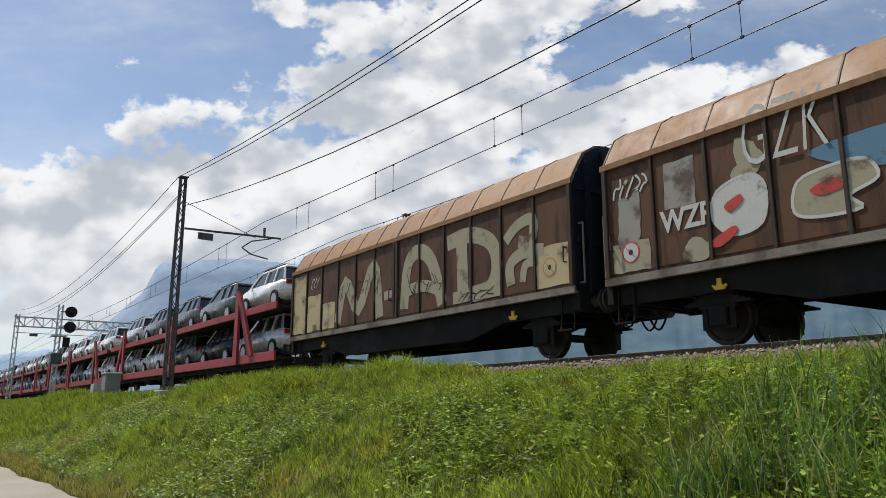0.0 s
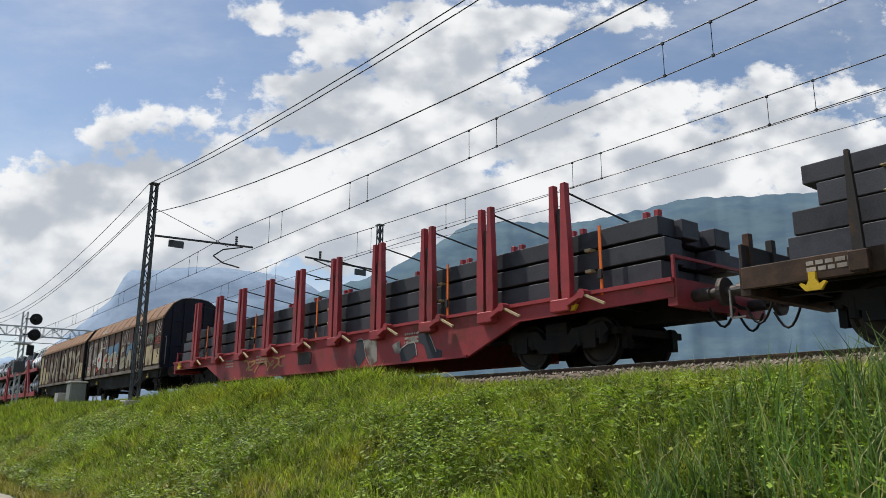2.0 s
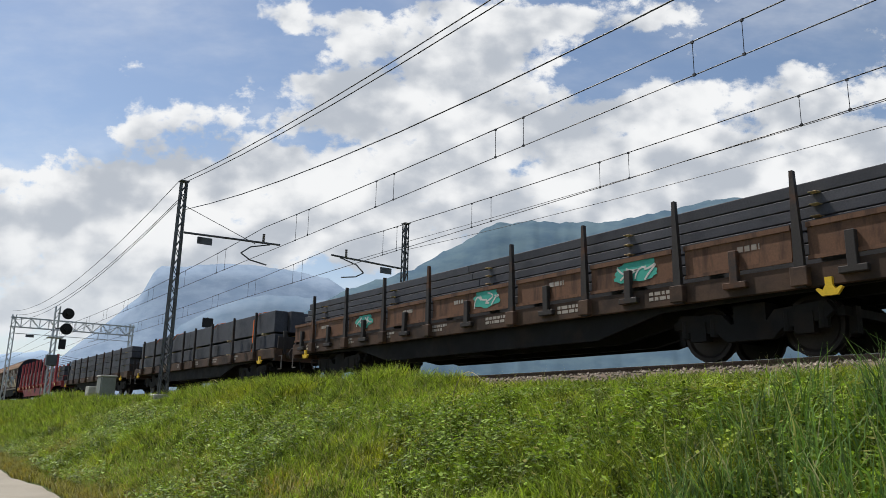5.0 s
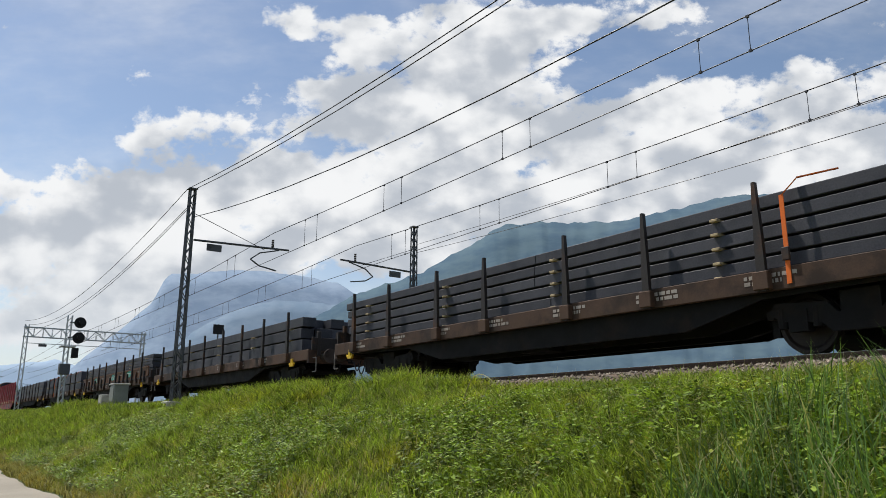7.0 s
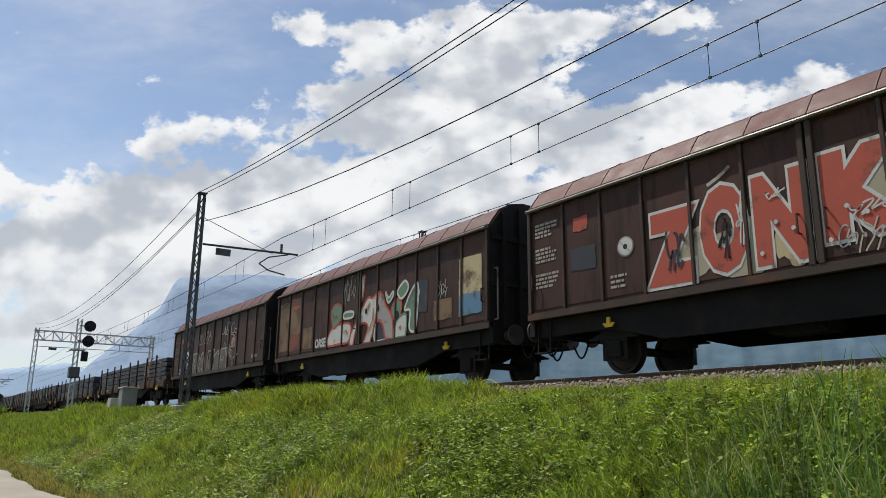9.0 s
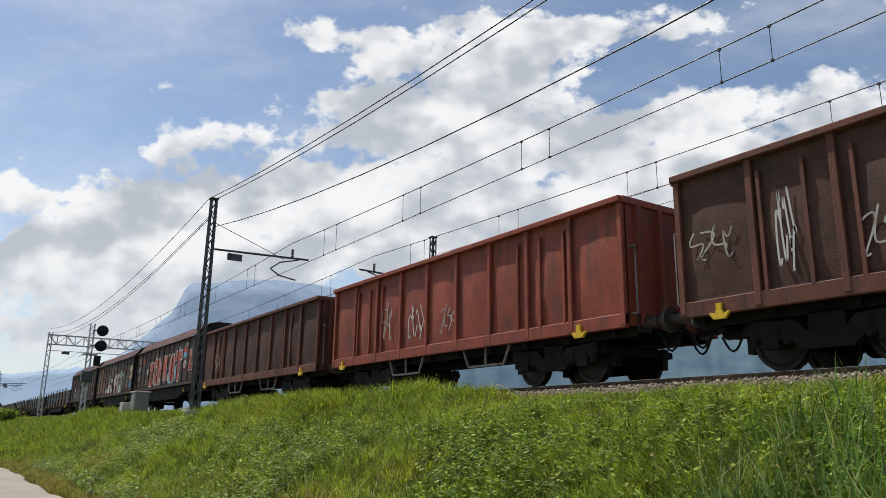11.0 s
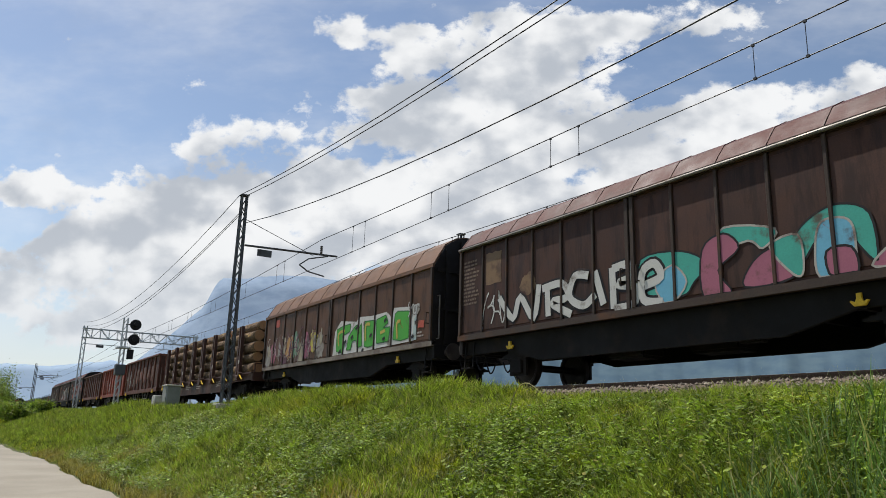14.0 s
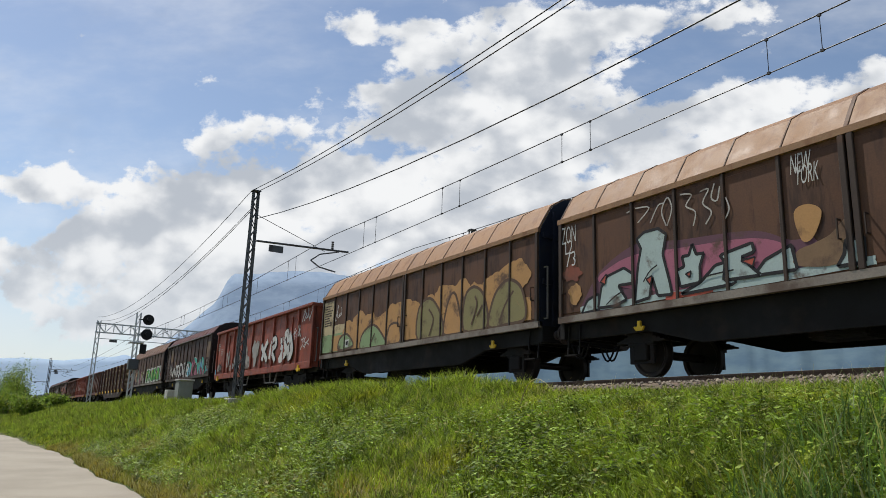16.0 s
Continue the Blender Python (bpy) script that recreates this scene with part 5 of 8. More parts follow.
def gantry(x, label):
    t = thing("portal_gantry", label, "gantry", "portal gantries")
    for y in (8.25, 18.9):
        bm = bmesh.new()
        lattice_post(bm, 0, y, 2.0, 10.5, 0.16)
        part("post", bm, M["galv"], t)
    bm = bmesh.new()
    for z in (9.35, 10.25):
        for dx in (-0.22, 0.22):
            bar(bm, (dx, 8.0, z), (dx, 19.2, z), 0.08)
    for k in range(14):
        y = 8.1 + 0.79 * k
        s = 1 if k % 2 else -1
        for dx in (-0.22, 0.22):
            bar(bm, (dx, y, 9.8 - s * 0.45), (dx, y + 0.79, 9.8 + s * 0.45), 0.05)
            bar(bm, (dx, y, 9.35), (dx, y, 10.25), 0.04)
    part("beam", bm, M["galv"], t)
    bm = bmesh.new()
    bar(bm, (0, 8.25, 8.75), (0, 18.9, 8.75), 0.06)
    for y in (TRACK, TRACK_FAR):
        bar(bm, (0, y, 8.75), (0, y, 9.35), 0.06)
        bar(bm, (0, y, 8.7), (0, y - 0.8, 8.35), 0.05)
    part("cross_rod", bm, M["galv"], t)
    part("plate", boxes((0.03, 0.08, 9.4, 10.1, 8.45, 8.7)), M["mast"], t)
    t.location.x = x


gantry(-80.5, "light galvanised portal gantry across both tracks")
for far_x, far_y in ((-148.0, 8.25), (-156.0, 8.9), (-215.0, 8.25)):
    lattice_mast(far_x, far_y, 10.6, "dark steel lattice catenary mast far along the line")
    cantilever(far_x, far_y, TRACK, 8.6, "dark cantilever arm far along the line")


def signal():
    t = thing("railway_signal", "black two-lamp railway signal on a grey lattice post", "signal")
    bm = bmesh.new()
    for z0, z1 in ((2.1, 8.4),):
        for sx, sy in ((-1, -1), (1, -1), (1, 1), (-1, 1)):
            bar(bm, (sx * 0.13, sy * 0.13, z0), (sx * 0.13, sy * 0.13, z1), 0.06)
        for k in range(14):
            z = z0 + 0.45 * k
            for s in (-1, 1):
                bar(bm, (s * 0.13, -0.13, z), (s * 0.13, 0.13, z + 0.42), 0.03)
                bar(bm, (-0.13, s * 0.13, z), (0.13, s * 0.13, z + 0.42), 0.03)
    part("post", bm, M["galv"], t)
    for z in (7.94, 6.92):
        bm = bmesh.new()
        tube(bm, (0.22, 0.62, z), (0.27, 0.62, z), 0.37, 24)
        face = part("target_disc", bm, M["black"], t, "round matt black disc")
        bm = bmesh.new()
        tube(bm, (0.27, 0.62, z), (0.62, 0.62, z), 0.14, 14)
        part("hood", bm, M["black"], face)
        bm = bmesh.new()
        bar(bm, (0.1, 0, z), (0.22, 0.62, z), 0.07)
        part("bracket", bm, M["mast"], face)
        part("lamp_box", boxes((-0.1, 0.22, 0.42, 0.82, z - 0.22, z + 0.22)), M["black"], face)
    part("aspect_box", bevel(boxes((0.0, 0.3, 0.3, 0.7, 5.6, 6.25)), 0.03), M["black"], t)
    part("relay_box", bevel(boxes((-0.3, 0.3, -0.32, 0.32, 4.5, 5.2)), 0.03), M["mast"], t)
    part("platform", boxes((-0.5, 0.4, -0.4, 0.5, 6.3, 6.36)), M["galv"], t)
    t.location = (-54.4, 8.02, 0)


signal()


def relay_cabinet():
    t = thing("relay_cabinet", "grey-green trackside relay cabinet on legs", "cabinet")
    part("body", bevel(boxes((-0.45, 0.45, -0.3, 0.3, 2.35, 3.15)), 0.02), M["cabinet"], t)
    part("lid", bevel(boxes((-0.5, 0.5, -0.36, 0.36, 3.15, 3.22)), 0.02), M["concrete"], t)
    part("door", bevel(boxes((-0.38, 0.38, -0.33, -0.3, 2.42, 3.08)), 0.008), M["cabinet"], t)
    part("plinth", boxes((-0.42, 0.42, -0.28, 0.28, 1.7, 2.35)), M["concrete"], t)
    t.location = (-36.2, 7.7, 0)
    t = thing("relay_cabinet", "low pale concrete trackside box", "cabinet")
    part("body", bevel(boxes((-0.35, 0.35, -0.25, 0.25, 1.8, 2.75)), 0.02), M["concrete"], t)
    t.location = (-37.4, 7.4, 0)
    t = thing("track_sign", "dark square sign on a slim post beyond the tracks", "sign")
    bm = bmesh.new()
    bar(bm, (0, 0, 1.9), (0, 0, 8.95), 0.09)
    part("post", bm, M["mast"], t)
    part("plate", bevel(boxes((0.05, 0.09, -0.42, 0.42, 8.15, 8.9)), 0.01), M["black"], t)
    t.location = (-57.0, 18.9, 0)


relay_cabinet()

# ---- paint on the wagons ----


def spray(name, color, worn=0.2):
    return material(name, color, 0.65, grain=0.12, bump=0.05, stain=(0.09, 0.055, 0.04), stain_amount=worn, stain_scale=2.0)


P = {
    "beige": spray("beige_grey_spray", (0.34, 0.30, 0.215)), "white": spray("white_spray", (0.52, 0.51, 0.48), 0.15), "chalk": spray("thin_white_spray", (0.40, 0.37, 0.33), 0.4),
    "red": spray("brick_red_spray", (0.40, 0.085, 0.055)), "bright_red": spray("bright_red_spray", (0.50, 0.06, 0.05), 0.1), "pink": spray("pink_spray", (0.33, 0.11, 0.16)),
    "blue": spray("steel_blue_spray", (0.11, 0.21, 0.31)), "sky_blue": spray("light_blue_spray", (0.14, 0.38, 0.52)), "ice": spray("pale_ice_blue_spray", (0.36, 0.44, 0.42)),
    "green": spray("vivid_green_spray", (0.07, 0.33, 0.05), 0.1), "teal": spray("teal_spray", (0.06, 0.34, 0.27)), "sea": spray("dull_sea_green_spray", (0.13, 0.22, 0.15)),
    "orange": spray("dull_orange_spray", (0.42, 0.23, 0.09), 0.3), "yellow": spray("yellow_spray", (0.42, 0.35, 0.08)), "black": spray("black_spray", (0.018, 0.017, 0.018), 0.05),
    "purple": spray("purple_spray", (0.12, 0.055, 0.075)), "grey": spray("grey_patch_paint", (0.30, 0.28, 0.25), 0.5), "cream": spray("cream_panel_paint", (0.46, 0.37, 0.22), 0.35),
    "rust_red": spray("rust_red_primer", (0.21, 0.065, 0.04), 0.7), "worn": spray("worn_brown_primer", (0.15, 0.08, 0.06), 0.7),
    "tan_primer": spray("faded_tan_primer", (0.20, 0.125, 0.07), 0.5), "silver": spray("dull_silver_spray", (0.115, 0.105, 0.095), 0.5), "pale_grey": spray("pinkish_grey_spray", (0.33, 0.29, 0.28), 0.2),
    "deep_green": spray("deep_green_spray", (0.03, 0.12, 0.04), 0.1), "pale_green": spray("pale_green_spray", (0.22, 0.30, 0.15), 0.3), "olive": spray("olive_spray", (0.22, 0.19, 0.085), 0.3), "umber": spray("umber_spray", (0.10, 0.06, 0.04), 0.2),
    "navy": spray("dark_patch_paint", (0.04, 0.045, 0.055), 0.2),
}
WALL = -1.3602
COATS = {}


def coat(w, layer, wall):
    """The depth of the next coat of paint on a wagon; no two share a plane."""
    COATS[w.name] = COATS.get(w.name, 0) + 1
    return wall - 0.0024 * layer - 0.00011 * COATS[w.name]



def flat_shape(w, name, outline, mat, layer, wall=WALL, label=""):
    bm = bmesh.new()
    y = coat(w, layer, wall)
    plate(bm, outline, y - 0.002, y)
    return part(name, bm, P[mat], w, label)


def blob(w, x, z, a, b, mat, layer, seed, ragged=0.22, wall=WALL, lo=1.36, hi=3.36):
    """A sprayed shape with an uneven round outline."""
    pts = []
    for k in range(36):
        t = k * math.tau / 36
        r = 1 + ragged * noise.fractal(Vector((math.cos(t) * 1.4 + seed * 3.1, math.sin(t) * 1.4, seed)), 1.0, 2.0, 3)
        pts.append((x + a * r * math.cos(t), min(max(z + b * r * math.sin(t), lo), hi)))
    return flat_shape(w, "graffiti_shape", pts, mat, layer, wall)


def panel_paint(w, x0, x1, z0, z1, mat, layer=0, seed=0, wall=WALL):
    """A repainted field with a slightly uneven edge."""
    r = random.Random(seed + int(x0 * 10))
    pts = []
    for a, b in (((x0, z0), (x1, z0)), ((x1, z0), (x1, z1)), ((x1, z1), (x0, z1)), ((x0, z1), (x0, z0))):
        for k in range(5):
            u = k / 5
            pts.append((a[0] + (b[0] - a[0]) * u + r.uniform(-0.015, 0.015), a[1] + (b[1] - a[1]) * u + r.uniform(-0.02, 0.02)))
    return flat_shape(w, "paint_patch", pts, mat, layer, wall)


def lettering(w, text, x0, x1, z0, z1, mat, layer, edge=None, bold=0.0, edge_wide=0.06, wall=WALL, lean=0.0):
    """Painted letters stretched into a field of the wall."""
    made = []
    for thick, m, lay in (((bold + edge_wide, edge, layer),) if edge else ()) + ((bold, mat, layer + 1),):
        c = bpy.data.curves.new("letters", "FONT")
        c.body, c.extrude, c.offset, c.resolution_u = text, 0.5, thick * 0.5, 3
        tmp = bpy.data.objects.new("letters", c)
        made.append((bpy.data.meshes.new_from_object(tmp), m, lay, thick))
        bpy.data.objects.remove(tmp)
    ref = made[-1][0]
    co = np.array([v.co for v in ref.vertices])
    lo, hi = co.min(0), co.max(0)
    for me, m, lay, thick in made:
        y = coat(w, lay, wall)
        for v in me.vertices:
            u, t, s = (v.co.x - lo[0]) / (hi[0] - lo[0]), (v.co.y - lo[1]) / (hi[1] - lo[1]), v.co.z
            v.co = (x0 + (x1 - x0) * u + lean * t, y + (-0.001 if s > 0 else 0.001), z0 + (z1 - z0) * t)
        me.materials.clear()
        me.materials.append(P[m])
        part("graffiti_lettering" if m != edge else "graffiti_outline", me, None, w)


def scribble(w, x, z, wide, high, mat, seed, layer=3, r=0.016, strokes=3, wall=WALL):
    """An unreadable sprayed tag in thin strokes."""
    rng = random.Random(seed)
    for k in range(strokes):
        deep = coat(w, layer, wall)
        px = x + wide * (k + 0.5) / strokes
        pts = []
        f1, f2, f3, amp = rng.uniform(3, 8), rng.uniform(4, 10), rng.uniform(0, 6), rng.uniform(0.1, 0.4)
        for j in range(26):
            u = j / 25
            pts.append(Vector((px + wide / strokes * 0.62 * math.sin(u * f1 + f3), deep, z + high * (u + amp * math.sin(u * f2 + f3)))))
        bm = bmesh.new()
        for a, b in zip(pts, pts[1:]):
            d = (b - a).normalized()
            n = Vector((-d.z, 0, d.x)) * r
            q = [bm.verts.new(p) for p in (a - n, a + n, b + n, b - n)]
            bm.faces.new(q)
        bmesh.ops.remove_doubles(bm, verts=bm.verts[:], dist=0.002)
        bmesh.ops.solidify(bm, geom=bm.faces[:], thickness=0.002)
        part("graffiti_stroke", bm, P[mat], w)


def round_sign(w, x, z, r=0.22, ring="bright_red", ground="white", wall=WALL):
    for rad, m, lay in ((r, ring, 2), (r * 0.86, ground, 3), (r * 0.25, "black", 4)):
        bm = bmesh.new()
        tube(bm, (x, wall - 0.0024 * lay, z), (x, wall - 0.0024 * lay - 0.002, z), rad, 24)
        part("warning_sign", bm, P[m], w)
    bm = bmesh.new()
    bar(bm, (x - r * 0.6, wall - 0.013, z + r * 0.6), (x + r * 0.6, wall - 0.013, z - r * 0.6), 0.02, 0.002)
    part("warning_bar", bm, P[ring], w)


def curve(points, closed=False):
    """A smooth line through a few points."""
    pts = [Vector((x, 0, z)) for x, z in points]
    if len(pts) < 3:
        return pts
    k, line = len(pts), []
    for i in range(k if closed else k - 1):
        p0, p1, p2, p3 = (pts[(i + d) % k] if closed else pts[min(max(i + d, 0), k - 1)] for d in (-1, 0, 1, 2))
        for u in (0.0, 0.25, 0.5, 0.75):
            line.append(0.5 * (2 * p1 + (p2 - p0) * u + (2 * p0 - 5 * p1 + 4 * p2 - p3) * u * u + (3 * p1 - p0 - 3 * p2 + p3) * u ** 3))
    return line if closed else line + [pts[-1]]


def ribbon(w, name, line, r, mat, layer, wall, closed=False):
    """A flat band of paint along a line."""
    deep = coat(w, layer, wall)
    k, bm, rows = len(line), bmesh.new(), []
    for i, p in enumerate(line):
        a = line[(i - 1) % k] if closed else line[max(i - 1, 0)]
        b = line[(i + 1) % k] if closed else line[min(i + 1, k - 1)]
        d = (b - a).normalized() if (b - a).length > 1e-6 else Vector((1, 0, 0))
        n = Vector((-d.z, 0, d.x)) * r
        rows.append([bm.verts.new((q.x, y, min(max(q.z, 1.30 if wall > -1.39 else 0.3), 3.42))) for q, y in ((p - n, deep), (p + n, deep), (p + n, deep - 0.0015), (p - n, deep - 0.0015))])
    for i in range(k if closed else k - 1):
        u, v = rows[i], rows[(i + 1) % k]
        for j in range(4):
            bm.faces.new((u[j], u[(j + 1) % 4], v[(j + 1) % 4], v[j]))
    if not closed:
        bm.faces.new(rows[0])
        bm.faces.new(rows[-1][::-1])
    return part(name, bm, P[mat], w)


def stroke(w, points, r, mat, layer, wall=WALL):
    return ribbon(w, "graffiti_stroke", curve(points), r, mat, layer, wall)


def painted(w, points, fill, layer, edge=None, wide=0.03, wall=WALL):
    """A filled sprayed field, with a line round it where it has one."""
    flat_shape(w, "graffiti_shape", [(x, min(max(z, 1.32), 3.42)) for x, z in points], fill, layer, wall)
    if edge:
        k, line = len(points), []
        for i in range(k):
            a, b = points[i], points[(i + 1) % k]
            line += [Vector((a[0] + (b[0] - a[0]) * u, 0, a[1] + (b[1] - a[1]) * u)) for u in (0.06, 0.5, 0.94)]
        ribbon(w, "graffiti_outline", line, wide, edge, layer + 1, wall, True)


def puffed(w, points, fill, layer, edge=None, wide=0.03, wall=WALL):
    """A filled sprayed field with a flowing outline."""
    line = [Vector((p.x, 0, min(max(p.z, 1.33), 3.4))) for p in curve(points, True)]
    flat_shape(w, "graffiti_shape", [(p.x, p.z) for p in line], fill, layer, wall)
    if edge:
        ribbon(w, "graffiti_outline", line, wide, edge, layer + 1, wall, True)


# tan wagon with pale block letters
w = WAGON[-23]
panel_paint(w, 0.14, 1.08, 1.4, 3.32, "cream")
panel_paint(w, 1.22, 2.15, 1.4, 2.55, "cream", seed=3)
panel_paint(w, 2.30, 3.1, 1.4, 2.2, "cream", seed=4)
panel_paint(w, 12.05, 13.0, 1.4, 2.25, "cream", seed=5)
stroke(w, ((3.30, 1.51), (3.76, 2.69), (4.56, 1.79), (5.41, 2.98), (5.76, 1.44)), 0.200, "beige", 1)
stroke(w, ((6.99, 1.53), (7.16, 2.67), (7.69, 2.96), (8.27, 2.57), (8.71, 1.48)), 0.200, "beige", 1)
stroke(w, ((7.17, 2.00), (7.90, 2.03), (8.52, 1.86)), 0.150, "beige", 1)
stroke(w, ((9.54, 1.56), (9.49, 2.86)), 0.210, "beige", 1)
stroke(w, ((8.92, 2.93), (9.78, 2.99), (10.57, 2.68), (10.79, 2.10), (10.54, 1.65), (9.87, 1.56)), 0.190, "beige", 1)
stroke(w, ((11.09, 2.59), (11.48, 2.87), (11.97, 2.92), (11.92, 2.47), (11.52, 2.51)), 0.130, "beige", 1)
stroke(w, ((11.25, 1.59), (11.23, 2.03), (11.64, 2.24), (12.28, 2.20)), 0.140, "beige", 1)
stroke(w, ((11.62, 1.61), (11.72, 1.96), (12.04, 2.00)), 0.100, "beige", 1)
stroke(w, ((3.03, 1.75), (2.29, 1.56)), 0.080, "beige", 1)
stroke(w, ((5.99, 1.99), (6.62, 2.07)), 0.120, "beige", 1)
for k in range(5):
    scribble(w, 3.3 + 0.55 * k, 2.25, 0.3, 0.45, "black", 60 + k, 4, 0.008, 2)
scribble(w, 7.2, 1.8, 1.5, 0.45, "black", 71, 4, 0.009, 5)
panel_paint(w, 9.15, 10.9, 1.42, 1.7, "beige", 3)
scribble(w, 9.3, 1.47, 1.4, 0.18, "black", 72, 5, 0.009, 6)
scribble(w, 1.5, 2.8, 0.5, 0.3, "white", 73)
round_sign(w, 12.45, 1.8, 0.2, "orange", "cream")
# tan wagon with the round pale piece
w = WAGON[-9]
scribble(w, 0.3, 2.85, 0.75, 0.28, "white", 1, 3, 0.02, 5)
blob(w, 0.62, 2.3, 0.26, 0.6, "grey", 1, 5, 0.5)
panel_paint(w, 0.2, 1.05, 1.4, 1.95, "beige")
round_sign(w, 0.62, 1.75, 0.2)
panel_paint(w, 1.42, 2.05, 2.35, 3.2, "grey")
lettering(w, "WZP", 1.3, 2.35, 1.95, 2.35, "white", 2, bold=0.06)
blob(w, 2.0, 1.55, 0.28, 0.2, "beige", 2, 7)
blob(w, 3.0, 2.75, 0.25, 0.45, "beige", 1, 41, 0.5)
panel_paint(w, 6.9, 10.9, 2.45, 2.85, "worn", 0, 9)
puffed(w, ((7.96, 2.10), (8.12, 2.50), (8.45, 2.65), (9.01, 2.65), (9.42, 2.63), (9.48, 1.63), (8.95, 1.77), (8.43, 2.23)), "blue", 1)
puffed(w, ((3.99, 2.64), (4.68, 2.77), (5.60, 2.78), (6.45, 2.86), (6.43, 2.33), (5.05, 2.20)), "blue", 1)
puffed(w, ((2.34, 2.00), (2.45, 2.45), (3.02, 2.60), (3.29, 2.35), (3.20, 1.79), (2.69, 1.68)), "white", 2, "white", 0.025)
puffed(w, ((3.71, 1.82), (3.80, 2.27), (4.29, 2.39), (4.77, 2.37), (4.92, 2.07), (4.52, 1.90), (4.67, 1.69), (4.08, 1.68)), "beige", 3, "white", 0.025)
puffed(w, ((5.08, 1.73), (5.14, 2.25), (5.59, 2.36), (6.13, 2.36), (6.11, 1.68), (5.57, 1.63)), "beige", 2, "white", 0.025)
puffed(w, ((6.21, 1.84), (6.34, 2.17), (6.58, 2.30), (6.75, 2.48), (6.72, 1.82)), "white", 3, "white", 0.025)
puffed(w, ((3.98, 2.11), (4.33, 2.21), (4.44, 2.04), (4.12, 1.99)), "bright_red", 6)
puffed(w, ((2.57, 2.18), (2.85, 2.31), (2.89, 2.19), (2.67, 2.06)), "bright_red", 6)
puffed(w, ((5.32, 2.03), (5.59, 2.17), (5.62, 2.07), (5.40, 1.92)), "bright_red", 6)
puffed(w, ((6.34, 2.05), (6.54, 2.10), (6.48, 1.95)), "bright_red", 6)
puffed(w, ((2.23, 1.60), (2.69, 1.82), (2.76, 1.71), (2.46, 1.53)), "bright_red", 6)
puffed(w, ((7.01, 1.46), (7.06, 2.04), (6.99, 2.45), (7.30, 2.62), (7.58, 2.54), (7.63, 2.31), (7.28, 2.28), (7.27, 2.04), (7.96, 2.10), (7.97, 1.57)), "beige", 2, "black", 0.016)
puffed(w, ((8.12, 1.49), (8.26, 2.10), (8.56, 2.34), (8.83, 2.34), (8.99, 2.15), (8.99, 1.54), (8.66, 1.54), (8.65, 1.77), (8.50, 1.78), (8.45, 1.47)), "beige", 4, "black", 0.016)
puffed(w, ((9.41, 1.54), (9.44, 2.39), (9.69, 2.42), (10.10, 2.57), (10.15, 1.49), (9.94, 1.48), (9.82, 2.00), (9.74, 1.52)), "beige", 2, "black", 0.016)
puffed(w, ((10.25, 1.50), (10.26, 2.29), (10.43, 2.53), (10.79, 2.65), (11.00, 2.48), (10.94, 2.04), (10.73, 1.89), (11.07, 1.53), (10.87, 1.49)), "beige", 4, "black", 0.016)
puffed(w, ((10.49, 2.05), (10.39, 2.40), (10.53, 2.53), (10.65, 2.43), (10.77, 2.47), (10.81, 2.30), (10.68, 2.05)), "blue", 7, "black", 0.012)
stroke(w, ((7.31, 1.62), (7.46, 1.81), (7.81, 1.84), (7.98, 1.75)), 0.014, "black", 8)
stroke(w, ((8.97, 2.07), (9.14, 1.94), (9.23, 1.53)), 0.014, "black", 8)
stroke(w, ((9.50, 2.16), (9.83, 2.14), (9.95, 2.36), (10.01, 2.01), (10.11, 2.27), (10.25, 2.24)), 0.014, "black", 8)
stroke(w, ((10.01, 1.58), (10.16, 1.70), (10.30, 1.64), (10.34, 1.53), (10.21, 1.49)), 0.014, "black", 8)
stroke(w, ((8.68, 2.28), (8.76, 2.37), (8.82, 2.15), (8.90, 2.31)), 0.014, "black", 8)
stroke(w, ((8.32, 2.60), (8.48, 2.67), (8.64, 2.60), (8.47, 2.55), (8.32, 2.60)), 0.014, "black", 8)
blob(w, 11.08, 1.68, 0.12, 0.12, "beige", 3, 44, 0.1)
lettering(w, "GZK", 2.95, 4.33, 2.71, 3.69, "white", 8, bold=-0.03, lean=0.06)
lettering(w, "GZKL", 7.10, 8.52, 2.63, 3.59, "chalk", 8, bold=-0.03, lean=0.06)
lettering(w, "ONG", 9.35, 10.73, 2.57, 3.50, "white", 8, bold=-0.01, lean=0.05)
panel_paint(w, 11.15, 12.2, 1.42, 2.3, "cream", 1)
stencil(w, 11.3, WALL - 0.006, 2.2, 0.8, 4, mat="post", seed=17)
blob(w, 11.7, 2.62, 0.5, 0.22, "sea", 1, 46, 0.3)
lettering(w, "MC", 11.3, 12.1, 2.4, 2.75, "grey", 3, "black", 0.10)
panel_paint(w, 12.4, 13.3, 1.42, 2.1, "cream", 1)
round_sign(w, 12.9, 1.75, 0.18, "cream", "grey")
scribble(w, 12.5, 2.75, 0.7, 0.45, "white", 90, 4, 0.018, 3)
for a, b, c, d in ((12.45, 13.25, 2.6, 2.63), (12.45, 13.25, 2.33, 2.36), (12.45, 12.48, 2.36, 2.6), (13.22, 13.25, 2.36, 2.6)):
    panel_paint(w, a, b, c, d, "bright_red", 2)
scribble(w, 12.55, 2.42, 0.6, 0.12, "bright_red", 91, 4, 0.012, 5)
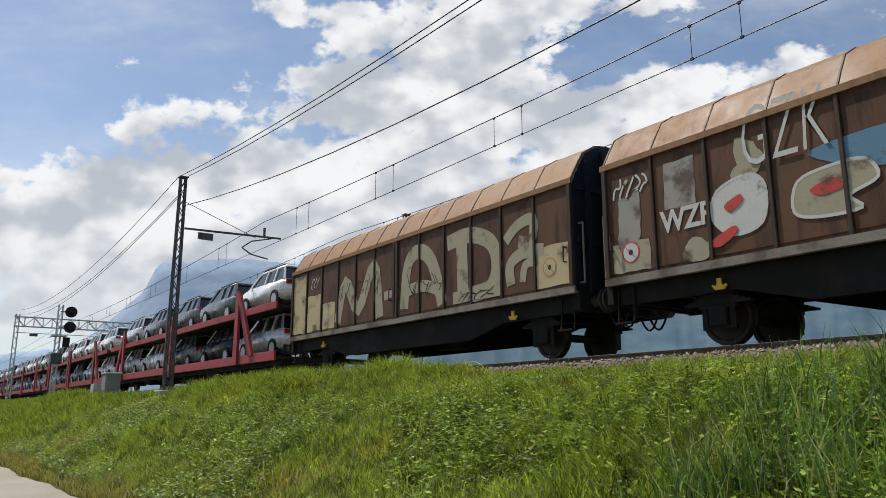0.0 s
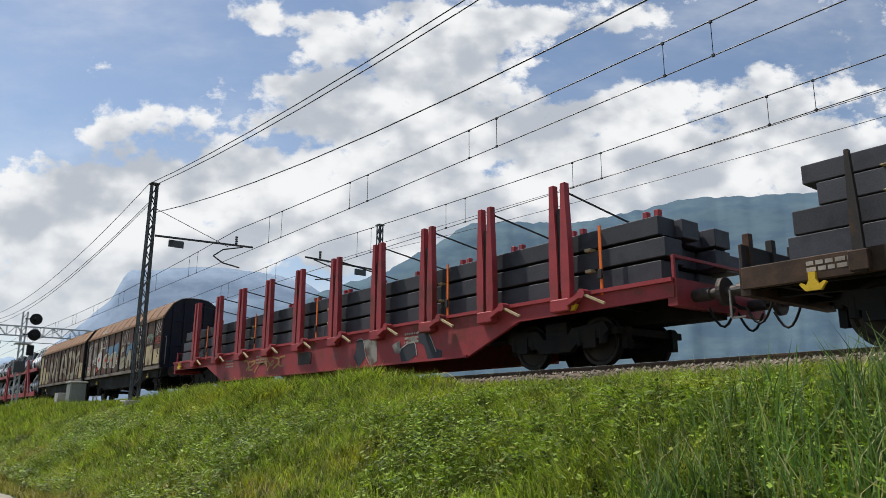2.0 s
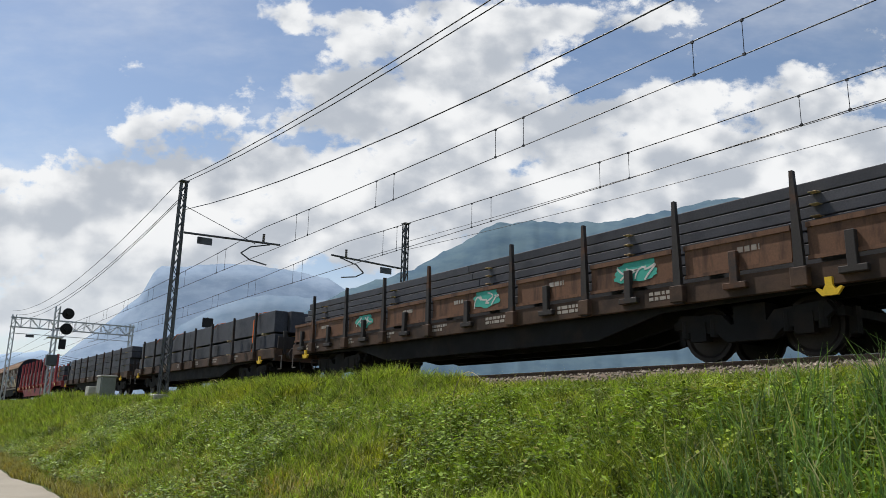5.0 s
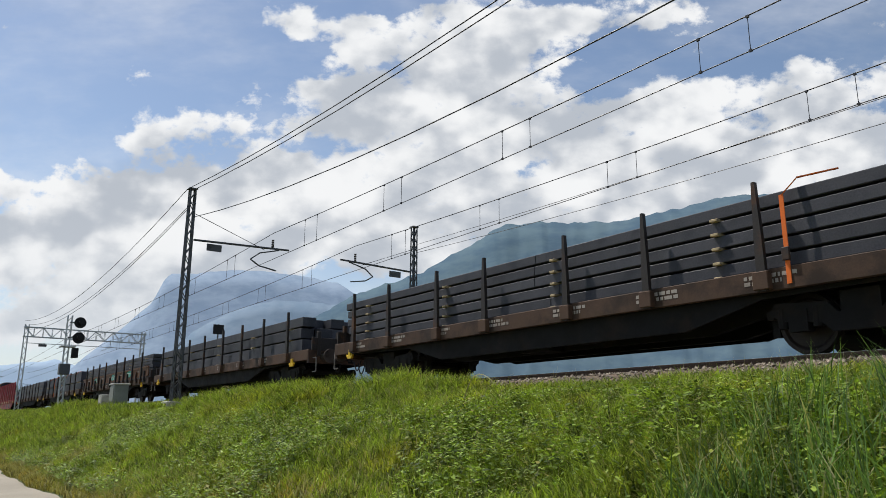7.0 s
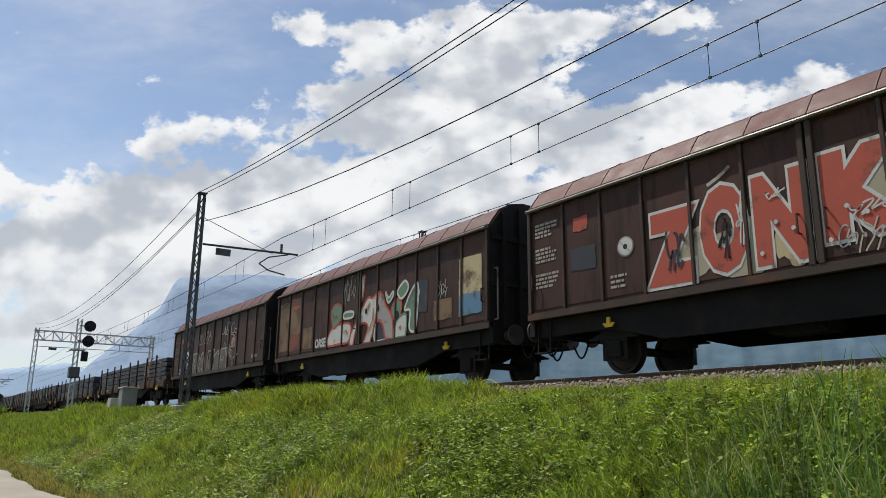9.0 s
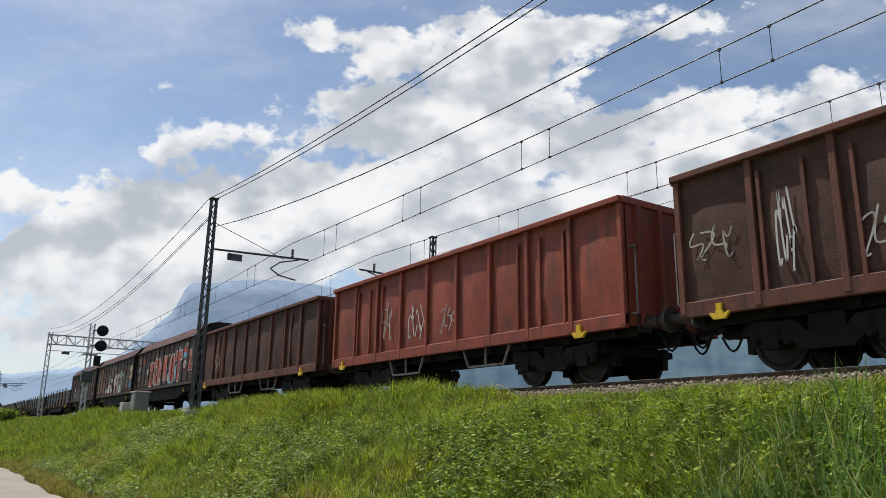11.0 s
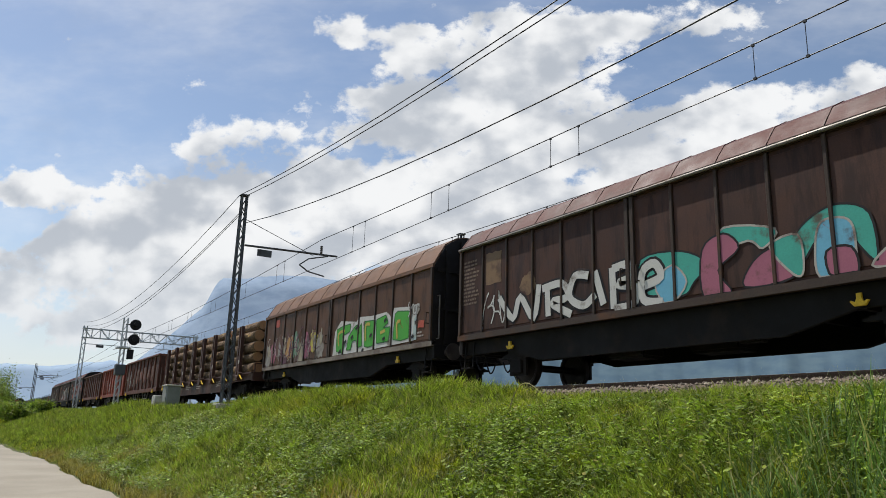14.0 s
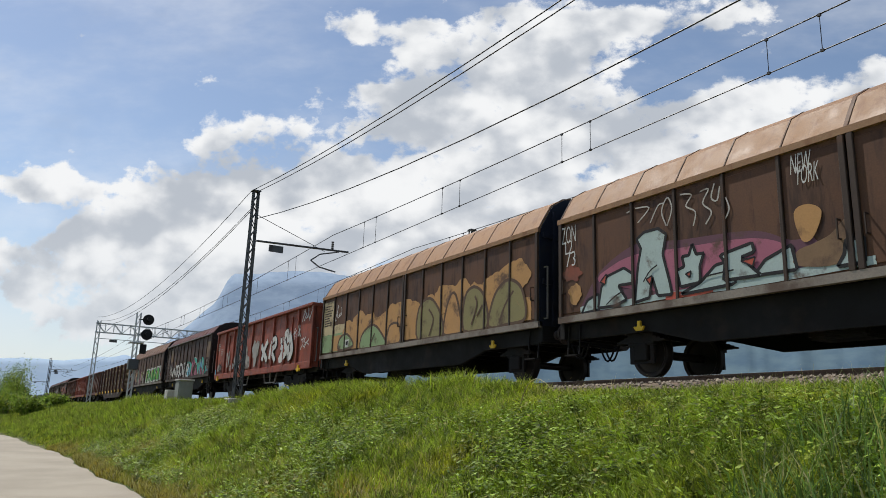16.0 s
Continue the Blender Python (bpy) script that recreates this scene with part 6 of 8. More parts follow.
# maroon wagons
w = WAGON[132]
for k in range(3):
    stencil(w, 0.25, WALL - 0.002, 3.25 - 0.55 * k, 0.7, 4, seed=k, gap=0.085, mat="stain_mark")
panel_paint(w, 1.35, 1.8, 2.9, 3.15, "red", 1)
blob(w, 1.6, 2.25, 0.3, 0.3, "navy", 1, 3, 0.4)
round_sign(w, 9.0, 2.35, 0.24, "red", "cream")
panel_paint(w, 1.25, 1.5, 1.4, 1.65, "white", 2)
panel_paint(w, 1.3, 1.45, 1.45, 1.6, "black", 3)
round_sign(w, 2.51, 2.26, 0.2, "grey", "white")
painted(w, ((3.32, 1.26), (3.31, 2.22), (4.10, 2.25), (4.41, 2.14), (4.48, 1.96), (4.24, 1.83), (4.33, 1.48), (3.93, 1.25)), "silver", 1, "chalk", 0.022)
painted(w, ((4.36, 1.25), (4.75, 2.20), (5.24, 2.21), (5.34, 1.20), (4.98, 1.19), (4.94, 1.48), (4.76, 1.47), (4.66, 1.21)), "silver", 3, "chalk", 0.022)
painted(w, ((5.53, 1.31), (5.73, 2.23), (6.09, 2.22), (6.65, 2.23), (6.71, 2.03), (6.34, 1.80), (6.54, 1.31), (6.17, 1.32), (6.00, 1.63), (5.90, 1.31)), "silver", 1, "chalk", 0.022)
painted(w, ((6.71, 1.29), (6.65, 1.94), (7.16, 2.18), (7.20, 1.93), (7.45, 2.20), (7.42, 1.25)), "silver", 3, "chalk", 0.022)
painted(w, ((7.49, 1.31), (7.51, 2.20), (8.50, 2.18), (8.45, 1.86), (8.22, 1.28), (7.91, 1.28)), "silver", 1, "chalk", 0.022)
painted(w, ((7.67, 1.70), (7.80, 1.85), (7.99, 1.83), (7.87, 1.69)), "worn", 5, "chalk", 0.018)
painted(w, ((3.73, 1.97), (3.90, 2.00), (3.93, 1.88), (3.76, 1.86)), "navy", 5, "chalk", 0.014)
painted(w, ((3.75, 1.62), (3.95, 1.67), (3.97, 1.55), (3.78, 1.53)), "navy", 5, "chalk", 0.014)
painted(w, ((4.90, 1.86), (5.05, 1.88), (5.04, 1.75), (4.91, 1.74)), "navy", 5, "chalk", 0.014)
scribble(w, 4.28, 2.63, 1.9, 0.5, "chalk", 6, 4, 0.015, 6)
stroke(w, ((7.39, 2.87), (7.76, 2.82), (7.87, 3.13), (7.98, 2.72), (8.15, 3.14), (8.37, 3.32), (8.50, 3.18), (8.37, 2.94), (8.13, 2.96)), 0.018, "chalk", 4)
stroke(w, ((7.96, 2.77), (8.26, 2.73), (8.25, 2.25), (8.28, 2.92)), 0.018, "chalk", 4)
stroke(w, ((8.73, 3.16), (9.04, 3.15), (9.05, 2.79), (8.73, 2.79), (8.67, 3.03), (8.87, 3.20)), 0.018, "chalk", 4)
stroke(w, ((9.05, 2.79), (9.19, 2.92), (9.40, 2.86), (9.42, 2.72), (9.21, 2.74), (9.10, 2.84)), 0.018, "chalk", 4)
stroke(w, ((8.64, 2.72), (9.07, 2.64), (9.34, 2.39), (8.88, 2.47)), 0.018, "chalk", 4)
stroke(w, ((9.32, 2.19), (9.37, 1.58), (9.33, 1.93)), 0.018, "chalk", 4)
stroke(w, ((9.18, 1.71), (9.48, 1.81)), 0.018, "chalk", 4)
lettering(w, "8", 8.67, 8.84, 1.76, 2.19, "worn", 4, "chalk", 0.05, 0.06)
lettering(w, "1", 8.84, 8.98, 1.66, 2.00, "worn", 4, "chalk", 0.05, 0.06)
lettering(w, "6", 8.96, 9.16, 1.36, 1.77, "worn", 4, "chalk", 0.05, 0.06)
scribble(w, 2.2, 1.6, 0.9, 0.35, "white", 4, 4, 0.018, 4)
scribble(w, 7.9, 1.8, 1.9, 0.6, "chalk", 8, 4, 0.02, 5)
stencil(w, 11.2, WALL - 0.002, 1.55, 0.9, 1, seed=8, height=0.12)
# maroon wagon with white and green letters edged in red
w = WAGON[146]
panel_paint(w, 0.2, 1.0, 1.55, 3.3, "tan_primer", 0)
stencil(w, 0.3, WALL - 0.004, 3.2, 0.6, 12, seed=12, mat="stain_mark")
panel_paint(w, 1.15, 2.0, 1.5, 3.35, "tan_primer", 0)
panel_paint(w, 1.15, 2.0, 1.5, 2.1, "rust_red", 1)
panel_paint(w, 1.4, 1.8, 2.95, 3.2, "red", 1)
panel_paint(w, 2.3, 3.0, 1.5, 2.2, "tan_primer", 0)
lettering(w, "ORSE", 3.3, 4.1, 1.45, 1.75, "white", 3, bold=0.08)
puffed(w, ((4.14, 1.48), (4.54, 2.00), (5.05, 2.07), (5.77, 1.99), (5.68, 1.49), (5.08, 1.45)), "white", 2, "red", 0.035)
puffed(w, ((4.44, 2.33), (4.50, 2.62), (4.82, 2.73), (5.15, 2.60), (5.21, 2.31), (4.91, 2.09), (4.63, 1.98)), "sea", 4, "red", 0.035)
puffed(w, ((5.38, 2.39), (5.93, 2.36), (5.89, 2.20), (5.34, 2.22)), "sea", 6, "white", 0.035)
puffed(w, ((6.08, 3.62), (6.57, 3.53), (6.52, 2.76), (6.27, 2.60), (6.21, 3.15)), "white", 2, "red", 0.035)
puffed(w, ((5.73, 1.38), (5.88, 1.77), (6.28, 2.15), (6.79, 2.65), (7.10, 2.62), (7.47, 2.67), (7.02, 1.29), (6.61, 1.29), (6.89, 1.78), (6.56, 1.95), (6.12, 1.72), (5.97, 1.34)), "white", 4, "red", 0.035)
puffed(w, ((7.37, 1.93), (7.47, 2.67), (7.67, 2.67), (7.88, 2.33), (8.22, 1.98), (8.31, 1.61), (8.30, 1.31), (7.93, 1.32), (7.78, 1.71), (7.58, 1.92)), "pale_grey", 6, "red", 0.035)
puffed(w, ((7.28, 1.38), (7.38, 1.90), (7.67, 1.85), (7.90, 1.58), (7.91, 1.34)), "navy", 2, "white", 0.035)
puffed(w, ((8.18, 2.10), (8.39, 2.37), (8.66, 2.36), (8.74, 2.13), (8.52, 1.74), (8.38, 1.84)), "sea", 4, "red", 0.035)
puffed(w, ((8.37, 1.34), (8.46, 1.74), (8.70, 1.91), (9.00, 1.90), (8.96, 1.32), (8.71, 1.26)), "white", 6, "sea", 0.035)
puffed(w, ((8.89, 2.08), (9.27, 2.58), (9.56, 2.63), (9.46, 1.51), (9.15, 1.53), (9.17, 2.01)), "sea", 2, "white", 0.035)
puffed(w, ((7.84, 2.72), (8.03, 2.51), (8.26, 2.65), (8.28, 2.54), (8.02, 2.37)), "sea", 4, "white", 0.035)
puffed(w, ((8.51, 2.61), (8.89, 2.86), (9.08, 2.63), (8.75, 2.39)), "sea", 6, "white", 0.035)
puffed(w, ((8.36, 1.91), (8.45, 2.06), (8.57, 2.06), (8.61, 1.90), (8.49, 1.82)), "black", 9)
puffed(w, ((7.42, 2.20), (7.49, 2.41), (7.53, 2.21)), "black", 9)
puffed(w, ((6.70, 2.33), (6.81, 2.35), (6.80, 2.21), (6.72, 2.21)), "black", 9)
puffed(w, ((6.48, 2.38), (6.65, 2.33), (6.47, 2.34)), "orange", 9)
puffed(w, ((6.79, 2.39), (6.98, 2.53), (6.87, 2.34)), "orange", 9)
puffed(w, ((8.62, 1.62), (8.75, 1.65), (8.71, 1.53)), "orange", 9)
stroke(w, ((6.86, 1.60), (7.07, 1.85), (7.17, 2.02), (7.18, 2.31)), 0.030, "orange", 9)
stroke(w, ((5.37, 1.75), (5.50, 1.83), (5.62, 1.69)), 0.030, "orange", 9)
scribble(w, 5.30, 2.79, 0.7, 0.6, "chalk", 14, 3, 0.01, 8)
panel_paint(w, 9.05, 10.0, 1.9, 2.75, "navy", 0)
round_sign(w, 9.45, 2.45, 0.21, "grey", "white")
panel_paint(w, 10.3, 11.1, 1.6, 2.1, "tan_primer", 0)
scribble(w, 10.5, 2.2, 0.4, 0.35, "chalk", 15, 3, 0.01, 5)
panel_paint(w, 11.4, 12.3, 1.6, 3.0, "cream", 0)
panel_paint(w, 11.4, 12.3, 1.6, 2.1, "blue", 1)
w = WAGON[160]
for k in range(3):
    stencil(w, 0.25, WALL - 0.002, 3.2 - 0.55 * k, 0.7, 4, seed=20 + k, gap=0.085)
panel_paint(w, 1.4, 1.8, 2.85, 3.15, "red", 1)
panel_paint(w, 1.3, 2.0, 2.05, 2.5, "navy", 1)
round_sign(w, 2.75, 2.3, 0.2, "grey", "white")
for k, (x, z, a, b, m) in enumerate(((4.2, 1.9, 0.5, 0.45, "beige"), (5.2, 1.8, 0.5, 0.5, "beige"), (6.0, 1.8, 0.3, 0.4, "cream"), (8.3, 1.75, 0.7, 0.4, "sky_blue"), (9.5, 1.9, 0.5, 0.5, "sky_blue"), (9.5, 1.7, 0.25, 0.2, "yellow"), (7.2, 2.3, 0.3, 0.4, "beige"), (9.6, 3.0, 0.5, 0.25, "grey"), (10.8, 2.75, 0.4, 0.2, "sky_blue"), (10.9, 3.2, 0.5, 0.22, "grey"))):
    blob(w, x, z, a, b, m, 0, 140 + k, 0.4)
lettering(w, "Z", 3.25, 4.35, 1.42, 2.75, "red", 2, "white", 0.14, 0.07)
lettering(w, "O", 4.4, 5.3, 1.45, 2.95, "red", 2, "white", 0.14, 0.07)
lettering(w, "N", 5.4, 6.3, 1.45, 2.9, "red", 2, "white", 0.14, 0.07)
lettering(w, "K", 6.5, 7.75, 1.62, 2.95, "red", 2, "white", 0.14, 0.07)
lettering(w, "e", 7.95, 9.0, 1.42, 2.95, "red", 2, "white", 0.12, 0.07)
lettering(w, "T", 9.15, 10.35, 1.45, 3.0, "red", 2, "white", 0.14, 0.07)
panel_paint(w, 10.55, 11.3, 2.85, 3.15, "red", 2)
round_sign(w, 10.95, 2.25, 0.24)
lettering(w, "L", 11.75, 12.5, 1.9, 2.9, "red", 2, "white", 0.14, 0.07)
scribble(w, 6.7, 1.45, 0.7, 0.4, "chalk", 150, 5, 0.012, 6)
scribble(w, 3.7, 1.75, 0.35, 0.5, "navy", 151, 6, 0.02, 3)
scribble(w, 4.75, 1.8, 0.25, 0.5, "black", 152, 6, 0.016, 3)
scribble(w, 5.1, 2.0, 0.2, 0.6, "white", 153, 6, 0.014, 4)
scribble(w, 5.65, 2.5, 0.3, 0.12, "white", 154, 6, 0.012, 3)
scribble(w, 6.9, 1.95, 0.6, 0.15, "white", 155, 6, 0.014, 4)
for k in range(8):
    blob(w, 5.5 + 0.27 * k, 1.65 + 0.3 * ((k * 3) % 4) / 2, 0.035, 0.035, "white", 7, 500 + k, 0.1)
stroke(w, ((4.6, 3.0), (4.85, 3.1), (5.05, 3.22)), 0.03, "chalk", 4)
stencil(w, 2.35, WALL - 0.003, 1.75, 0.45, 3, seed=77)
# brown ribbed wagon with green letters
w = WAGON[238]
for k in range(10):
    m = ("grey", "pink", "worn", "purple", "orange", "sea", "beige", "pink", "yellow", "grey")[k]
    blob(w, 0.6 + 0.63 * k, 1.9 + 0.15 * (k % 3 - 1), 0.36, 0.45, m, 1 + k % 3, 160 + k, 0.6)
    blob(w, 0.7 + 0.63 * k, 1.95 + 0.15 * (k % 2), 0.12, 0.28, ("beige", "purple", "grey")[k % 3], 5, 170 + k, 0.6)
scribble(w, 0.4, 1.5, 6.0, 0.8, "chalk", 161, 6, 0.014, 16)
scribble(w, 1.2, 1.6, 5.0, 0.8, "purple", 162, 6, 0.02, 9)
panel_paint(w, 1.35, 1.75, 2.95, 3.25, "red", 2)
painted(w, ((7.48, 1.36), (7.61, 2.20), (8.06, 2.52), (9.35, 2.37), (9.47, 2.51), (10.47, 2.44), (11.47, 2.45), (11.84, 2.24), (11.96, 2.52), (12.92, 2.44), (13.36, 2.11), (13.39, 1.43), (12.99, 1.41), (11.73, 1.39), (10.09, 1.35)), "white", 0)
painted(w, ((7.78, 1.49), (7.77, 2.25), (8.21, 2.32), (8.89, 2.35), (8.87, 2.09), (8.24, 1.98), (8.46, 1.68), (8.35, 1.39)), "green", 2, "deep_green", 0.015)
painted(w, ((8.65, 1.47), (8.75, 1.91), (9.26, 2.23), (9.47, 2.26), (9.47, 2.07), (9.74, 2.28), (9.84, 1.52), (9.47, 1.50), (9.39, 1.76), (9.07, 1.74), (8.99, 1.47)), "green", 4, "deep_green", 0.015)
painted(w, ((10.01, 1.50), (9.93, 2.32), (10.47, 2.29), (10.74, 2.27), (10.72, 1.48), (10.27, 1.45)), "green", 2, "deep_green", 0.015)
painted(w, ((10.87, 1.52), (10.81, 2.28), (11.46, 2.36), (11.63, 2.10), (11.29, 1.98), (11.77, 1.96), (11.68, 1.53)), "green", 4, "deep_green", 0.015)
painted(w, ((11.96, 1.55), (12.04, 2.31), (12.22, 2.39), (12.93, 2.31), (12.94, 1.52), (12.46, 1.48)), "green", 2, "deep_green", 0.015)
stroke(w, ((10.10, 1.67), (10.07, 2.17), (10.38, 2.18)), 0.050, "yellow", 6)
stroke(w, ((11.13, 1.83), (11.45, 1.88)), 0.050, "yellow", 6)
stroke(w, ((12.25, 1.56), (12.20, 2.01), (12.42, 2.08)), 0.050, "yellow", 6)
stroke(w, ((8.00, 1.67), (7.95, 2.08), (8.43, 2.15)), 0.050, "yellow", 6)
stroke(w, ((8.41, 1.70), (8.60, 1.80)), 0.050, "black", 8)
stroke(w, ((8.97, 1.83), (9.15, 1.92)), 0.050, "black", 8)
stroke(w, ((9.31, 2.11), (9.49, 2.20)), 0.050, "black", 8)
stroke(w, ((10.39, 1.77), (10.54, 1.86)), 0.050, "black", 8)
stroke(w, ((11.36, 2.16), (11.51, 2.24)), 0.050, "black", 8)
stroke(w, ((11.31, 1.59), (11.45, 1.67)), 0.050, "black", 8)
stroke(w, ((12.98, 2.26), (13.11, 2.33)), 0.050, "black", 8)
stroke(w, ((13.32, 1.91), (13.44, 1.98)), 0.050, "black", 8)
stroke(w, ((13.13, 1.50), (13.25, 1.58)), 0.050, "black", 8)
stroke(w, ((8.03, 1.41), (8.22, 1.51)), 0.050, "black", 8)
stroke(w, ((9.84, 1.33), (10.00, 1.42)), 0.050, "black", 8)
painted(w, ((13.18, 1.44), (13.23, 2.05), (13.36, 2.11), (13.39, 1.43)), "ice", 3)
round_sign(w, 12.41, 1.99, 0.24)
blob(w, 13.2, 2.3, 0.35, 0.14, "grey", 1, 190, 0.4)
panel_paint(w, 13.45, 13.8, 1.75, 1.95, "red", 2)
scribble(w, 12.9, 2.2, 0.6, 0.3, "white", 191, 4, 0.02, 4)
stencil(w, 13.0, WALL - 0.002, 1.6, 0.8, 2, seed=33)
# maroon wagon with white letters and a teal and pink piece
w = WAGON[253]
stencil(w, 0.2, WALL - 0.002, 3.2, 0.7, 12, seed=30, mat="stain_mark")
panel_paint(w, 1.2, 1.85, 2.5, 3.3, "tan_primer", 0)
scribble(w, 1.1, 1.5, 0.9, 0.8, "white", 200, 3, 0.02, 4)
blob(w, 2.9, 2.3, 0.3, 0.25, "tan_primer", 0, 201, 0.4)
stroke(w, ((1.79, 2.11), (2.34, 1.54), (2.61, 2.02), (3.11, 1.47), (3.30, 2.21)), 0.135, "black", 1)
stroke(w, ((3.62, 1.45), (3.59, 2.10)), 0.135, "black", 3)
stroke(w, ((3.42, 2.09), (4.08, 2.12), (4.25, 1.80), (3.72, 1.74), (4.37, 1.41)), 0.135, "black", 1)
stroke(w, ((4.91, 2.16), (4.50, 2.21), (4.33, 1.79), (4.75, 1.55), (5.11, 1.74)), 0.135, "black", 3)
stroke(w, ((5.10, 2.22), (5.34, 1.50)), 0.135, "black", 1)
stroke(w, ((5.62, 1.38), (5.60, 2.21)), 0.135, "black", 3)
stroke(w, ((5.60, 2.18), (6.04, 2.20), (6.11, 1.95), (5.73, 1.85), (6.22, 1.72), (6.14, 1.41), (5.64, 1.37)), 0.135, "black", 1)
stroke(w, ((6.44, 1.72), (6.84, 1.83), (6.69, 2.11), (6.39, 1.97), (6.40, 1.46), (6.86, 1.35)), 0.135, "black", 3)
stroke(w, ((1.79, 2.11), (2.34, 1.54), (2.61, 2.02), (3.11, 1.47), (3.30, 2.21)), 0.085, "white", 6)
stroke(w, ((3.62, 1.45), (3.59, 2.10)), 0.085, "white", 7)
stroke(w, ((3.42, 2.09), (4.08, 2.12), (4.25, 1.80), (3.72, 1.74), (4.37, 1.41)), 0.085, "white", 6)
stroke(w, ((4.91, 2.16), (4.50, 2.21), (4.33, 1.79), (4.75, 1.55), (5.11, 1.74)), 0.085, "white", 7)
stroke(w, ((5.10, 2.22), (5.34, 1.50)), 0.085, "white", 6)
stroke(w, ((5.62, 1.38), (5.60, 2.21)), 0.085, "white", 7)
stroke(w, ((5.60, 2.18), (6.04, 2.20), (6.11, 1.95), (5.73, 1.85), (6.22, 1.72), (6.14, 1.41), (5.64, 1.37)), 0.085, "white", 6)
stroke(w, ((6.44, 1.72), (6.84, 1.83), (6.69, 2.11), (6.39, 1.97), (6.40, 1.46), (6.86, 1.35)), 0.085, "white", 7)
puffed(w, ((6.44, 1.53), (6.35, 2.24), (7.31, 2.23), (7.88, 1.90), (7.59, 1.62), (7.30, 1.40)), "teal", 2, "black", 0.018)
puffed(w, ((6.69, 1.69), (7.10, 2.00), (7.42, 1.64), (7.00, 1.28)), "sky_blue", 4, "chalk", 0.018)
puffed(w, ((7.78, 1.29), (7.79, 2.16), (8.25, 2.36), (8.53, 2.05), (8.10, 1.74), (8.34, 1.33)), "pink", 6, "black", 0.018)
puffed(w, ((8.07, 2.06), (8.25, 2.46), (9.21, 2.24), (8.97, 1.96), (8.71, 2.14)), "teal", 2, "chalk", 0.018)
puffed(w, ((8.59, 1.38), (8.77, 1.77), (9.18, 1.95), (9.51, 1.79), (9.44, 1.40)), "pink", 4, "black", 0.018)
puffed(w, ((9.10, 1.96), (9.59, 2.06), (9.64, 1.49), (9.47, 1.45)), "teal", 6, "chalk", 0.018)
puffed(w, ((9.57, 1.55), (9.52, 2.01), (9.84, 2.30), (10.29, 2.39), (10.70, 2.15), (10.74, 1.45), (10.48, 1.75), (10.33, 2.11), (9.92, 1.95)), "teal", 2, "black", 0.018)
puffed(w, ((9.85, 1.79), (9.97, 2.17), (10.33, 2.16), (10.46, 1.92), (10.38, 1.34), (9.89, 1.34)), "sky_blue", 4, "chalk", 0.018)
puffed(w, ((10.08, 1.29), (10.02, 1.71), (10.40, 1.71), (10.46, 1.33)), "pink", 6, "black", 0.018)
puffed(w, ((10.66, 1.39), (10.94, 1.63), (11.14, 1.50), (10.97, 1.35)), "pink", 2, "chalk", 0.018)
puffed(w, ((10.95, 1.35), (11.20, 1.75), (11.46, 1.86), (11.39, 1.44)), "teal", 4, "black", 0.018)
round_sign(w, 10.11, 2.03, 0.17, "pink", "cream")
panel_paint(w, 11.15, 11.95, 2.3, 3.2, "tan_primer", 0)
stencil(w, 11.2, WALL - 0.002, 2.1, 0.7, 5, seed=31)
panel_paint(w, 11.4, 11.95, 1.5, 1.62, "blue", 1)
# red open wagon: worn grey primer, a framed emblem and a silver piece
w = WAGON[267]
FACE = -1.352
for k, (x, z, a, b) in enumerate(((2.4, 1.9, 0.3, 0.5), (4.1, 1.7, 0.5, 0.5), (5.5, 1.8, 0.45, 0.6), (7.1, 2.0, 0.45, 0.6), (3.2, 1.5, 0.4, 0.2), (6.0, 1.5, 0.4, 0.25), (0.8, 1.5, 0.4, 0.2))):
    blob(w, x, z, a, b, "grey", 0, 240 + k, 0.45, FACE, 1.27, 3.0)
for a, b, c, d in ((3.75, 4.55, 2.95, 3.0), (3.75, 4.55, 2.5, 2.55), (3.75, 3.8, 2.5, 3.0), (4.5, 4.55, 2.5, 3.0), (3.9, 4.1, 2.62, 2.88), (4.2, 4.4, 2.62, 2.88)):
    panel_paint(w, a, b, c, d, "grey", 2, wall=FACE)
scribble(w, 3.8, 1.55, 0.8, 0.35, "black", 250, 3, 0.016, 4, FACE)
scribble(w, 0.7, 1.35, 0.6, 0.45, "black", 251, 3, 0.02, 4, FACE)
for k in range(2):
    stencil(w, 0.3 + 0.6 * k, FACE - 0.003, 2.8 - 0.3 * k, 0.5, 4, seed=40 + k)
stroke(w, ((8.03, 2.24), (9.01, 1.48)), 0.180, "black", 1, FACE)
stroke(w, ((8.97, 2.38), (8.59, 2.06), (8.27, 1.53)), 0.180, "black", 3, FACE)
stroke(w, ((9.32, 1.55), (9.52, 2.25), (10.00, 2.39), (10.11, 2.10), (9.61, 1.92), (10.10, 1.41)), 0.170, "black", 1, FACE)
stroke(w, ((10.72, 2.22), (10.93, 2.26)), 0.170, "black", 3, FACE)
stroke(w, ((10.63, 1.39), (11.08, 1.81), (10.79, 2.00)), 0.170, "black", 1, FACE)
stroke(w, ((10.70, 1.34), (11.50, 1.75), (11.16, 2.24), (11.53, 2.56), (11.71, 2.11)), 0.200, "black", 3, FACE)
stroke(w, ((11.79, 2.53), (12.01, 2.15), (12.19, 1.73), (11.87, 1.48), (11.67, 1.98)), 0.210, "black", 1, FACE)
stroke(w, ((8.03, 2.24), (9.01, 1.48)), 0.130, "white", 6, FACE)
stroke(w, ((8.97, 2.38), (8.59, 2.06), (8.27, 1.53)), 0.130, "white", 7, FACE)
